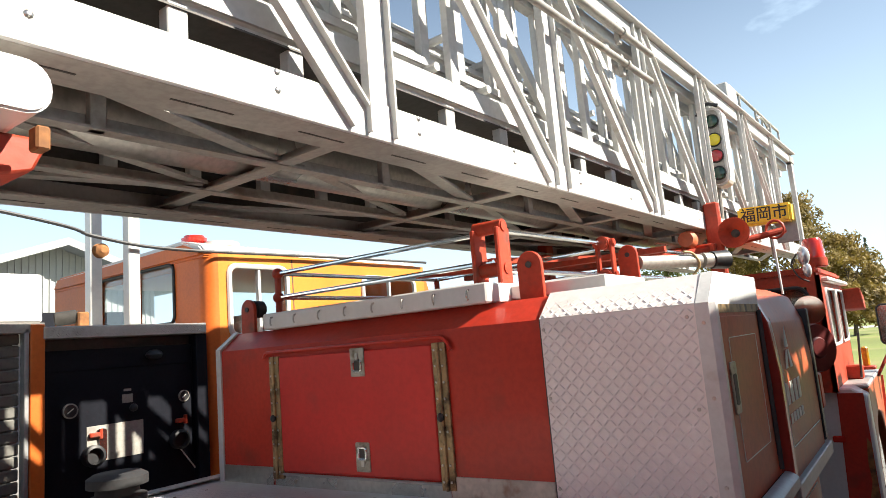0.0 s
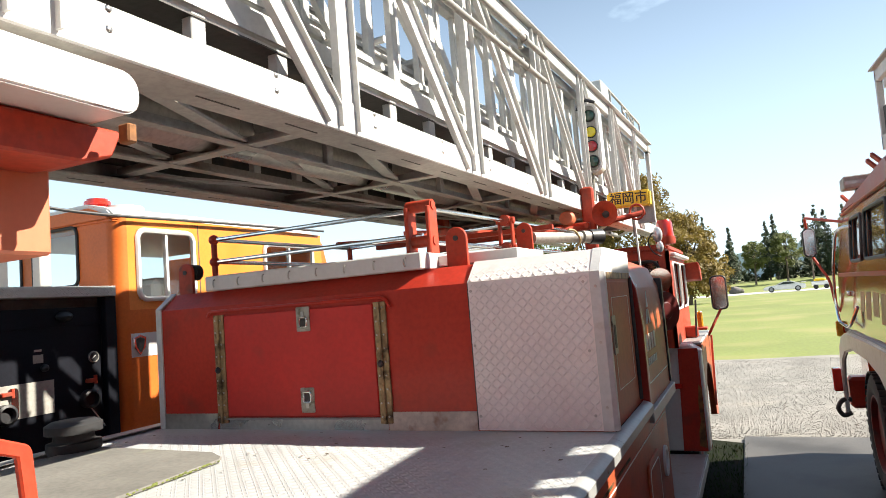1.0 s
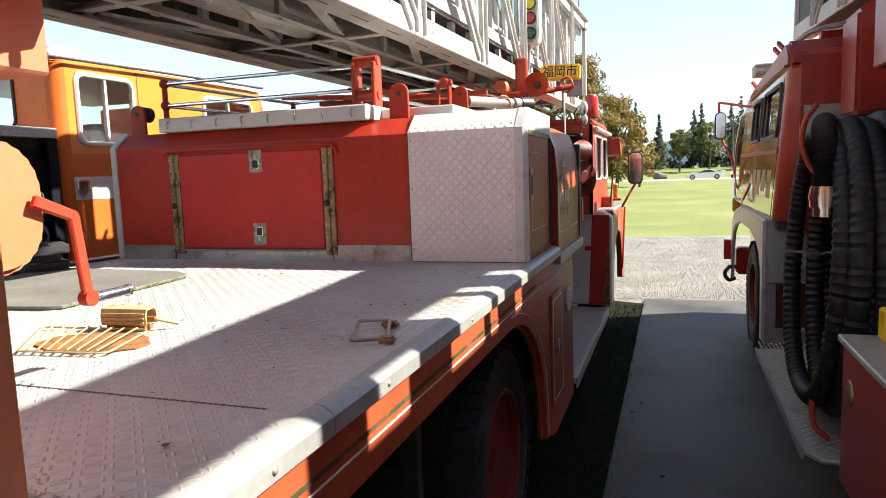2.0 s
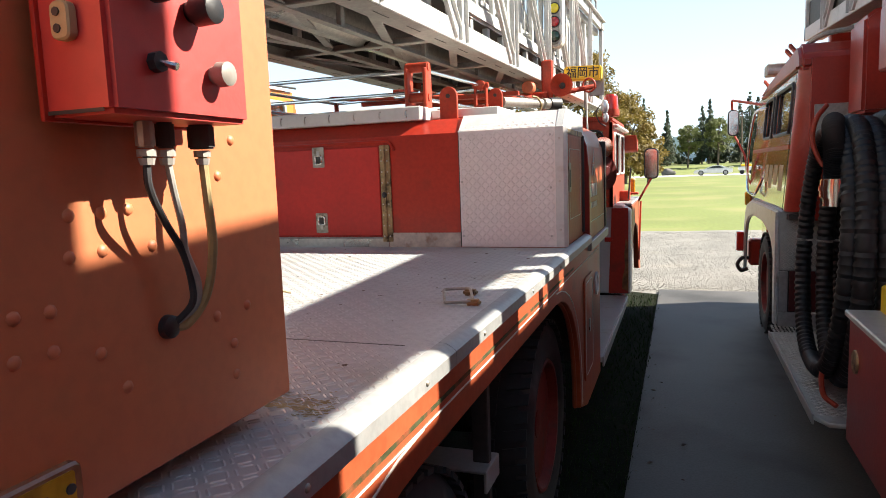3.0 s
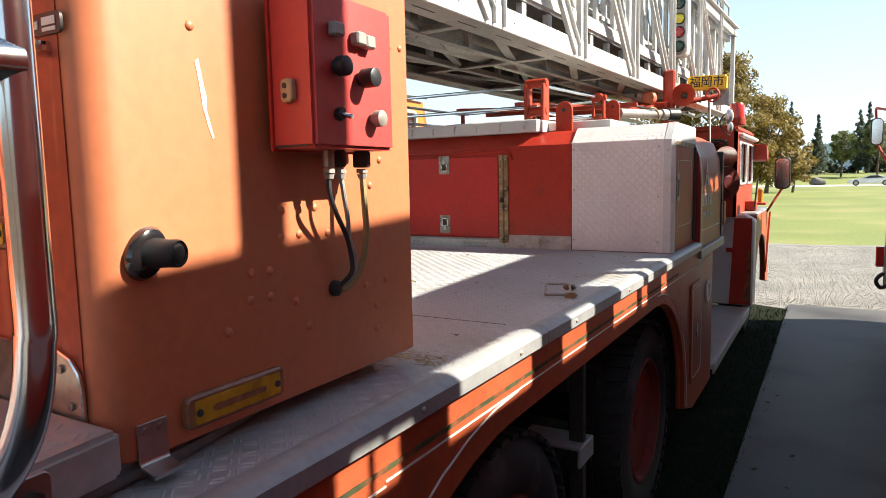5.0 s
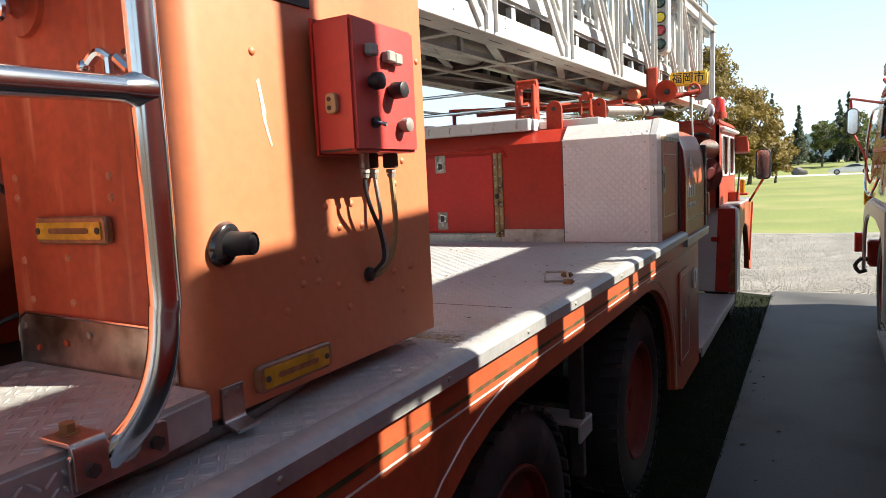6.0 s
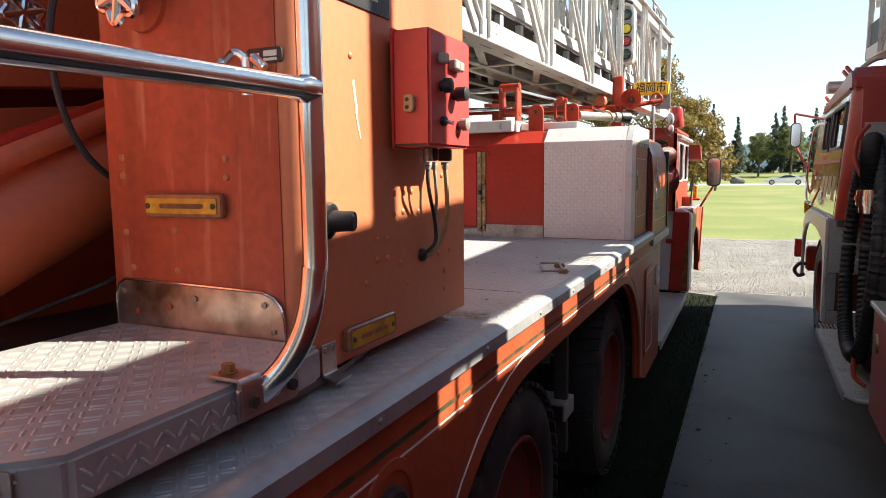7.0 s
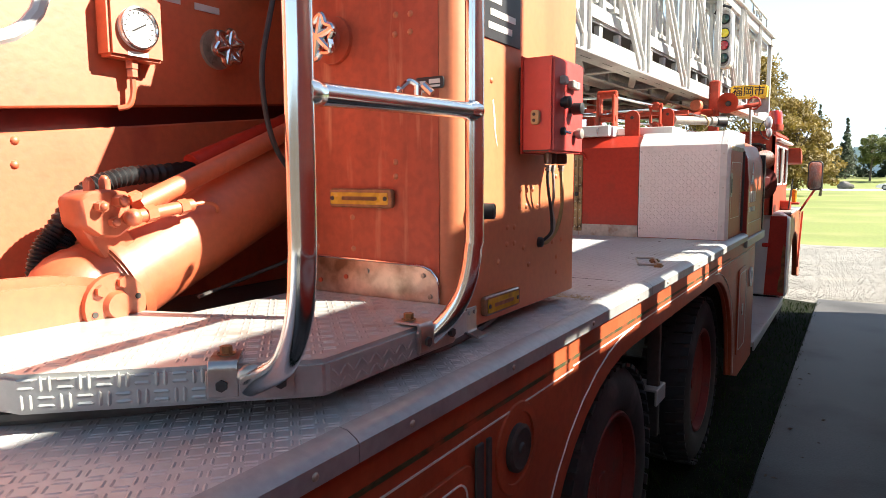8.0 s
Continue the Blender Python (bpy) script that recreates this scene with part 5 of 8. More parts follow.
def ladder_fittings():
    for z, e in ((0.955, 2.30), (0.775, 2.24)):
        p = part("pipe_rail", B(LADF).cyl((0.565, -1.2, z), (0.565, e, z), 0.018, seg=12, bev=0.004), M_UNDER, truck, "grey pipe clipped along the ladder")
        for y in (0.6, 1.86):
            part("pipe_clip", B(LADF).box(0.525, 0.552, y, y + 0.03, z - 0.06, z + 0.06, 0.003).lathe([(0, 0.026), (0.022, 0.026)], (0.565, y + 0.01, z), "y", 12), M_UNDER, p)
    part("rope_box", B(LADF).box(0.30, 0.46, 4.45, 4.75, 1.18, 1.42, 0.01), M_WHITE, truck)
    t = B(LADF).cyl((0.44, 4.6, 1.42), (0.44, 6.5, 1.40), 0.014, seg=8)
    for y in (4.9, 5.5, 5.75, 6.1, 6.5):
        t.cyl((0.44, y, 1.18), (0.44, y, 1.41), 0.011, seg=6)
    part("tip_rail", t, M_UNDER, truck, "thin grey rail over the ladder tip")
    part("rope_coil", B(LADF).tube([(0.47, 5.6 + 0.25 * math.cos(k * 0.4) * (1 if k % 2 else 0.8), 1.26 + 0.08 * math.sin(k * 0.4)) for k in range(32)], 0.012, 5), M_UNDER, truck)
    t = B(LADF)
    me = rivet_mesh("rivet", M_STEEL, 0.010, 0.004)
    for k in range(-1, 5):
        for dy in (0.05, ):
            for dz in (0.06, 0.11):
                piece("rivet", me, truck, LADF @ Matrix.Translation((0.49, k * 1.14 + 0.22 * 0.6 + dy, dz)))
                piece("rivet", me, truck, LADF @ Matrix.Translation((0.49, k * 1.14 - 0.38, dz)))
    part("tip_bracket", B(LADF).box(0.44, 0.50, 6.60, 6.80, 1.06, 1.14, 0.006).box(0.46, 0.49, 6.74, 6.78, 0.9, 1.14, 0.004), M_UNDER, truck)


ladder_fittings()


# ---- turntable with tower, platform and lifting gear ----
def rivets_on(parent, me, spots):
    for m in spots:
        piece("rivet", me, parent, m)


def tower():
    x0, x1, y0, y1, z0, z1 = -0.635, -0.13, -3.07, -2.33, 1.392, 2.40
    rc = [(x1 - 0.05 + 0.05 * math.cos(radians(-90 + 15 * k)), y0 + 0.05 + 0.05 * math.sin(radians(-90 + 15 * k))) for k in range(7)]
    tw = part("tower", B().prism([(x0, y0)] + rc + [(x1, y1), (x0, y1)], "z", z0, z1, 0.004), M_TOWER, truck, "faded orange-red steel tower with rivets")
    # Unseen column, added to cast the shadow edge on the machine wall
    part("upper_column", B().box(x0, x0 + 0.085, -2.985, -2.40, z1, 2.95, 0.006), M_TOWER, tw, "unseen narrow column above the tower, added for its shadow")
    y0 -= 0.002
    # thin skin added to give the rear face a redder tone
    part("rear_sheet", B().box(x0 + 0.004, x1 - 0.052, y0, y0 + 0.002, z0 + 0.004, z1 - 0.004), M_TOWERBACK, tw, "tower's rear face, a thin brick-red skin with pale streaks")
    me = rivet_mesh("rivet", M_TOWER, 0.0082, 0.0042)
    spots = [(-2.692, 1.727), (-2.652, 1.729), (-2.736, 1.727), (-2.740, 1.681), (-2.695, 1.683), (-2.618, 1.680), (-2.812, 1.629), (-2.770, 1.627), (-2.816, 1.584), (-2.771, 1.583),
             (-2.711, 1.565), (-2.677, 1.514), (-2.471, 1.467), (-2.434, 1.566), (-2.505, 1.564), (-2.471, 1.515), (-2.481, 1.766), (-2.446, 1.818), (-2.399, 2.055), (-2.359, 2.057), (-2.865, 1.541), (-2.906, 2.006)]
    rivets_on(tw, me, [Matrix.Translation((x1, y, z)) for y, z in spots])
    turn = Matrix.Rotation(radians(-90), 4, "Z")
    back = [(-0.306, 2.109), (-0.261, 2.110), (-0.303, 2.155), (-0.260, 2.152), (-0.309, 1.803), (-0.309, 1.767), (-0.590, 1.810), (-0.590, 1.773), (-0.450, 1.662), (-0.448, 1.580), (-0.590, 1.655), (-0.575, 1.58)]
    rivets_on(tw, me, [Matrix.Translation((x, y0, z)) @ turn for x, z in back])
    # bare scratch, number bars plate, latch tag
    part("scratch", B().prism([(-2.9005, 1.956), (-2.894, 1.961), (-2.890, 1.940), (-2.8865, 1.921), (-2.8825, 1.905), (-2.8840, 1.888), (-2.877, 1.864), (-2.872, 1.846), (-2.875, 1.843), (-2.883, 1.864), (-2.8905, 1.890), (-2.8925, 1.908), (-2.896, 1.932)], "x", x1, x1 + 0.0008), M_BARE, tw, "pale bare scratch")
    pl = part("data_plate", B().box(x1, x1 + 0.004, -2.95, -2.748, 2.105, 2.36, 0.001), M_BLACK, tw, "dark maker's plate with unreadable white bars")
    t = B()
    for k, (a, b) in enumerate(((-2.93, -2.80), (-2.92, -2.78), (-2.93, -2.86), (-2.84, -2.78), (-2.90, -2.79), (-2.93, -2.77))):
        t.box(x1 + 0.004, x1 + 0.0052, a, b, 2.130 + k * 0.033, 2.146 + k * 0.033)
    part("plate_bars", t, M_WLINE, pl)
    tg = part("tag", B().prism(rrect(-0.245, -0.165, 1.972, 2.000, 0.008, 3), "y", y0 - 0.004, y0), M_BLACK, tw, "small dark oval tag")
    part("tag_bars", B().box(-0.235, -0.215, y0 - 0.0052, y0 - 0.004, 1.981, 1.991).box(-0.205, -0.175, y0 - 0.0052, y0 - 0.004, 1.984, 1.994).box(-0.205, -0.175, y0 - 0.0052, y0 - 0.004, 1.976, 1.981), M_WLINE, tg)
    # amber reflectors
    for a in ("x", "y"):
        pts = rrect(-2.963, -2.763, 1.413, 1.463, 0.009, 2) if a == "x" else rrect(-0.516, -0.310, 1.688, 1.737, 0.009, 2)
        c0, c1 = (x1, x1 + 0.016) if a == "x" else (y0 - 0.016, y0)
        rf = part("reflector", B().prism(pts, a, c0, c1, 0.004), M_CASE, tw, "amber side reflector in a clear case")
        inner = rrect(-2.950, -2.776, 1.420, 1.456, 0.003, 2) if a == "x" else rrect(-0.508, -0.322, 1.697, 1.727, 0.004, 2)
        e0, e1 = (x1 + 0.016, x1 + 0.018) if a == "x" else (y0 - 0.018, y0 - 0.016)
        part("inset", B().prism(inner, a, e0, e1), M_AMBER, rf, "amber plastic inset")
        core = rrect(-2.918, -2.808, 1.432, 1.442, 0.005, 3) if a == "x" else rrect(-0.470, -0.355, 1.707, 1.717, 0.005, 3)
        part("core", B().prism(core, a, min(e0, e1) - (0.001 if a == "y" else -0.001), max(e0, e1) + (0.001 if a == "x" else -0.001)), M_RUST, rf)
        for s in ((-2.943, 1.437), (-2.783, 1.437)) if a == "x" else ((-0.502, 1.712), (-0.330, 1.712)):
            p = (x1 + 0.015, s[0], s[1]) if a == "x" else (s[0], y0 - 0.015, s[1])
            q = (x1 + 0.020, s[0], s[1]) if a == "x" else (s[0], y0 - 0.020, s[1])
            part("screw", B().cyl(p, q, 0.006, seg=8), M_DARKMETAL, rf)
    # black lamp on an oval base
    tilt = Matrix.Translation((x1 - 0.001, -3.004, 1.682)) @ Matrix.Rotation(radians(-28), 4, "X") @ Matrix.Diagonal((1, 0.78, 1.06, 1))
    lp = part("side_lamp", B(tilt).lathe([(0.0, 0.037), (0.006, 0.037), (0.013, 0.033), (0.017, 0.024), (0.017, 0.001)], (0, 0, 0), "x", 24), M_GLOSSBLACK, tw, "black rubber side lamp on an oval base")
    aim = Matrix.Translation((x1 + 0.006, -3.000, 1.682)) @ Matrix.Rotation(radians(16), 4, "Z")
    part("lamp_body", B(aim).lathe([(0.0, 0.024), (0.012, 0.021), (0.030, 0.0195), (0.046, 0.0195), (0.049, 0.0175), (0.046, 0.0150), (0.046, 0.001)], (0, 0, 0), "x", 24), M_HOSE, lp, "short rubber barrel")
    part("lens", B(aim).ball((0.044, 0, 0), 0.0145, 0.45, 1.0, 1.0, 16), M_DARKMETAL, lp, "dull brown lens")
    # bare plate along the foot of the rear face
    ss = [(-0.625, 1.452), (-0.18, 1.452), (-0.18, 1.500), (-0.186, 1.522), (-0.203, 1.540), (-0.230, 1.549), (-0.595, 1.556), (-0.615, 1.545), (-0.625, 1.52)]
    kp = part("kick_plate", B().prism(ss, "y", y0 - 0.005, y0, 0.001), M_WORNSTEEL, tw, "blotched bare steel plate with bolts")
    part("rim", B().tube([(u, y0 - 0.005, v) for u, v in ss], 0.003, 6, True), M_CHROME, kp)
    for x, z in ((-0.60, 1.53), (-0.47, 1.505), (-0.40, 1.525), (-0.225, 1.525), (-0.205, 1.475), (-0.56, 1.49)):
        part("bolt", B().cyl((x, y0 - 0.009, z), (x, y0 - 0.004, z), 0.0065, seg=6), M_TOWERBACK if x in (-0.47, -0.56) else M_OLDSTEEL, kp)
    # bent bracket at the corner foot
    ys = (-3.036, -2.988)
    t = B().prism([(x1, 1.446), (x1 + 0.004, 1.446), (x1 + 0.004, 1.392), (x1 + 0.007, 1.387), (x1 + 0.034, 1.379), (x1 + 0.036, 1.383), (x1 + 0.039, 1.382), (x1 + 0.036, 1.374), (x1 + 0.004, 1.382), (x1, 1.389)], "y", ys[0], ys[1], 0.0008)
    for y in (-3.024, -3.000):
        t.cyl((x1 + 0.003, y, 1.434), (x1 + 0.008, y, 1.434), 0.0065, seg=8)
    part("foot_bracket", t, M_STEEL, tw, "bent steel bracket")
    # small chrome tap
    tp = part("tap", B().cyl((-0.205, y0, 1.955), (-0.205, y0 - 0.05, 1.955), 0.011, seg=10).cyl((-0.205, y0 - 0.05, 1.975), (-0.205, y0 - 0.05, 1.91), 0.010, seg=10), M_CHROME, tw, "small chrome tap")
    part("tap_lever", B().tube(spline([(-0.205, y0 - 0.05, 1.975), (-0.222, y0 - 0.058, 1.985), (-0.25, y0 - 0.062, 1.965)], 4), 0.008, 8).ball((-0.25, y0 - 0.062, 1.965), 0.013, seg=10).cyl((-0.19, y0 - 0.05, 1.975), (-0.17, y0 - 0.045, 1.955), 0.009, seg=8), M_CHROME, tp)
    # big valve wheel on the rear face
    valve(tw, (-0.50, y0, 2.115), (0, -1, 0), "chrome valve wheel on a painted flange", M_TOWERBACK)


def valve(parent, c, out, label, flange=None):
    c, out = Vector(c), Vector(out)
    ax = "y" if abs(out.y) > 0.5 else "x"
    s = -1 if out.y < -0.5 else 1
    fl = part("valve", B().lathe([(0, 0.062), (s * 0.010, 0.060), (s * 0.012, 0.030), (s * 0.016, 0.026), (s * 0.050, 0.020), (s * 0.050, 0.001)], c, ax, 24), flange or M_OLDSTEEL, parent, label)
    w = c + out * 0.058
    u = Vector((1, 0, 0)) if ax == "y" else Vector((0, 1, 0))
    up = Vector((0, 0, 1))
    ring = lambda a, r: w + (u * math.cos(a) + up * math.sin(a)) * r
    part("hand_wheel", B().tube([ring(k * math.pi / 24 + 0.3, 0.047 + 0.007 * math.cos(k * math.pi / 4)) for k in range(48)], 0.0085, 8, True), M_CHROME, fl)
    for k in range(6):
        part("spoke", B().cyl(w, ring(math.pi / 3 * k + 0.3, 0.052), 0.011, 0.009, 10), M_CHROME, fl)


tower()


def control_box():
    x0, x1, y0, y1, z0, z1 = -0.114, -0.022, -2.765, -2.545, 1.830, 2.079
    cb = part("control_box", B().box(x0, x1, y0, y1, z0, z1, 0.006, 2), M_CONTROL, truck, "bright red control box with black knobs")
    part("lid_seam", B().box(x0 + 0.006, x1 - 0.012, y0 - 0.001, y0 - 0.0002, z0 + 0.002, z0 + 0.006), M_DARKMETAL, cb)
    for y in (y0 + 0.03, y1 - 0.03):
        part("standoff", B().box(-0.13, x0, y - 0.012, y + 0.012, z0 + 0.02, z1 - 0.02, 0.002), M_DARKMETAL, cb)
    part("flange", B().box(x0, x0 + 0.006, y0 - 0.006, y1 + 0.006, z0 - 0.004, z1 + 0.004, 0.001), M_RED, cb)
    for y, z, r, h, m in ((-2.708, 1.962, 0.017, 0.024, M_BLACK), (-2.643, 1.950, 0.017, 0.034, M_BLACK), (-2.610, 1.884, 0.015, 0.022, M_UNDER)):
        part("knob", B().lathe([(0, r * 0.7), (0.008, r * 0.7), (0.009, r), (h, r * 0.95), (h + 0.002, r * 0.7), (h + 0.002, 0.0005)], (x1, y, z), "x", 16), m, cb, "round ribbed knob")
    sw = part("toggle", B().cyl((x1, -2.706, 1.886), (x1 + 0.010, -2.706, 1.886), 0.011, seg=8), M_BLACK, cb, "toggle switch")
    part("lever", B().cyl((x1 + 0.008, -2.706, 1.886), (x1 + 0.026, -2.701, 1.880), 0.003, 0.0045, 8), M_CHROME, sw)
    for y, z in ((-2.714, 2.020), (-2.656, 2.014), (-2.630, 2.012)):
        part("pilot_lamp", B().box(x1, x1 + 0.018, y - 0.013, y + 0.013, z - 0.011, z + 0.011, 0.003), M_UNDER, cb, "small grey pilot lamp")
    ear = part("hasp", B().prism(rrect(x0 + 0.032, x0 + 0.057, 1.902, 1.940, 0.008, 3), "y", y0 - 0.012, y0, 0.002), M_OLDYELLOW, cb, "cream two-hole hasp")
    for z in (1.913, 1.929):
        part("hole", B().cyl((x0 + 0.0425, y0 - 0.0135, z), (x0 + 0.0425, y0 - 0.011, z), 0.0045, seg=8), M_DARKMETAL, ear)
    # glands and cables down to a grommet on the tower
    for k, y in enumerate((-2.672, -2.640, -2.577)):
        gd = part("gland", B().cyl((-0.075, y, z0), (-0.075, y, z0 - 0.030), 0.011 if k < 2 else 0.017, seg=10, bev=0.002), M_DARKMETAL if k else M_OLDSTEEL, cb, "cable gland")
        part("gland_nut", B().cyl((-0.075, y, z0 - 0.032), (-0.075, y, z0 - 0.040), 0.0105, seg=8).cyl((-0.075, y, z0 - 0.042), (-0.075, y, z0 - 0.050), 0.0095, 0.0075, 8), M_UNDER, gd, "pale ringed nut")
    end = (-0.125, -2.600, 1.572)
    part("cable", B().tube(spline([(-0.075, -2.672, 1.79), (-0.076, -2.671, 1.755), (-0.083, -2.645, 1.715), (-0.092, -2.608, 1.672), (-0.095, -2.592, 1.63), (-0.098, -2.592, 1.60), end], 8), 0.0046, 8), M_WEB, cb, "thin black control cable")
    part("cable", B().tube(spline([(-0.075, -2.640, 1.79), (-0.073, -2.636, 1.752), (-0.080, -2.618, 1.705), (-0.091, -2.603, 1.672), (-0.090, -2.586, 1.628), (-0.098, -2.586, 1.596), end], 8), 0.0044, 8), M_UNDER, cb, "pale grey control cable")
    part("cable", B().tube(spline([(-0.075, -2.577, 1.79), (-0.071, -2.578, 1.73), (-0.074, -2.572, 1.67), (-0.088, -2.574, 1.61), (-0.112, -2.586, 1.572), end], 8), 0.0060, 8), M_CABLE_O, cb, "ochre control cable")
    part("grommet", B().lathe([(0, 0.016), (0.010, 0.015), (0.014, 0.009), (0.014, 0.0005)], (-0.13, -2.605, 1.572), "x", 14), M_BLACK, cb)


control_box()


def platform():
    out = [(-0.62, -3.075), (-0.10, -3.075), (-0.082, -3.21), (-0.078, -3.590), (-0.10, -3.615), (-0.43, -3.915), (-0.50, -3.93), (-1.5, -3.93), (-1.5, -3.75), (-0.62, -3.45)]
    pf = part("platform", B().prism(out, "z", 1.395, 1.46, 0.008, 2), M_PLATE, truck, "worn aluminium tread-plate standing platform")
    inside = lambda a, b: (lambda x, y: x > -0.095 or y < -3.60 - (-0.10 - x) * 0.91 + 0.02 or x < -0.60)(-0.62 + a, -3.93 + b)
    lugs("tread_relief", M_PLATE, pf, (-0.62, -3.93, 1.46), (1, 0, 0), (0, 1, 0), 17, 26, 0.032, 0.026, 0.0015, inside, diag=True)
    lugs("tread_relief", M_PLATE, pf, (-0.078, -3.58, 1.402), (0, 1, 0), (0, 0, 1), 18, 2, 0.0205, 0.0235, 0.0016, offs=(0.0,), chevron=True)
    d = Vector((0.33, 0.30, 0)).normalized()
    lugs("tread_relief", M_PLATE, pf, (-0.43, -3.916, 1.402), d, (0, 0, 1), 15, 2, 0.0288, 0.027, 0.0018, diag=False)
    lugs("tread_relief", M_PLATE, pf, (-1.5, -3.931, 1.402), (1, 0, 0), (0, 0, 1), 35, 2, 0.0285, 0.027, 0.0018, diag=False)
    # dark round skirt under it
    sk = [(-1.20 + 1.075 * math.cos(radians(a)), -3.10 + 1.075 * math.sin(radians(a))) for a in range(0, 360, 8)]
    part("turntable_ring", B().prism(sk, "z", DECK + 0.002, 1.394, 0.010, 2), M_RING, truck, "dull grey turntable ring")
    # chrome guard rail: two bent posts and a cross tube
    r = 0.0195
    for name, pts in (("rail_post", [(-0.084, -3.264, 1.430), (-0.044, -3.244, 1.478), (-0.016, -3.230, 1.538), (-0.003, -3.223, 1.62), (0.0, -3.222, 1.75), (0.0, -3.222, 2.75)]), ("rail_post", [(-0.152, -3.690, 1.432), (-0.085, -3.722, 1.463), (-0.014, -3.748, 1.502), (0.028, -3.762, 1.565), (0.047, -3.769, 1.65), (0.0515, -3.771, 1.80), (0.06, -3.775, 2.75)])):
        p = part(name, B().tube(spline(pts, 7), r, 18), M_CHROME, truck, "chromed tubular guard rail post")
    part("cross_rail", B().cyl((0.0, -3.222, 1.897), (0.053, -3.771, 1.875), 0.0165, seg=16), M_CHROME, truck, "chromed cross rail")
    part("cross_rail", B().cyl((0.0, -3.222, 2.60), (0.058, -3.775, 2.60), 0.0165, seg=16), M_CHROME, truck)
    for p, out_dir in (((-0.0785, -3.262, 1.46), (1, 0)), ((-0.172, -3.681, 1.46), (0.672, -0.740))):
        ex = Vector((out_dir[0], out_dir[1], 0)).normalized()
        ey = Vector((-ex.y, ex.x, 0))
        fr = Matrix(((ex.x, ey.x, 0, p[0]), (ex.y, ey.y, 0, p[1]), (0, 0, 1, p[2]), (0, 0, 0, 1)))
        # top leg under a bolt, rounded fold over the edge, longer drop leg with a bolt at each end
        bow = [(0.001 + 0.011 * math.sin(radians(k)), -0.008 + 0.018 * math.cos(radians(k))) for k in range(0, 91, 18)]
        cl = part("clamp", B(fr).prism([(-0.058, 0.004), (-0.058, 0.010)] + bow + [(0.012, -0.050), (0.0015, -0.050), (0.0015, 0.004)], "y", -0.060, -0.012, 0.001), M_STEEL, pf, "folded bright steel rail clamp")
        part("drop_plate", B(fr).prism(rrect(-0.064, 0.078, -0.056, -0.004, 0.008, 3), "x", 0.0015, 0.009, 0.001), M_STEEL, cl)
        part("bolt", B(fr).cyl((-0.036, -0.036, 0.009), (-0.036, -0.036, 0.012), 0.015, seg=14).cyl((-0.036, -0.036, 0.012), (-0.036, -0.036, 0.024), 0.0105, seg=6), M_RUST, cl, "rusty bolt")
        for v in (-0.038, 0.056):
            part("bolt", B(fr).cyl((0.008, v, -0.030), (0.018, v, -0.030), 0.010, seg=6), M_DARKMETAL, cl)
        part("weld", B(fr).ball((0.010, 0.010, -0.018), 0.022, 0.45, 1.2, 1.0, 12), M_STEEL, cl, "rough weld at the tube end")
    pa, pb = Vector((0.0, -3.222, 1.897)), Vector((0.053, -3.771, 1.875))
    for p, q in ((pa, pb), (pb, pa)):
        u = (q - p).normalized()
        part("weld_collar", B().lathe([(0.0, 0.0225), (0.020, 0.0215), (0.028, 0.0190), (0.040, 0.0166)], (0, 0, 0), "x", 20), M_CHROME, truck).matrix_basis = Matrix.Translation(p) @ u.to_track_quat("X", "Z").to_matrix().to_4x4()


platform()


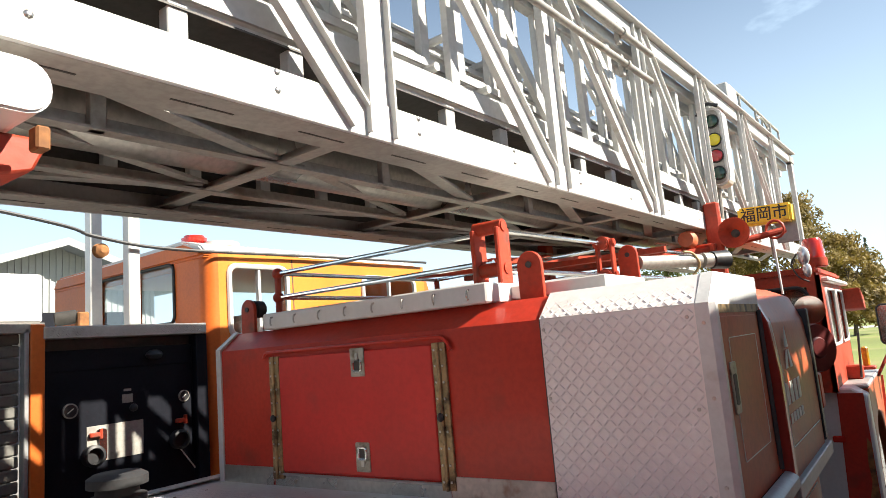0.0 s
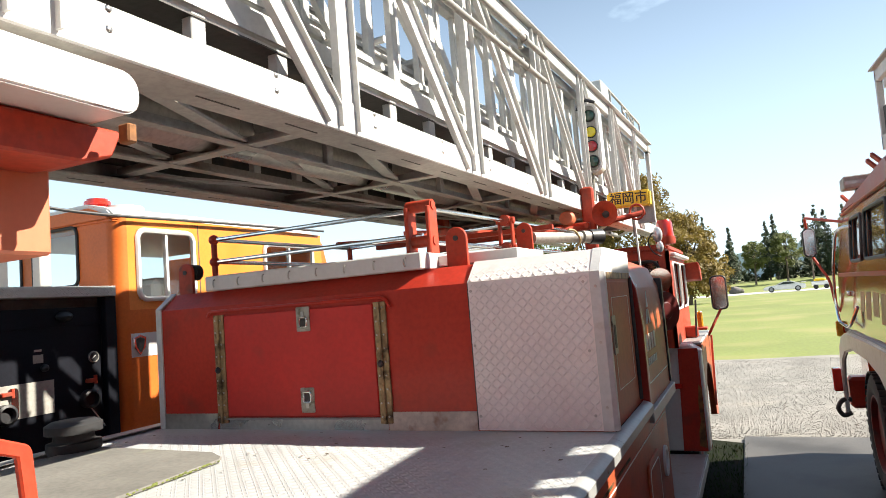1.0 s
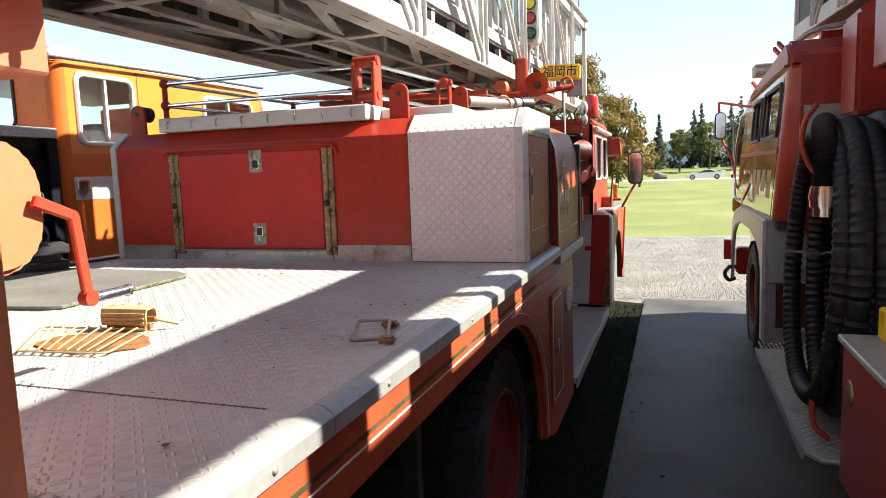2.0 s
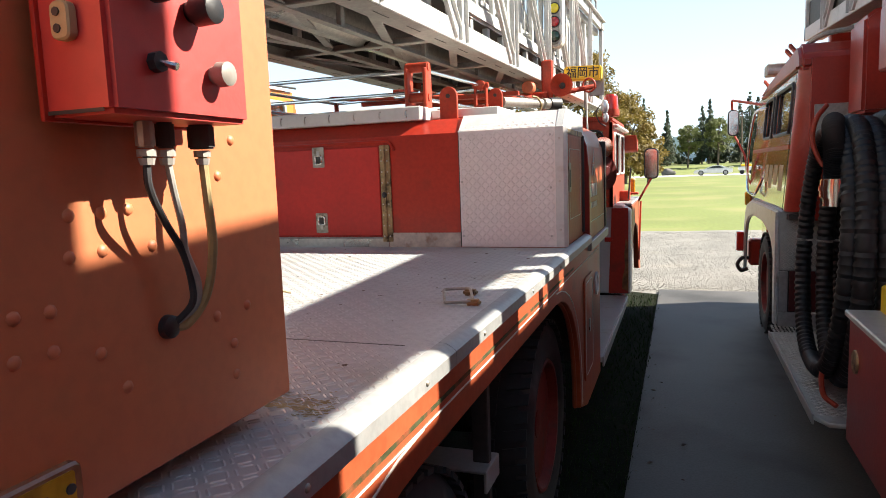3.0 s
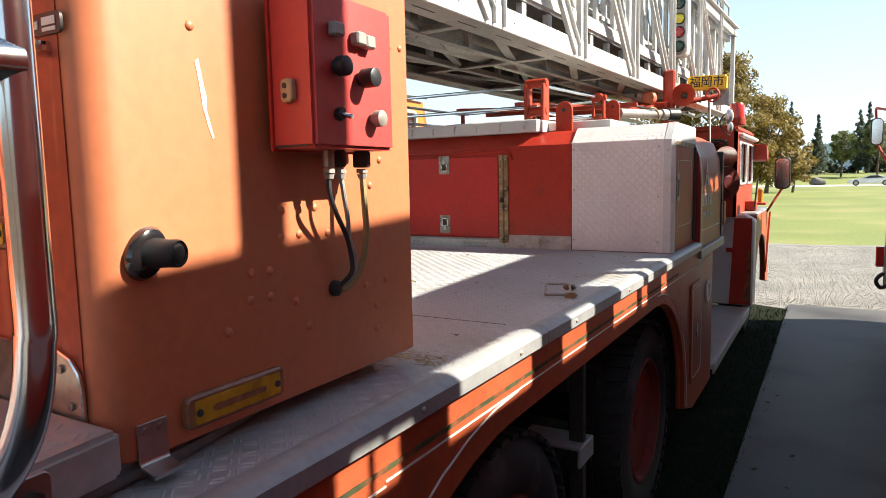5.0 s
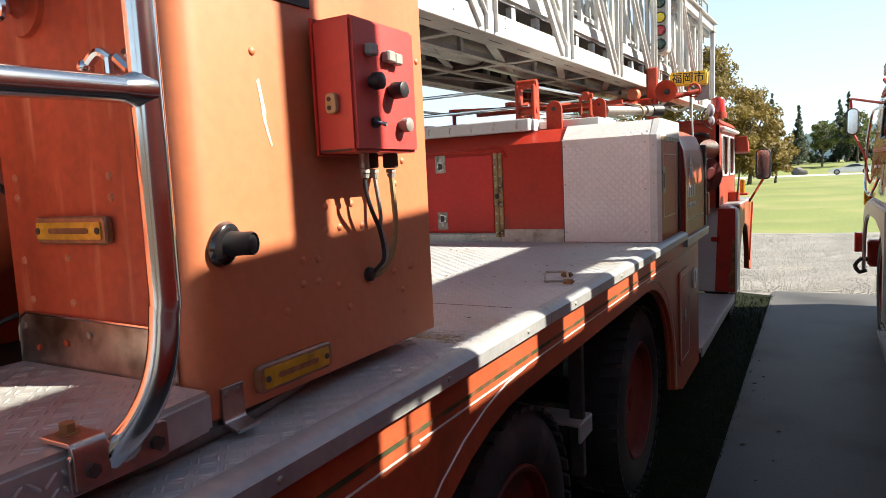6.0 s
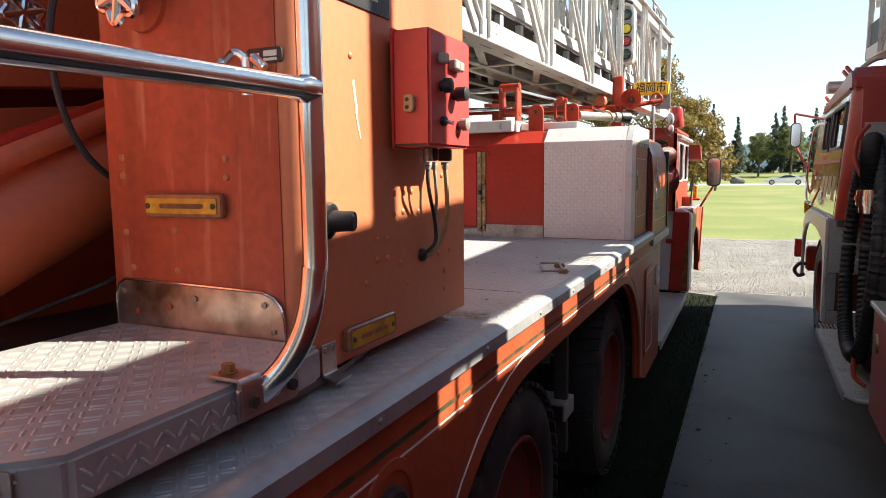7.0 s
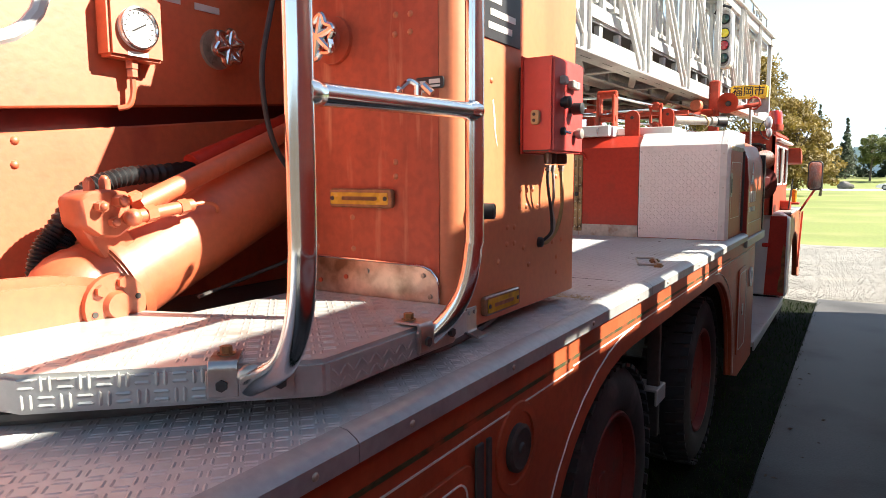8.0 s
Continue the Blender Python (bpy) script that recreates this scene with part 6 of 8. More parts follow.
def lifting_gear():
    xw = -1.06
    part("machine_wall", B().prism([(-4.6, 1.842), (-2.3, 2.055), (-2.3, 2.95), (-4.6, 2.95)], "x", xw - 0.04, xw, 0.005), M_MECH, truck, "orange-red machine wall")
    low = part("machine_wall", B().prism([(-4.6, 1.40), (-2.3, 1.40), (-2.3, 2.02), (-4.6, 1.768)], "x", xw - 0.07, xw - 0.03, 0.005), M_MECH, truck)
    # Recess below the upper wall, its shadow put into a maroon strip
    part("wall_flange", B().prism([(-4.6, 1.74), (-2.3, 1.98), (-2.3, 2.08), (-4.6, 1.87)], "x", xw - 0.10, xw - 0.072, 0.003), M_MAROON, truck)
    me = rivet_mesh("rivet", M_MECH, 0.011, 0.008)
    rivets_on(low, me, [Matrix.Translation((xw - 0.03, y, z)) for y, z in ((-3.578, 1.86), (-3.582, 1.801), (-3.85, 1.83), (-3.85, 1.77))])
    part("back_plate", B().box(-1.6, -0.636, -2.36, -2.33, 1.40, 2.46, 0.004), M_RED, truck)
    # pressure gauge
    g = part("gauge_box", B().box(xw, xw + 0.062, -3.375, -3.215, 2.085, 2.255, 0.008, 2), M_MECH, truck, "orange box with a round pressure gauge")
    dial = part("gauge", B().lathe([(0, 0.056), (0.012, 0.056), (0.014, 0.050), (0.010, 0.048), (0.010, 0.0005)], (xw + 0.062, -3.295, 2.165), "x", 32), M_CREAM, g, "white round gauge dial")
    part("bezel", B().tube([(xw + 0.075, -3.295 + 0.053 * math.cos(k * 0.2094), 2.165 + 0.053 * math.sin(k * 0.2094)) for k in range(30)], 0.0045, 6, True), M_CHROME, dial)
    part("needle", B().bar((xw + 0.0735, -3.315, 2.155), (xw + 0.0735, -3.275, 2.178), R(0.004, 0.001)), M_INK, dial)
    t = B()
    for k in range(13):
        a = radians(-40 + k * 21.7)
        t.bar((xw + 0.0732, -3.295 + 0.036 * math.cos(a), 2.165 + 0.036 * math.sin(a)), (xw + 0.0732, -3.295 + 0.043 * math.cos(a), 2.165 + 0.043 * math.sin(a)), R(0.002, 0.0006))
    part("dial_ticks", t, M_INK, dial)
    part("label_bar", B().box(xw + 0.0622, xw + 0.0634, -3.325, -3.265, 2.092, 2.104), M_WLINE, g)
    nut = part("gauge_pipe", B().tube(spline([(xw + 0.03, -3.295, 2.05), (xw + 0.03, -3.295, 2.0), (xw + 0.025, -3.305, 1.965), (xw + 0.012, -3.33, 1.955)], 6), 0.008, 8), M_MECH, g)
    part("nut", B().cyl((xw + 0.03, -3.295, 2.085), (xw + 0.03, -3.295, 2.062), 0.017, seg=6).cyl((xw + 0.03, -3.295, 2.060), (xw + 0.03, -3.295, 2.040), 0.015, seg=6), M_MECH, nut)
    valve(truck, (xw, -2.985, 2.165), (1, 0, 0), "chrome star valve wheel on a steel flange")
    part("label_plate", B().box(xw, xw + 0.003, -3.06, -2.97, 2.272, 2.292), M_CREAM, truck)
    part("label_plate", B().box(xw, xw + 0.003, -3.20, -3.11, 2.275, 2.30), M_CREAM, truck)
    # lifting cylinder from the pivot rising under the tower
    a, b = Vector((-0.86, -3.62, 1.46)), Vector((-0.86, -2.55, 1.93))
    d = (b - a).normalized()
    cy = part("lift_cylinder", B().cyl(a + d * 0.05, b, 0.118, seg=32, bev=0.008).cyl(a + d * 0.125, a + d * 0.165, 0.130, seg=32, bev=0.006), M_MECH, truck, "large orange-red hydraulic cylinder")
    part("barrel_end", B().ball(a + d * 0.06, 0.125, 0.95, 1, 1, 20), M_MECH, cy)
    part("pivot_arm", B().prism([(-4.3, 1.40), (-3.70, 1.40), (-3.52, 1.425), (-3.50, 1.49), (-3.54, 1.535), (-3.66, 1.562), (-3.80, 1.568), (-4.3, 1.60)], "x", -0.80, -0.735, 0.02, 2), M_MECH, cy)
    disc = part("pivot_cap", B().lathe([(0, 0.073), (0.014, 0.072), (0.016, 0.034), (0.03, 0.028), (0.032, 0.0005)], (-0.735, -3.565, 1.485), "x", 28), M_MECH, cy, "round pivot cap with bolts")
    for k in range(6):
        a2 = radians(15 + k * 60)
        p = (-0.721, -3.565 + 0.053 * math.cos(a2), 1.485 + 0.053 * math.sin(a2))
        part("bolt", B().cyl(p, (p[0] + 0.013, p[1], p[2]), 0.013, seg=6) if k % 3 else B().cyl(p, (p[0] + 0.004, p[1], p[2]), 0.007, seg=8), M_MECH if k % 3 else M_DARKMETAL, disc)
    # second slimmer rod above, the valve block and its fittings
    part("pilot_pipe", B().cyl((-0.80, -3.45, 1.70), (-0.80, -2.75, 1.985), 0.026, seg=16), M_MECH, cy, "orange pipe along the cylinder")
    part("pilot_pipe", B().cyl((-0.92, -3.20, 1.80), (-0.92, -2.75, 1.97), 0.034, seg=16), M_RED, cy)
    bl = part("valve_block", B().prism([(-3.615, 1.722), (-3.59, 1.738), (-3.545, 1.742), (-3.50, 1.735), (-3.495, 1.655), (-3.53, 1.632), (-3.575, 1.636), (-3.608, 1.662)], "x", -0.85, -0.752, 0.006), M_MECH, cy, "orange hydraulic valve block")
    for p, q, rr in (((-0.752, -3.575, 1.705), (-0.730, -3.575, 1.705), 0.013), ((-0.752, -3.532, 1.715), (-0.722, -3.532, 1.715), 0.015), ((-0.752, -3.545, 1.668), (-0.735, -3.545, 1.668), 0.012),
                     ((-0.79, -3.572, 1.735), (-0.79, -3.573, 1.760), 0.014), ((-0.79, -3.535, 1.738), (-0.79, -3.536, 1.764), 0.014), ((-0.765, -3.495, 1.718), (-0.765, -3.470, 1.726), 0.014)):
        part("plug", B().cyl(p, q, rr, seg=6).ball(q, rr * 0.72, 1, 1, 1, 10), M_MECH, bl)
    ft = part("hose_fitting", B().cyl((-0.735, -3.50, 1.678), (-0.735, -3.345, 1.700), 0.0155, seg=12).cyl((-0.735, -3.475, 1.682), (-0.735, -3.450, 1.686), 0.020, seg=6).cyl((-0.735, -3.385, 1.694), (-0.735, -3.362, 1.698), 0.019, seg=6).ball((-0.735, -3.505, 1.677), 0.021, seg=12)
              .cyl((-0.75, -3.505, 1.677), (-0.735, -3.505, 1.677), 0.018, seg=12), M_MECH, bl)
    part("thin_pipe", B().tube(spline([(-0.735, -3.345, 1.700), (-0.735, -3.30, 1.704), (-0.740, -3.268, 1.693), (-0.76, -3.25, 1.675)], 5), 0.0055, 8), M_MECH, ft)
    part("block_foot", B().prism([(-3.60, 1.66), (-3.50, 1.66), (-3.46, 1.60), (-3.55, 1.575)], "x", -0.84, -0.78, 0.005), M_MECH, bl)
    for off, rr in ((0.0, 0.021), (0.040, 0.021)):
        pts = spline([(-0.92, -3.10, 1.80), (-0.92, -3.30, 1.78), (-0.92, -3.43, 1.765), (-0.92, -3.500 - off * 0.3, 1.715 + off * 0.4), (-0.92, -3.545 - off, 1.645), (-0.92, -3.580 - off, 1.595), (-0.92, -3.592 - off, 1.53), (-0.92, -3.58 - off, 1.43)], 14)
        hs = B().tube(pts, rr, 10)
        for i, v in enumerate(hs.bm.verts):
            if i // 10 < len(pts) and (i // 10) % 2 == 0:
                v.co += (v.co - pts[i // 10]).normalized() * 0.0045
        part("ribbed_hose", hs, M_HOSE, cy, "black ribbed hydraulic hose")
    part("hanging_cable", B().tube(spline([(-0.70, -3.02, 2.45), (-0.70, -3.10, 2.20), (-0.70, -3.135, 2.03), (-0.71, -3.09, 1.86), (-0.72, -2.98, 1.76), (-0.75, -2.80, 1.72)], 8), 0.0075, 8), M_WEB, truck, "loose black cable")
    part("wire", B().tube(spline([(-0.72, -3.35, 1.47), (-0.74, -3.15, 1.50), (-0.70, -3.00, 1.55), (-0.80, -2.80, 1.62)], 6), 0.005, 6), M_DARKMETAL, truck)
    part("round_grab", B().tube([(-0.60, -3.865 + 0.125 * math.cos(k * 0.2618), 2.125 + 0.125 * math.sin(k * 0.2618)) for k in range(24)], 0.013, 8, True), M_CREAM, truck, "white round grab wheel")
    # sides away from the view: cover added to block sky light, opposite tower, floor of the machine bay
    part("turntable_cover", B().box(-1.85, -0.76, -4.6, -2.3, 2.64, 2.68, 0.006), M_DARKRED, truck)
    part("bay_floor", B().box(-1.9, -0.62, -3.85, -2.3, 1.395, 1.402), M_DARKMETAL, truck)
    part("tower", B().box(-2.25, -1.75, -3.07, -2.33, 1.396, 2.46, 0.02), M_TOWER, truck)


lifting_gear()


def ladder_base():
    """White pod and red bracket at the ladder's heel, and the hand crank."""
    pd = part("heel_pod", B().prism(rrect(-2.9, -1.435, 2.355, 2.455, 0.045, 6), "x", -0.98, -0.745, 0.02, 3), M_CREAM, truck, "white rounded pod at the ladder heel")
    part("heel_bracket", B().prism([(-2.6, 2.25), (-1.50, 2.262), (-1.42, 2.285), (-1.395, 2.34), (-1.395, 2.352), (-2.6, 2.352)], "x", -1.22, -0.86, 0.006), M_RAILRED, pd, "red bracket under the pod")
    part("heel_column", B().box(-1.25, -1.04, -2.2, -1.45, 2.07, 2.34, 0.008), M_TOWER, pd, "faded red column")
    part("heel_clip", B().box(-0.80, -0.765, -1.455, -1.43, 2.30, 2.345, 0.004), M_RUST, pd)
    part("crank_box", B().prism(rrect(-2.30, -1.875, 1.60, 1.86, 0.10, 6), "x", -0.80, -0.60, 0.012, 2), M_TOWER, truck, "faded rounded crank housing")
    cr = part("crank", B().prism([(-1.912, 1.751), (-1.823, 1.714), (-1.817, 1.705), (-1.799, 1.531), (-1.823, 1.528), (-1.841, 1.697), (-1.922, 1.728)], "x", -0.592, -0.578, 0.003).cyl((-0.597, -1.811, 1.53), (-0.573, -1.811, 1.53), 0.017, seg=14), M_RAILRED, truck, "orange crank arm")
    part("crank_grip", B().cyl((-0.585, -1.80, 1.528), (-0.578, -1.712, 1.530), 0.012, seg=12, bev=0.002).cyl((-0.578, -1.716, 1.530), (-0.577, -1.708, 1.530), 0.0145, seg=12), M_CHROME, cr, "steel grip")


ladder_base()


# ---- cab of the ladder truck ----
def truck_cab():
    x1 = -0.13
    fd_prof = [(-0.80, 0.45), (-0.80, 1.30), (-0.74, 1.36), (-0.06, 1.36), (0.03, 1.30), (0.03, 0.45)]
    fd = part("fender", B().prism(fd_prof, "y", 3.60, 3.86, 0.01), M_CREAM, truck, "white and red striped front fender")
    # side of the fender with its arch
    arch = [(4.45 + 0.60 * math.cos(radians(a)), 0.50 + 0.60 * math.sin(radians(a))) for a in range(180, -1, -12)]
    pr = [(3.86, 0.45)] + arch + [(5.35, 0.45), (5.35, 1.10), (5.22, 1.33), (3.86, 1.33)]
    part("fender_side", B().prism(pr, "x", -0.03, 0.03, 0.006), M_SIDE, fd)
    part("fender_top", B().box(-0.8, 0.032, 3.86, 5.3, 1.33, 1.36, 0.01), M_ALU, fd, "dull metal fender top")
    part("red_stripe", B().prism([(-0.185, 0.455), (0.012, 0.455), (0.012, 1.325), (-0.150, 1.325)], "y", 3.594, 3.60), M_RED, fd)
    part("rust_patch", B().prism([(-0.05, 0.50), (0.008, 0.48), (0.010, 0.98), (-0.012, 1.02), (-0.028, 0.86), (-0.022, 0.72), (-0.045, 0.62)], "y", 3.591, 3.594), M_RUST, fd)
    part("marker", B().box(-0.22, -0.14, 3.57, 3.60, 0.985, 1.03, 0.008), M_BEACON, fd, "small red marker lamp")
    part("fender_edge", B().prism([(4.9, 0.62), (5.38, 1.30), (5.34, 1.30), (4.95, 0.70)], "x", 0.03, 0.05), M_RAILRED, fd)
    # cab shell
    cab = part("cab_shell", B().sheet("y", 3.50, -2.27, x1, 1.34, 2.18, 0.05, ((-0.62, -0.22, 1.66, 2.10), (-1.9, -0.9, 1.7, 2.08)))
               .box(-2.27, x1, 3.50, 5.0, 2.18, 2.24, 0.02, 2), M_RAILRED, truck, "red cab shell with a rear window")
    part("window_seal", B().tube([(u, 3.497, v) for u, v in rrect(-0.62, -0.22, 1.66, 2.10, 0.08)], 0.014, 8, True), M_BLACK, cab)
    gl = part("window_pane", B().box(-0.62, -0.22, 3.52, 3.526, 1.66, 2.10), M_GLASS, cab)
    gl.visible_shadow = False
    # side: pillars, door with windows, drip rail
    t = B().sheet("x", x1 - 0.03, 3.50, 5.0, 1.34, 2.18, 0.03, ((3.68, 4.25, 1.66, 2.08), (4.36, 4.86, 1.66, 2.08)))
    door = part("cab_door", t, M_RAILRED, cab, "red cab door with white trim")
    for a, b in ((3.68, 4.25), (4.36, 4.86)):
        part("window_trim", B().tube([(x1 + 0.004, u, v) for u, v in rrect(a, b, 1.66, 2.08, 0.05)], 0.012, 6, True), M_CREAM, door)
        gl = part("window_pane", B().box(x1 - 0.02, x1 - 0.014, a, b, 1.66, 2.08), M_GLASS, door)
        gl.visible_shadow = False
    part("drip_rail", B().box(x1 - 0.01, x1 + 0.05, 3.6, 5.05, 2.13, 2.165, 0.01), M_CREAM, cab)
    part("visor", B().prism([(4.85, 2.10), (5.15, 2.02), (5.17, 1.90), (5.0, 1.92)], "x", -0.35, 0.02, 0.01), M_RAILRED, cab, "red sun visor")
    part("windscreen", B().box(-2.1, -0.3, 4.98, 5.0, 1.66, 2.15), M_CARGLASS, cab)
    part("far_side", B().box(-2.27, -2.24, 3.50, 5.0, 1.34, 2.18), M_RAILRED, cab)
    part("front_panel", B().box(-2.27, x1, 4.97, 5.0, 0.5, 1.66), M_RAILRED, cab)
    part("seat", B().box(-1.9, -0.4, 3.7, 4.2, 1.4, 1.75, 0.05).box(-1.9, -0.4, 3.6, 3.72, 1.7, 2.05, 0.04), M_BLACK, cab)
    part("amber_lamp", B().box(-0.03, 0.02, 4.55, 4.62, 1.44, 1.60, 0.012), M_AMBER, cab, "amber turn lamp")
    part("lamp_stand", B().box(-0.16, -0.02, 4.3, 4.42, 1.36, 1.47, 0.01).box(-0.10, 0.06, 4.44, 4.60, 1.42, 1.445, 0.006), M_RAILRED, cab)
    # round dark red disc behind the cab
    turn = Matrix.Translation((-0.13, 2.90, 1.685)) @ Matrix.Rotation(radians(56), 4, "Z")
    # the reel's shade is in its maroon, since sun reaches it here
    part("hose_reel", B(turn).lathe([(0, 0.150), (0.02, 0.155), (0.06, 0.155), (0.06, 0.001)], (0, 0, 0), "y", 36).lathe([(-0.012, 0.001), (-0.010, 0.06), (0.0, 0.07)], (0, 0, 0), "y", 24), M_MAROON, truck, "round red reel disc, darkened to hold its shade")
    part("reel_stand", B().box(-0.30, -0.16, 2.93, 3.05, 1.30, 1.52, 0.01).box(-0.25, -0.21, 2.93, 2.97, 1.5, 1.7), M_RAILRED, truck)
    part("hand_rail", B().tube(bend([(-0.03, 4.22, 1.38), (-0.02, 4.26, 1.55), (-0.01, 4.30, 1.72)], 0.1), 0.009, 8), M_BLACK, truck)
    # beacon and clear spot lamps
    bc = part("beacon_base", B().cyl((-0.155, 3.62, 2.24), (-0.155, 3.62, 2.31), 0.085, seg=20, bev=0.006), M_RAILRED, truck, "red rotating beacon")
    part("beacon_dome", B().lathe([(0, 0.075), (0.12, 0.068), (0.145, 0.055), (0.15, 0.001)], (-0.155, 3.62, 2.31), "z", 24), M_BEACON, bc)
    for x, z, r in ((-0.165, 2.30, 0.044), (-0.155, 2.20, 0.032)):
        part("spot_lamp", B().ball((x, 3.15, z), r, 0.9, 0.8, 1.0 if r > 0.05 else 1.5, 16), M_GLASSLAMP, truck, "clear glass spot lamp")
    part("lamp_wire", B().tube(spline([(-0.20, 3.12, 2.32), (-0.24, 3.12, 2.25), (-0.21, 3.12, 2.16), (-0.15, 3.13, 2.12)], 5), 0.006, 6), M_DARKMETAL, truck)
    part("round_mirror", B().lathe([(0, 0.10), (0.02, 0.09), (0.03, 0.001)], (-0.20, 3.3, 1.93), "y", 24), M_MIRROR, truck, "round convex mirror")
    # door mirror on its arm
    mr = part("door_mirror", B().prism(rrect(0.085, 0.255, 1.575, 1.945, 0.05), "y", 5.20, 5.25, 0.008), M_BLACK, truck, "tall framed door mirror")
    part("mirror_glass", B().prism(rrect(0.10, 0.24, 1.59, 1.93, 0.045), "y", 5.192, 5.199), M_MIRROR, mr)
    part("mirror_arm", B().cyl((0.03, 5.05, 1.32), (0.18, 5.23, 1.60), 0.014, seg=8), M_RAILRED, mr)


truck_cab()


# ---- the red engine across the path ----
def red_engine():
    en = thing("fire_engine", (2.5, 1.5, 0.0), "red fire engine with black hoses and a lattice ladder", "fire truck")
    x0, x1 = 1.25, 3.75
    yr = 2.24                                        # cab rear wall

    def lean(b):
        for v in b.bm.verts:
            v.co.x += max(0.0, v.co.z - 1.36) * 0.075
        return b
    # cab: side wall with windows, rounded rear corner, rear wall, roof
    panes = ((2.50, 3.40, 1.96, 2.33), (3.56, 4.15, 1.96, 2.32))
    side = lean(B().sheet("x", x0, yr + 0.14, 5.0, 1.36, 2.40, 0.04, panes))
    cab = part("cab_side", side, M_GLOSS, en, "glossy red cab side with windows")
    rc = [(x0 + 0.14 - 0.14 * math.cos(radians(a)), yr + 0.14 - 0.14 * math.sin(radians(a))) for a in range(0, 91, 15)]
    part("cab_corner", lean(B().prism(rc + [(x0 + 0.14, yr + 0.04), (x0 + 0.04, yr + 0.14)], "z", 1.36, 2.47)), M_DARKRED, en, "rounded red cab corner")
    part("cab_nose", lean(B().prism([(5.0, 1.28), (5.18, 1.30), (5.16, 1.90), (4.62, 2.40), (4.5, 2.40), (5.0, 1.9)], "x", x0, x1, 0.01)), M_GLOSS, en)
    # Rear wall's shade is put into a darker red than the side
    part("cab_rear", B().sheet("y", yr, x0 + 0.14, x1, 1.30, 2.47, -0.04), M_DARKRED, en, "cab rear wall, shade put into its dark red")
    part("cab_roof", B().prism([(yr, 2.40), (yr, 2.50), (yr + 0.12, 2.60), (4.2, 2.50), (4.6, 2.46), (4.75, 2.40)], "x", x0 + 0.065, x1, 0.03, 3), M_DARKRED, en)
    part("drip_rail", B().tube([(x0 + 0.068, 2.36, 2.425), (x0 + 0.064, 3.5, 2.415), (x0 + 0.07, 4.6, 2.40)], 0.012, 8), M_SIDE, en)
    part("far_side", B().box(x1 - 0.04, x1, yr, 5.0, 1.28, 1.95), M_SIDE, en)
    part("cab_floor", B().box(x0 + 0.02, x1, yr, 5.15, 1.30, 1.34), M_DARKMETAL, en)
    for a, b, c, d in panes:
        part("window_seal", lean(B().tube([(x0 - 0.003, u, v) for u, v in rrect(a, b, c, d, 0.06)], 0.014, 8, True)), M_BLACK, cab)
        gl = part("window_pane", lean(B().box(x0 + 0.015, x0 + 0.021, a, b, c, d)), M_GLASS, cab)
        gl.visible_shadow = False
    # Hidden nose block, added to stretch the engine's shadow along the path
    part("front_panel", B().prism([(5.16, 0.55), (5.70, 0.55), (5.72, 1.55), (5.55, 2.30), (5.16, 2.36)], "x", 1.45, x1 - 0.2, 0.04, 3), M_GLOSS, en)
    part("windscreen", B().box(x0 + 0.3, x1 - 0.3, 4.86, 4.866, 1.7, 2.34), M_GLASS, en).visible_shadow = False
    part("waist_moulding", lean(B().box(x0 - 0.012, x0, yr + 0.16, 5.0, 1.83, 1.865, 0.004)), M_SIDE, cab)
    part("door_seam", lean(B().box(x0 - 0.002, x0, 2.44, 2.45, 1.36, 2.38)), M_DARKMETAL, cab)
    part("door_lever", lean(B().box(x0 - 0.025, x0, 4.30, 4.44, 1.66, 1.70, 0.005)), M_CHROME, cab)
    part("grab_rail", B().tube(bend([(x0 + 0.05, 4.05, 2.26), (x0 - 0.03, 4.28, 2.26), (x0 - 0.05, 4.62, 1.95), (x0 - 0.06, 4.70, 1.62), (x0 - 0.06, 4.60, 1.42), (x0 - 0.05, 4.0, 1.40), (x0, 3.8, 1.58)], 0.12), 0.013, 8), M_CHROME, cab, "bent chrome grab rail")
    for a, b, c in ((2.62, 2.84, 1.50), (2.94, 3.16, 1.54), (3.26, 3.48, 1.50), (3.56, 3.74, 1.55)):
        part("letter_bar", lean(B().box(x0 - 0.0015, x0, a, b, c, 1.71)), M_OLDYELLOW, cab, "faded cream letter bar")
    # silver fender round a long opening, wheel
    op = [(2.47, 0.46), (2.50, 0.97), (2.60, 1.08), (2.80, 1.15), (3.29, 1.205), (4.1, 1.20), (4.55, 1.14), (4.80, 1.04), (4.95, 0.85), (5.0, 0.48)]
    pr = [(2.36, 0.46)] + op + [(5.05, 0.48), (5.05, 0.95), (4.93, 1.17), (4.70, 1.29), (4.30, 1.345), (3.2, 1.365), (2.36, 1.365)]
    part("fender_side", B().prism(pr, "x", 1.195, 1.23, 0.014, 3), M_TRIM, en, "scuffed silver front fender")
    part("fender_top", B().box(1.215, 1.8, 2.37, 4.35, 1.335, 1.362, 0.01, 2), M_ALU, en)
    fr = part("fender_rear", B().box(1.225, 1.80, 2.362, 2.385, 0.90, 1.36, 0.006), M_PLATE, en, "tread-plate fender back")
    lugs("tread_relief", M_PLATE, fr, (1.24, 2.362, 0.91), (1, 0, 0), (0, 0, 1), 16, 15, 0.03, 0.030, 0.003)
    part("rear_flap", B().box(1.30, 1.8, 2.37, 2.38, 0.58, 0.895, 0.003), M_MAROON, fr, "dark red flap")
    part("toe_board", B().box(1.225, 1.8, 2.362, 2.385, 0.46, 0.57, 0.004), M_ALU, fr)
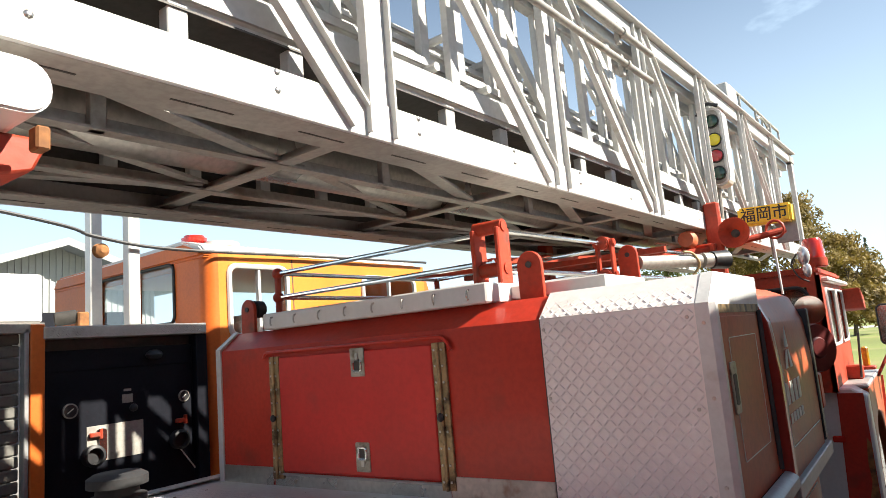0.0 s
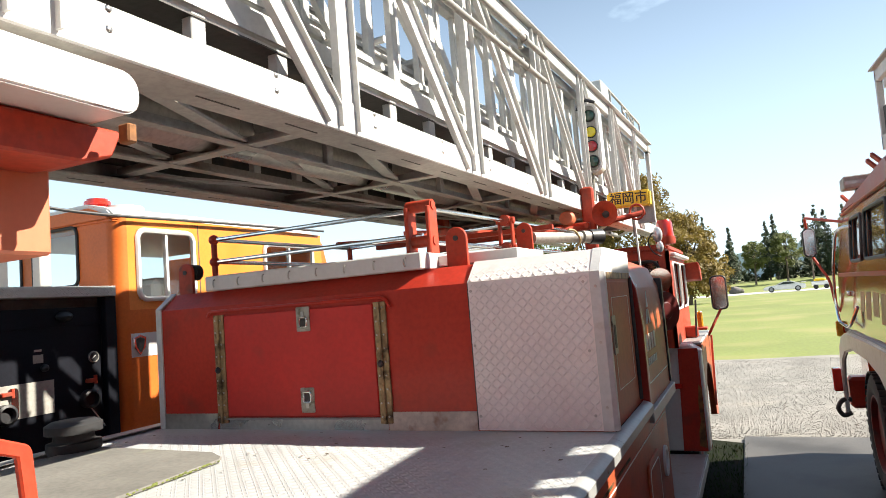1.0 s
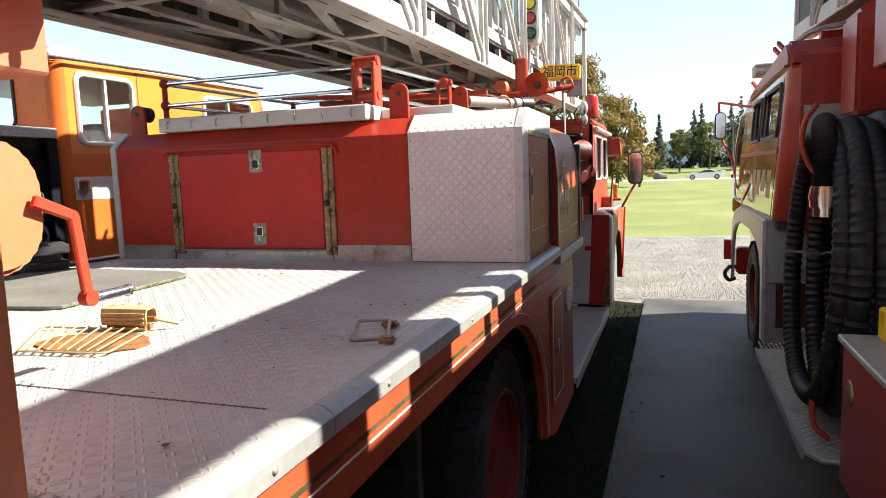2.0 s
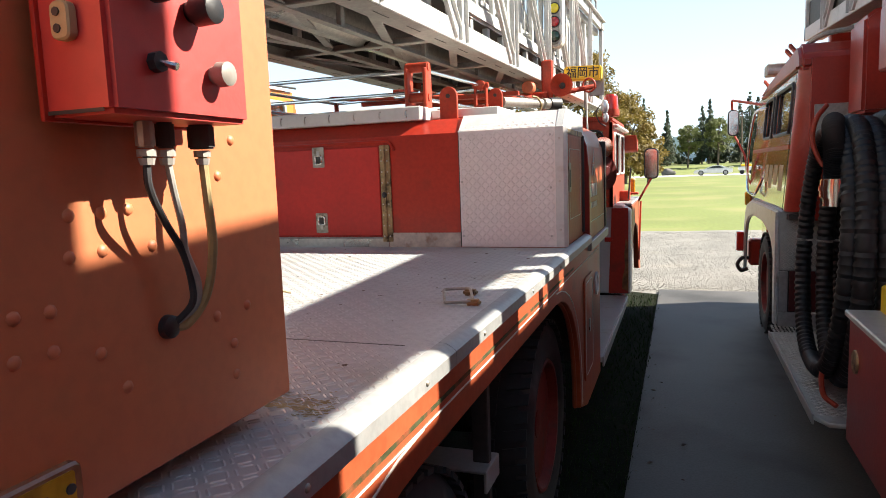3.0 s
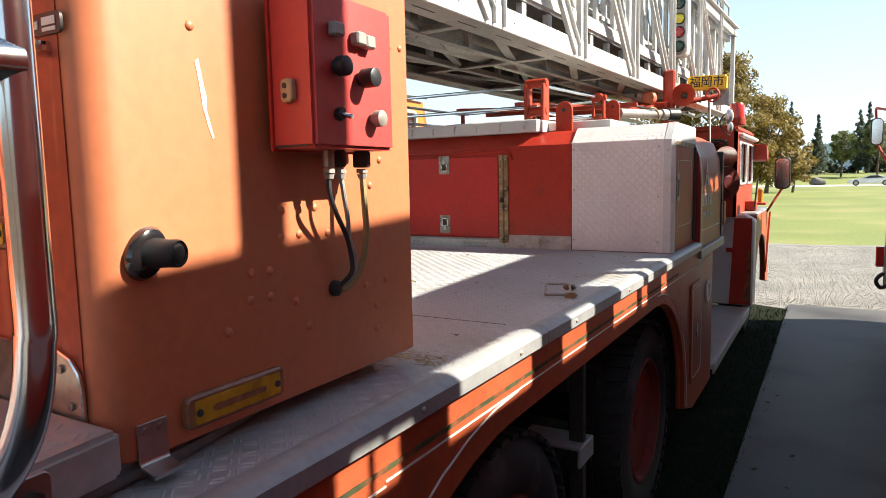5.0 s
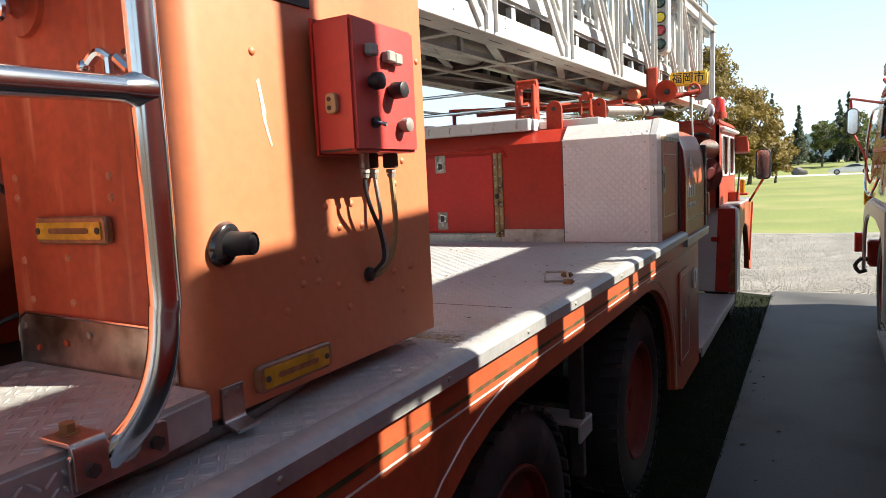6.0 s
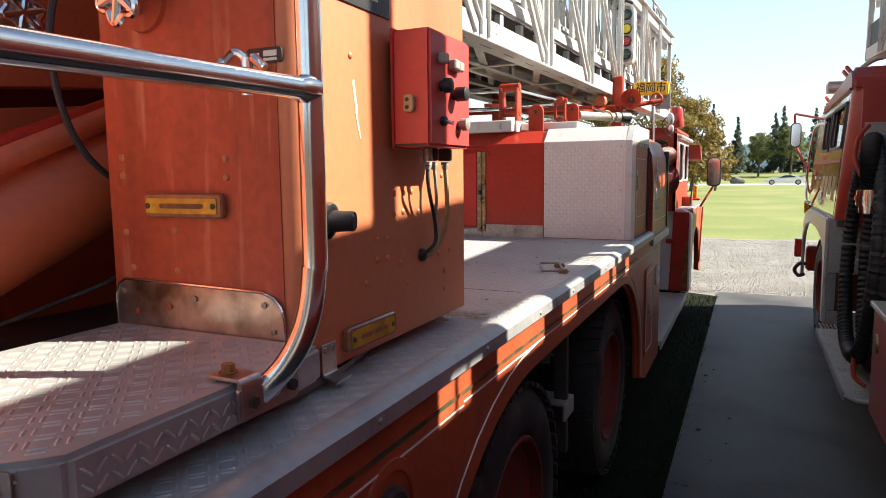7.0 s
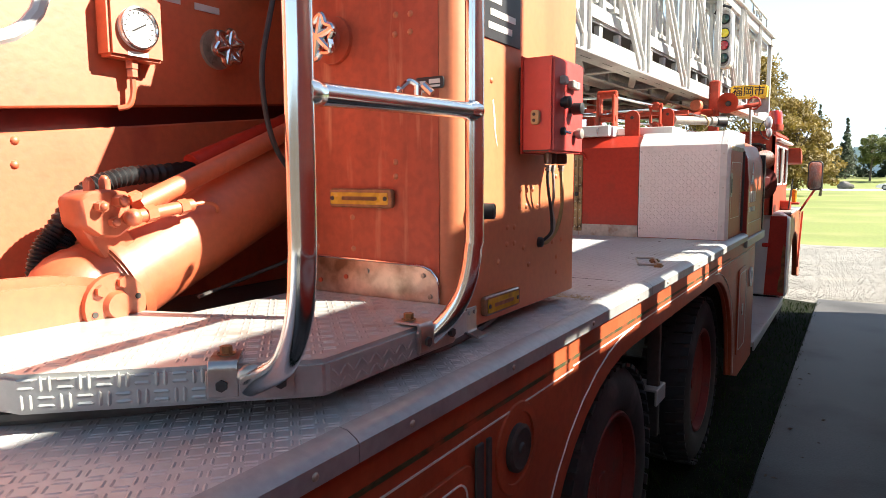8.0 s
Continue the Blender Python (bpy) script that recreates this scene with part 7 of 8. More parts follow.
    part("corner_strip", B().box(1.225, 1.29, 2.362, 2.38, 0.575, 0.895, 0.004), M_ALU, fr)
    part("arch_lining", B().box(1.75, 1.8, 2.4, 5.0, 0.4, 1.33), M_DARKMETAL, en)
    wheel(1.30, 4.05, parent=en, face=-1)
    part("bumper", B().box(1.25, 3.7, 5.02, 5.22, 0.55, 0.85, 0.03), M_RED, en)
    part("marker_lamp", B().box(1.12, 1.20, 5.02, 5.12, 0.72, 0.94, 0.01), M_BEACON, en)
    part("tow_hook", B().tube(spline([(1.25, 5.02, 0.64), (1.18, 5.0, 0.64), (1.13, 4.98, 0.57), (1.17, 4.98, 0.50), (1.24, 4.99, 0.52)], 5), 0.022, 8), M_DARKMETAL, en)
    # side step
    st = part("step", B().prism([(1.175, 2.34), (1.165, 0.50), (1.22, 0.40), (1.60, 0.40), (1.60, 2.34)], "z", 0.395, 0.42, 0.005), M_PLATE, en, "tread-plate side step")
    lugs("tread_relief", M_PLATE, st, (1.19, 0.50, 0.42), (1, 0, 0), (0, 1, 0), 14, 74, 0.028, 0.0245, 0.003)
    part("step_lip", B().box(1.158, 1.170, 0.50, 2.34, 0.37, 0.427, 0.003), M_ALU, en)
    for y in (1.8, 0.9):
        part("step_hanger", B().box(1.42, 1.46, y, y + 0.06, 0.2, 0.395), M_DARKMETAL, en)
    # rear lockers, pump body and upper body
    rb = part("rear_body", B().box(1.25, 3.7, -6.5, 0.20, 0.42, 1.02, 0.01), M_DARKRED, en, "dark red rear lockers")
    part("locker_top", B().box(1.23, 3.72, -6.5, 0.21, 1.02, 1.05, 0.006), M_PLATE, rb, "worn tread-plate locker top")
    part("emblem", B().lathe([(0, 0.055), (-0.008, 0.052), (-0.010, 0.03), (-0.010, 0.001)], (1.25, 0.06, 0.84), "x", 24), M_BRASS, rb)
    part("pump_bay", B().box(1.78, 1.82, 0.2, 2.2, 0.45, 2.2), M_DARKMETAL, en)
    # Unseen upper body, added to shade the path and the truck's flank
    part("upper_body", B().box(1.62, 3.4, -6.5, -0.9, 1.05, 2.24, 0.02), M_DARKRED, en)
    part("locker_red", B().box(1.66, 1.76, -0.5, 0.12, 1.05, 1.80, 0.01), M_BOX, en)
    part("yellow_box", B().box(1.36, 1.42, 0.06, 0.16, 1.05, 1.18, 0.01), M_YELLOW, en)
    part("pump_valve", B().cyl((1.47, 0.02, 1.05), (1.47, 0.02, 1.24), 0.06, seg=16, bev=0.01).cyl((1.47, 0.02, 1.24), (1.47, 0.02, 1.27), 0.08, seg=6), M_UNDER, en)
    # suction hose coiled in tall loops, its free end with a coupling
    def ribbed(pts, r, label, parent=en):
        fine = [p.lerp(q, k / 5) for p, q in zip(pts, pts[1:]) for k in range(5)]
        b = B().tube(fine, r, 14)
        b.bm.verts.ensure_lookup_table()
        for i, v in enumerate(b.bm.verts):
            ring = i // 14
            if ring < len(fine) and ring % 2 == 0:
                v.co += (v.co - fine[ring]).normalized() * r * 0.16
        return part("suction_hose", b, M_HOSE, parent, label)
    for k, (x, cy, ay, bz, r) in enumerate(((1.29, 1.06, 0.62, 0.69, 0.044), (1.37, 0.98, 0.60, 0.71, 0.046), (1.47, 1.02, 0.64, 0.70, 0.046), (1.57, 0.94, 0.60, 0.72, 0.046), (1.67, 0.98, 0.62, 0.71, 0.046))):
        loop = [Vector((x + 0.03 * math.sin(a + k), cy + ay * math.copysign(abs(math.cos(a)) ** 0.8, math.cos(a)), 1.23 + bz * math.sin(a))) for a in (math.pi * 2 * j / 40 for j in range(41))]
        ribbed(loop, r, "black ribbed suction hose coiled in a loop")
    en_h = ribbed(spline([(1.36, 1.15, 1.90), (1.31, 0.98, 1.95), (1.27, 0.80, 1.92), (1.255, 0.66, 1.80), (1.25, 0.60, 1.64)], 8), 0.048, "black ribbed hose end")
    c = Vector((1.25, 0.595, 1.60))
    part("coupling", B().cyl(c + Vector((0, 0, 0.05)), c - Vector((0, 0, 0.05)), 0.070, seg=20, bev=0.006).cyl(c + Vector((0, 0, 0.012)), c - Vector((0, 0, 0.012)), 0.077, seg=12).cyl(c - Vector((0, 0, 0.05)), c - Vector((0, 0, 0.09)), 0.055, seg=20), M_CHROME, en_h, "bright metal hose coupling")
    part("hose_strap", B().tube(spline([(1.30, 1.15, 2.06), (1.24, 1.10, 1.98), (1.22, 1.08, 1.86), (1.25, 1.02, 1.74), (1.28, 0.98, 1.70)], 6), 0.014, 8), M_RAILRED, en, "red hose strap")
    part("hose_strap", B().tube(spline([(1.30, 0.80, 0.66), (1.24, 0.72, 0.60), (1.23, 0.62, 0.50), (1.28, 0.55, 0.462)], 6), 0.014, 8), M_RAILRED, en)
    part("wall_plate", B().box(1.41, 1.68, yr - 0.054, yr - 0.042, 1.92, 2.14, 0.001), M_UNDER, en, "bare grey wall plate")
    part("latch", B().box(x0 + 0.06, x0 + 0.075, 2.33, 2.37, 2.02, 2.05, 0.003), M_BLACK, en)
    part("upper_locker", B().prism([(1.58, 2.03), (1.58, 2.62), (1.66, 2.68), (2.9, 2.68), (2.9, 2.03)], "y", 1.62, 2.0, 0.02, 2), M_DARKRED, en, "red upper locker behind the cab")
    part("board", B().box(1.40, 2.6, 0.0, 0.26, 1.945, 1.97, 0.004), M_RUST, en, "brown wooden board")
    part("board_bracket", B().box(1.60, 1.64, 0.1, 0.16, 1.06, 1.945, 0.004), M_DARKMETAL, en)
    # roof fittings: lamp bar, hooks, rail
    lb = part("light_box", B().box(1.32, 1.60, 4.25, 4.5, 2.60, 2.71, 0.01), M_UNDER, en, "grey lamp box on the cab roof")
    part("lamp_strip", B().box(1.33, 1.59, 4.244, 4.25, 2.635, 2.665), M_GLASSLAMP, lb)
    part("box_foot", B().box(1.42, 1.50, 4.32, 4.42, 2.46, 2.605, 0.004), M_DARKMETAL, lb)
    for y, z in ((2.75, 2.575), (2.95, 2.565), (4.45, 2.48)):
        part("roof_hook", B().bar((x0 + 0.13, y, z), (x0 + 0.08, y + 0.10, z + 0.09), R(0.03, 0.02)).ball((x0 + 0.13, y, z), 0.035, seg=8), M_RAILRED, en)
    part("roof_rail", B().tube(bend([(1.38, 2.9, 2.55), (1.40, 2.6, 2.60), (1.47, 2.4, 2.66), (1.66, 2.38, 2.68), (2.4, 2.36, 2.69)], 0.1), 0.02, 8), M_UNDER, en)
    mr = part("door_mirror", B().prism(rrect(1.035, 1.16, 2.05, 2.36, 0.05), "y", 5.45, 5.52, 0.01), M_BLACK, en, "tall black door mirror")
    part("mirror_glass", B().prism(rrect(1.048, 1.147, 2.063, 2.347, 0.042), "y", 5.443, 5.449), M_MIRROR, mr)
    part("mirror_arm", B().tube(bend([(1.34, 4.7, 2.34), (1.075, 5.45, 2.47), (1.085, 5.48, 2.36)], 0.04), 0.014, 8).tube(bend([(1.115, 5.48, 2.05), (1.22, 5.25, 1.80), (1.24, 5.15, 1.52), (1.33, 5.0, 1.42)], 0.08), 0.014, 8), M_RAILRED, mr)
    part("side_lamp", B().box(1.20, 1.26, 5.0, 5.05, 1.25, 1.40, 0.01), M_AMBER, en)
    ladder(en, Matrix.Translation((2.12, 1.32, 2.70)) @ Matrix.Rotation(radians(3.66), 4, "X"), 0, 3, 2.85, pitch=0.95, detail=False, sections=1, top=0.68)
    part("ladder_gantry", B().box(1.7, 2.6, 3.3, 3.4, 2.56, 2.80, 0.01), M_DARKRED, en)
    # Unseen shade mask: flank, base, feet and post cut the sun into patches
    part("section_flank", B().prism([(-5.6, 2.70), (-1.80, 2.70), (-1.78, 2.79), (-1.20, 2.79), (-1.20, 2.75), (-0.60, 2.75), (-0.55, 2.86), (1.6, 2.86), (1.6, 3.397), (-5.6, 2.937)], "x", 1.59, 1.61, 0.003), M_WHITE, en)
    part("heel_base", B().box(1.585, 2.6, -5.6, 1.3, 2.24, 2.60, 0.01), M_DARKRED, en)
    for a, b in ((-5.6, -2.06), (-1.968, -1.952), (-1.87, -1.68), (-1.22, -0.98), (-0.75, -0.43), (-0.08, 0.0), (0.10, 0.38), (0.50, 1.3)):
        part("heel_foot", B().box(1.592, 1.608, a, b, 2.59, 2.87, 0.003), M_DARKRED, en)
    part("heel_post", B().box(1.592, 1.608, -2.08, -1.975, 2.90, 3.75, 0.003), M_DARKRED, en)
    part("chassis", B().box(1.83, 3.6, 0.15, 4.9, 0.35, 1.29, 0.02), M_DARKMETAL, en)
    wheel(1.36, -1.9, parent=en, face=-1)


red_engine()


# ---- the orange engine ----
def orange_engine():
    en = thing("orange_engine", (-5.0, 1.0, 0.0), "orange fire engine with a black pump panel", "fire truck")
    x1 = -3.80
    # cab: rear wall and side wall with openings, round rear corner
    yb = 0.98
    # rear and lower walls take the shaded copy of the orange
    rear = B().sheet("y", yb, -6.2, x1 - 0.10, 1.84, 2.72, 0.04, ((-5.35, -4.90, 2.24, 2.70), (-4.75, -4.22, 2.24, 2.70)))
    part("cab_rear", rear, M_SHADEORANGE, en, "orange cab rear wall with two windows")
    part("cab_rear_lower", B().sheet("y", yb, -6.2, x1 - 0.10, 0.9, 1.84, 0.04), M_SHADEORANGE, en)
    part("cab_corner", B().prism([(x1 - 0.10 + 0.10 * math.cos(radians(a)), yb + 0.10 + 0.10 * math.sin(radians(a))) for a in range(-90, 1, 15)] + [(x1 - 0.04, yb + 0.10), (x1 - 0.10, yb + 0.04)], "z", 0.9, 2.74), M_SHADEORANGE, en)
    holes = ((1.17, 1.74, 2.10, 2.64), (2.66, 3.44, 2.27, 2.60))
    side = part("cab_side", B().sheet("x", x1 - 0.04, yb + 0.10, 3.62, 2.02, 2.74, 0.04, holes), M_ORANGE, en, "bright orange cab side with windows")
    part("cab_side_lower", B().sheet("x", x1 - 0.04, yb + 0.10, 3.62, 0.8, 2.02, 0.04), M_SHADEORANGE, en)
    part("roof", B().prism([(x1 - 2.3, 2.72), (x1 - 2.25, 2.82), (x1 - 0.3, 2.86), (x1 - 0.06, 2.80), (x1 + 0.01, 2.735), (x1 - 0.05, 2.72)], "y", yb - 0.02, 3.50, 0.015, 2), M_CREAM, en, "white cab roof")
    part("roof_shoulder", B().prism([(-6.2, 2.70), (-6.1, 2.82), (x1 - 0.25, 2.84), (x1 - 0.08, 2.78), (x1, 2.70)], "y", yb - 0.03, yb + 0.30, 0.02, 2), M_SHADEORANGE, en)
    part("nose", B().prism([(3.60, 0.8), (3.78, 0.8), (3.78, 2.30), (3.66, 2.66), (3.60, 2.70)], "x", x1 - 2.3, x1, 0.02, 2), M_SHADEORANGE, en)
    for a, b, c, d in holes:
        wf = part("window_frame", B().tube([(x1 + 0.004, u, v) for u, v in rrect(a, b, c, d, 0.07)], 0.022, 8, True), M_CREAM, side, "white window frame")
        part("mullion", B().box(x1 - 0.03, x1 + 0.006, (a + b) / 2 - 0.012, (a + b) / 2 + 0.012, c, d), M_CREAM, wf)
        gl = part("window_pane", B().box(x1 - 0.022, x1 - 0.016, a, b, c, d), M_GLASS, side)
        gl.visible_shadow = False
    for a, b in ((-5.35, -4.90), (-4.75, -4.22)):
        part("window_seal", B().tube([(u, yb - 0.004, v) for u, v in rrect(a, b, 2.24, 2.70, 0.06)], 0.014, 8, True), M_BLACK, en)
        gl = part("window_pane", B().box(a, b, yb + 0.016, yb + 0.022, 2.24, 2.70), M_GLASS, en)
        gl.visible_shadow = False
    part("seat", B().box(-5.6, -4.1, 1.6, 1.8, 1.4, 2.3, 0.06), M_INSIDE, en)
    part("cab_floor", B().box(-6.1, x1 - 0.05, 1.0, 3.6, 1.0, 1.04), M_INSIDE, en)
    part("far_side", B().box(-6.24, -6.2, yb, 3.6, 0.8, 2.2), M_SHADEORANGE, en)
    part("white_band", B().box(x1, x1 + 0.004, 1.08, 3.6, 1.66, 1.84), M_CREAM, en)
    SH = Matrix.Translation((0, -0.145, -0.01))
    ba = part("badge", B(SH).prism([(1.23, 1.82), (1.29, 1.84), (1.35, 1.82), (1.34, 1.74), (1.29, 1.68), (1.24, 1.74)], "x", x1 + 0.004, x1 + 0.022, 0.004), M_CHROME, en, "shield-shaped chrome handle cup")
    part("badge_well", B(SH).prism([(1.25, 1.805), (1.29, 1.82), (1.33, 1.805), (1.32, 1.745), (1.29, 1.70), (1.26, 1.745)], "x", x1 + 0.022, x1 + 0.024), M_DARKMETAL, ba)
    part("door_seam", B().box(x1 + 0.0005, x1 + 0.002, 1.80, 1.81, 0.9, 2.72), M_DARKMETAL, en)
    part("beacon_base", B().cyl((-4.15, 1.35, 2.83), (-4.15, 1.35, 2.88), 0.16, seg=20, bev=0.01), M_CREAM, en)
    part("beacon_dome", B().cyl((-4.2, 1.15, 2.86), (-4.2, 1.15, 2.93), 0.10, seg=20, bev=0.02), M_BEACON, en)
    # black pump panel below a tread-plate ledge
    xp = -3.86
    pn = part("pump_panel", B().box(xp - 0.03, xp, -0.13, 0.88, 0.95, 2.06, 0.006), M_BLACKPANEL, en, "black pump panel with gauges and outlets")
    part("panel_head", B().box(xp - 0.002, xp + 0.006, -0.13, 0.86, 1.93, 2.06, 0.002), M_BLACKPANEL, pn)
    lg = part("ledge", B().box(-4.6, -3.78, -0.15, 0.95, 2.13, 2.205, 0.005), M_PLATE, en, "bright tread-plate ledge")
    lugs("tread_relief", M_PLATE, lg, (-3.78, -0.14, 2.14), (0, 1, 0), (0, 0, 1), 38, 2, 0.028, 0.026, 0.003)
    part("dark_gap", B().box(xp - 0.3, xp - 0.04, -0.13, 0.9, 2.06, 2.13), M_DARKMETAL, en)
    part("panel_post", B().box(-3.90, -3.81, 0.88, 0.97, 0.9, 2.13, 0.005), M_BLACKPANEL, en)
    for y, z, r in ((0.03, 1.69, 0.046), (0.80, 1.70, 0.040)):
        ga = part("panel_gauge", B().lathe([(0, r), (0.014, r), (0.016, r * 0.86), (0.010, r * 0.84), (0.010, 0.001)], (xp, y, z), "x", 28), M_UNDER, pn, "round dark-faced gauge")
        part("gauge_face", B().lathe([(0.0105, r * 0.83), (0.0115, r * 0.8), (0.0115, 0.001)], (xp, y, z), "x", 24), M_BLACK, ga)
        part("needle", B().bar((xp + 0.0125, y - r * 0.4, z - r * 0.3), (xp + 0.0125, y + r * 0.4, z + r * 0.3), R(0.006, 0.001)), M_WLINE, ga)
    for y, z in ((0.16, 1.40), (0.75, 1.41)):
        ou = part("outlet", B().lathe([(0, 0.066), (0.05, 0.066), (0.055, 0.050), (0.02, 0.046), (0.02, 0.001)], (xp, y, z), "x", 26), M_BLACK, pn, "round capped outlet")
        part("lever", B().box(xp, xp + 0.03, y - 0.02, y + 0.06, z + 0.11, z + 0.14, 0.006).cyl((xp + 0.02, y + 0.05, z + 0.10), (xp + 0.02, y + 0.05, z + 0.16), 0.012, seg=8), M_RAILRED, ou)
    part("panel_plate", B().box(xp, xp + 0.004, 0.13, 0.50, 1.36, 1.58, 0.001), M_UNDER, pn)
    part("chrome_bar", B().prism(rrect(0.20, 0.25, 1.36, 1.56, 0.022), "x", xp + 0.004, xp + 0.02, 0.003), M_CHROME, pn)
    part("data_tag", B().box(xp, xp + 0.003, 0.36, 0.43, 1.70, 1.755).box(xp, xp + 0.003, 0.37, 0.42, 1.775, 1.79), M_UNDER, pn)
    part("panel_knob", B().ball((xp + 0.03, 0.42, 1.665), 0.026, seg=12), M_BLACK, pn)
    part("panel_knob", B().ball((xp + 0.03, 0.57, 2.0), 0.045, 1, 1.3, 0.8, 12), M_BLACK, pn)
    part("hang_line", B().cyl((xp + 0.03, 0.74, 1.36), (xp + 0.03, 0.86, 1.20), 0.005, seg=6), M_CREAM, pn)
    # rear body: white box over a roller shutter
    part("top_box", B().box(-5.4, -3.80, -3.2, -0.15, 2.23, 2.52, 0.012), M_CREAM, en, "white top locker")
    part("shutter_post", B().box(-3.88, -3.79, -0.22, -0.14, 0.9, 2.22, 0.004), M_SHADEORANGE, en)
    part("shutter_channel", B().box(-3.86, -3.795, -0.250, -0.225, 0.9, 2.2, 0.004), M_ALU, en)
    me = mesh_of("shutter_slat", B().box(-0.012, 0.012, -3.0, -0.252, -0.033, 0.033, 0.008), M_MAT)
    sh = part("shutter_back", B().box(-3.92, -3.89, -3.0, -0.28, 0.9, 2.2), M_DARKMETAL, en)
    for k in range(18):
        piece("shutter_slat", me, sh, Matrix.Translation((-3.87, 0, 0.95 + k * 0.07)))
    part("header", B().box(-3.88, -3.795, -3.0, -0.14, 2.17, 2.23, 0.004), M_UNDER, en)
    part("chassis", B().box(-6.1, -3.95, -3.2, 3.55, 0.45, 0.9, 0.02), M_DARKMETAL, en)
    for y in (-1.8, 2.7):
        wheel(-3.86, y, parent=en)
    # white posts on the ledge and the beige roll beside them
    for x, w in ((-4.10, 0.042), (-3.83, 0.04)):
        ym = 0.30 if x < -4 else 0.42
        part("mast", B().box(x - w, x + w, ym - 0.04, ym + 0.04, 2.205, 3.25, 0.006), M_CREAM, en, "white upright mast")
    pts = spline([(-3.76, -3.2, 3.20), (-3.75, -0.35, 2.865), (-3.75, 0.14, 2.77), (-3.75, 0.70, 2.725), (-3.75, 2.10, 2.755), (-3.74, 3.60, 2.78)], 10)
    part("slack_cable", B().tube(pts, 0.012, 8), M_WEB, en, "slack black cable")
    part("insulator", B().lathe([(0, 0.03), (0.02, 0.05), (0.04, 0.03), (0.06, 0.045), (0.08, 0.02), (0.08, 0.001)], (-3.84, 0.20, 2.69), "x", 14), M_RUST, en)
    part("lamp_roll", B().cyl((-3.99, 0.0, 2.262), (-3.92, 0.11, 2.275), 0.045, seg=18, bev=0.008), M_DARKMETAL, en, "dark cylindrical lamp")
    part("lamp_mount", B().box(-3.93, -3.87, 0.09, 0.16, 2.205, 2.30, 0.008), M_RUST, en)


orange_engine()


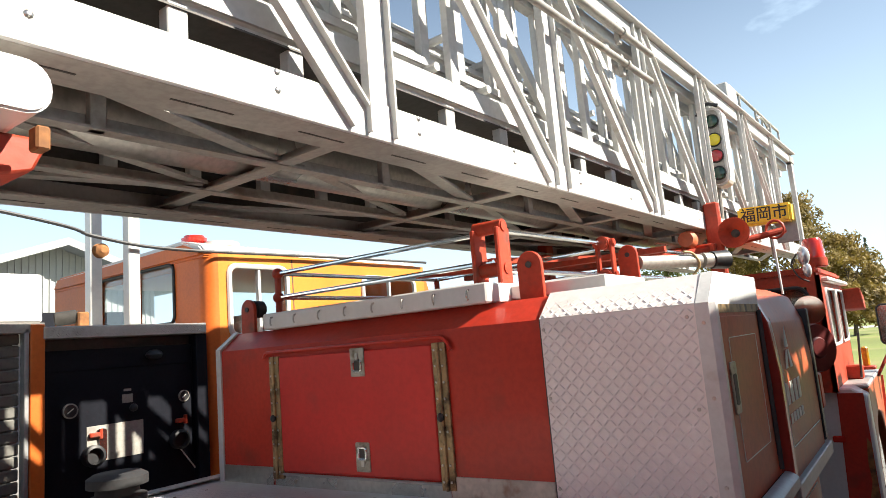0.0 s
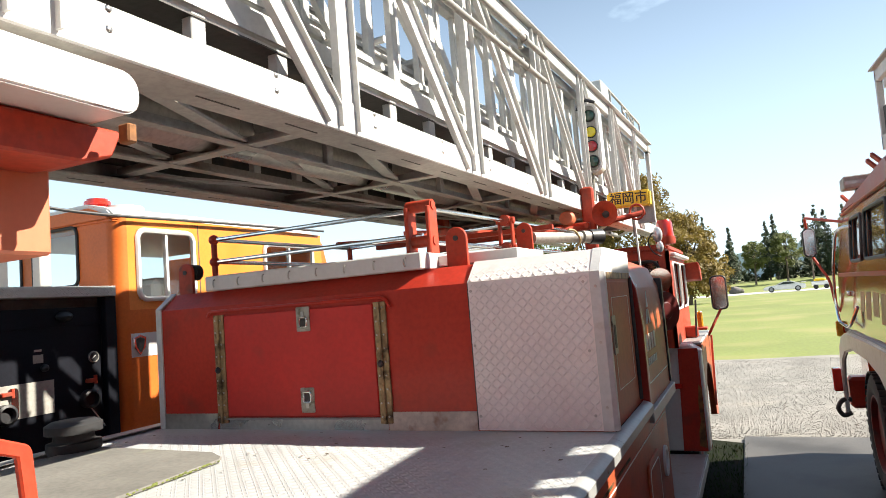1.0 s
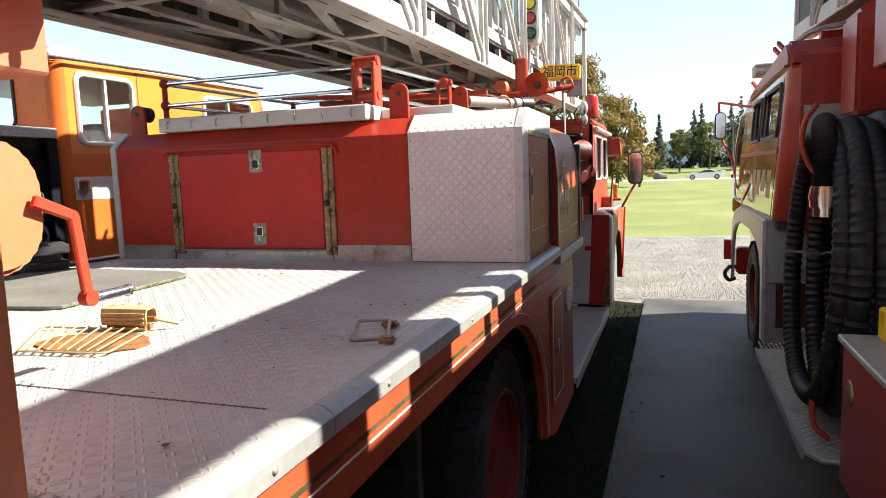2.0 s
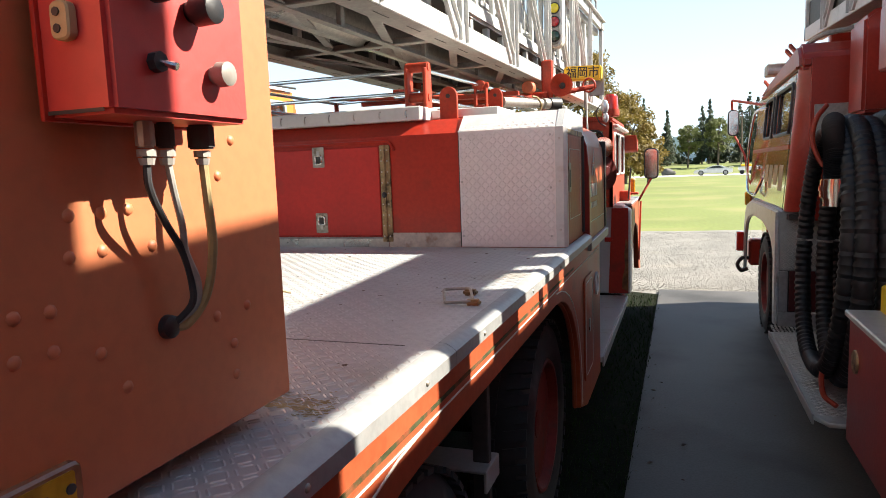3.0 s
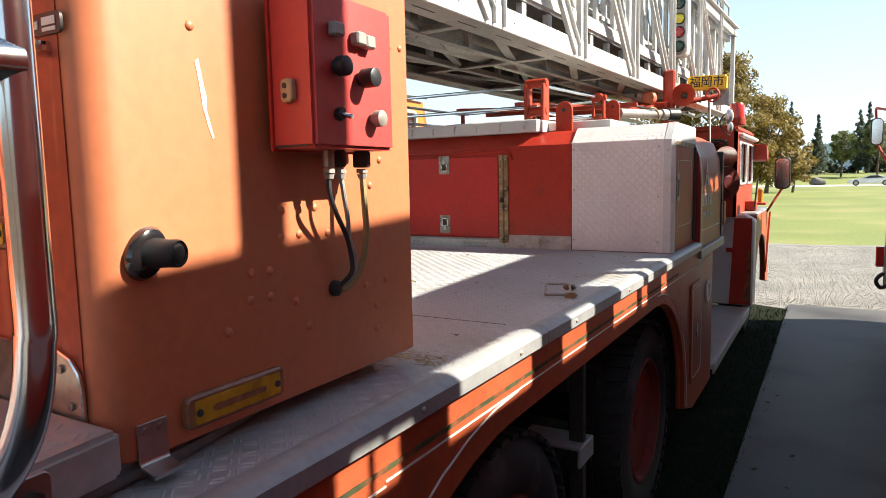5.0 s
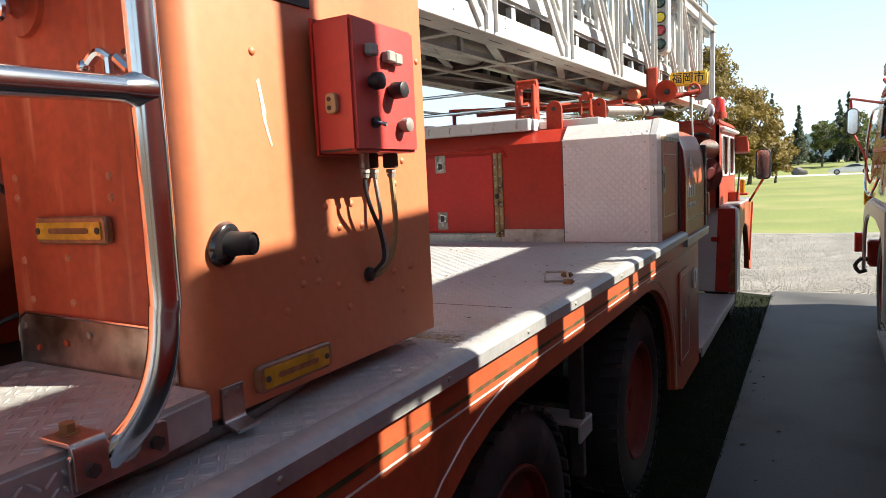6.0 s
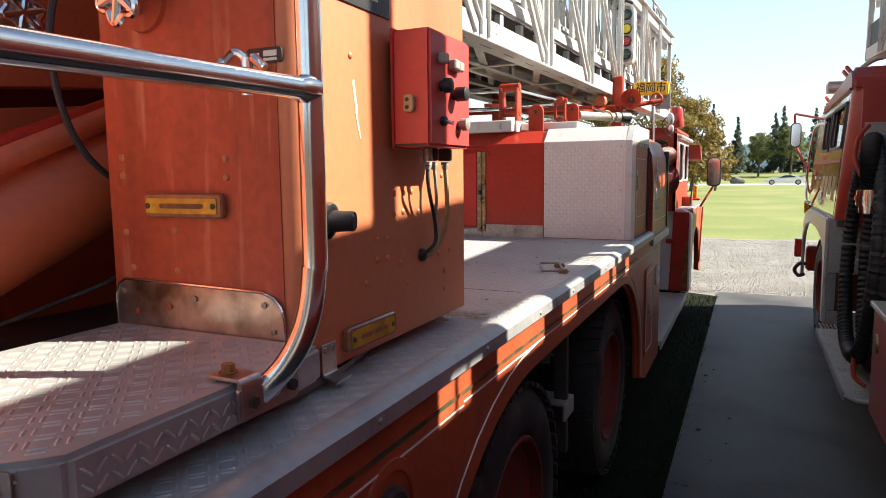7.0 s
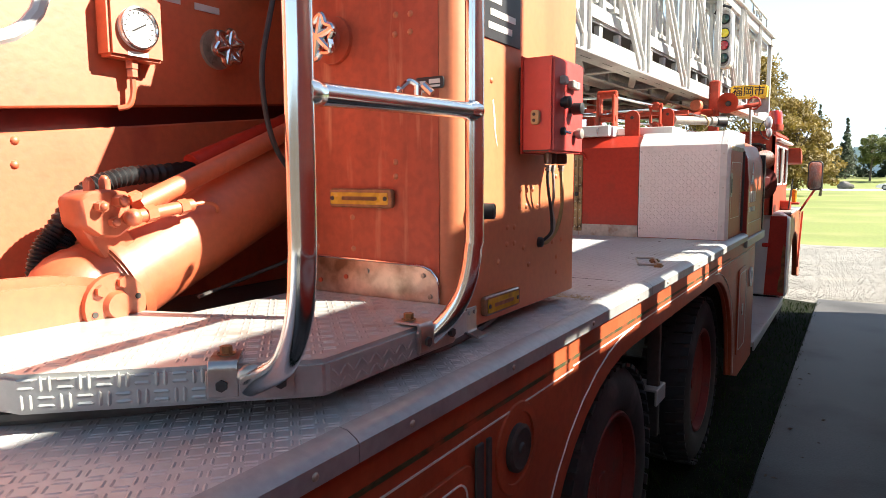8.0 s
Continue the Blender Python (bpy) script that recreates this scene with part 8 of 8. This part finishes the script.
# ---- cable strung between the trucks and things lying on the deck ----
def loose_things():
    m = B().prism([(-1.40, -0.56), (-1.37, -0.60), (-1.33, -1.24), (-1.38, -1.27), (-2.22, -1.36), (-2.24, -0.50), (-2.20, -0.46), (-1.50, -0.50)], "z", DECK + 0.003, DECK + 0.016, 0.002)
    mt = thing("deck_mat", (-1.75, -0.9, DECK), "grey rubber mat with a mossy edge on the deck", "mat")
    part("mat_sheet", m, M_MAT, mt)
    rnd = random.Random(2)
    t = B()
    a, b = Vector((-1.335, -1.24, DECK + 0.010)), Vector((-1.372, -0.60, DECK + 0.010))
    for k in range(150):
        p = a.lerp(b, rnd.random()) + Vector((rnd.uniform(-0.004, 0.004), 0, rnd.uniform(-0.004, 0.003)))
        t.ball(p, rnd.uniform(0.002, 0.0055), 1, 1.8, 0.8, 6)
    part("moss_edge", t, M_MOSS, mt, "bright green moss along the edge")
    # wire grate with rusty plate and a folded yellow pedal
    gr = thing("wire_grate", (-0.85, -1.5, DECK), "rusty wire grate lying on the tread-plate deck", "grate")
    z = DECK + 0.010
    c00, c10, c11, c01 = Vector((-0.93, -1.715, z)), Vector((-0.685, -1.685, z)), Vector((-0.765, -1.46, z)), Vector((-1.12, -1.49, z))
    part("frame", B().tube(bend([c00, c10, c11, c01, c00], 0.03, 4), 0.0030, 6), M_OLDYELLOW, gr)
    for k in range(1, 9):
        f = k / 9
        part("wire", B().cyl(c00.lerp(c10, f) + Vector((0, 0, 0.005)), c01.lerp(c11, f) + Vector((0, 0, 0.005)), 0.0026, seg=6), M_OLDYELLOW, gr)
    rnd = random.Random(12)
    disc = [(-0.83 + 0.165 * rnd.uniform(0.9, 1.06) * math.cos(k * 0.2618), -1.585 + 0.10 * rnd.uniform(0.9, 1.06) * math.sin(k * 0.2618)) for k in range(24)]
    part("rust_plate", B().prism(disc, "z", DECK + 0.002, DECK + 0.0045), M_RUST, gr, "rust-brown round plate")
    # folded sheet-metal pedal with slots
    pd = thing("pedal_block", (-0.85, -1.44, DECK), "faded yellow folded metal pedal block on the deck", "pedal")
    mm = Matrix.Translation((-0.855, -1.435, DECK + 0.004)) @ Euler((0, 0, radians(6))).to_matrix().to_4x4()
    prof = [(-0.024, 0.014), (-0.026, 0.040), (-0.020, 0.060), (0.018, 0.062), (0.024, 0.052), (0.026, 0.014), (0.022, 0.014), (0.019, 0.050), (0.014, 0.056), (-0.016, 0.055), (-0.021, 0.040), (-0.020, 0.014)]
    pb = part("cover", B(mm).prism(prof, "x", -0.075, 0.070, 0.001), M_OLDYELLOW, pd, "folded pale yellow sheet-metal cover")
    for k in range(3):
        part("ridge", B(mm).box(-0.070, 0.065, -0.029, -0.0255, 0.020 + k * 0.012, 0.025 + k * 0.012, 0.001), M_OLDYELLOW, pb)
    part("hinge_pin", B(mm).cyl((-0.082, 0.0, 0.03), (0.082, 0.0, 0.03), 0.006, seg=8), M_RUST, pb)
    part("strap", B(mm).tube(spline([(0.07, 0.0, 0.03), (0.10, 0.01, 0.022), (0.13, 0.03, 0.010)], 4), 0.005, 6), M_OLDYELLOW, pb)
    part("foot", B(mm).box(-0.065, 0.06, -0.018, 0.018, 0.0, 0.015, 0.002), M_RUST, pb)
    # folding lashing ring near the edge
    lr = part("lashing_ring", B().tube(bend([(-0.155, -1.46, DECK + 0.012), (-0.215, -1.30, DECK + 0.022), (-0.135, -1.27, DECK + 0.022), (-0.075, -1.43, DECK + 0.012), (-0.155, -1.46, DECK + 0.012)], 0.02, 4), 0.0048, 8), M_OLDSTEEL, truck, "folding steel lashing ring")
    part("ring_lug", B().box(-0.10, -0.055, -1.44, -1.41, DECK, DECK + 0.018, 0.006, 2), M_BRASS, lr)
    part("ring_lug", B().box(-0.155, -0.11, -1.29, -1.26, DECK, DECK + 0.020, 0.006, 2), M_BRASS, lr)
    # squat black rubber stop by the deck's far edge
    solo("rubber_stop", B().lathe([(0, 0.10), (0.02, 0.11), (0.05, 0.11), (0.055, 0.085), (0.085, 0.08), (0.09, 0.115), (0.125, 0.115), (0.14, 0.09), (0.14, 0.001)], (-2.27, -0.52, DECK + 0.002), "z", 24), M_RUBBER, "squat black rubber stop on the deck", "stop")


loose_things()


def specks():
    """Leaf crumbs and flakes on the deck and the path."""
    rnd = random.Random(8)
    verts, faces = [], []
    for k in range(420):
        if k % 3:
            x, y, z = rnd.uniform(-2.3, -0.12), rnd.uniform(-3.6, -0.05), DECK + 0.004
        else:
            x, y, z = rnd.uniform(0.25, 1.3), rnd.uniform(-3, 5.5), 0.0335
        s, a = rnd.uniform(0.003, 0.010), rnd.uniform(0, 6.28)
        j = len(verts)
        verts += [(x + s * math.cos(a + q) * rnd.uniform(0.6, 1.2), y + s * math.sin(a + q) * rnd.uniform(0.6, 1.2), z + rnd.uniform(0, 0.003)) for q in (0, 1.6, 3.1, 4.7)]
        faces.append((j, j + 1, j + 2, j + 3))
    tagged(new("leaf_crumbs", raw("leaf_crumbs", verts, faces, M_BARK)), "dry leaf crumbs scattered on deck and path", "debris", kind="stuff")


specks()
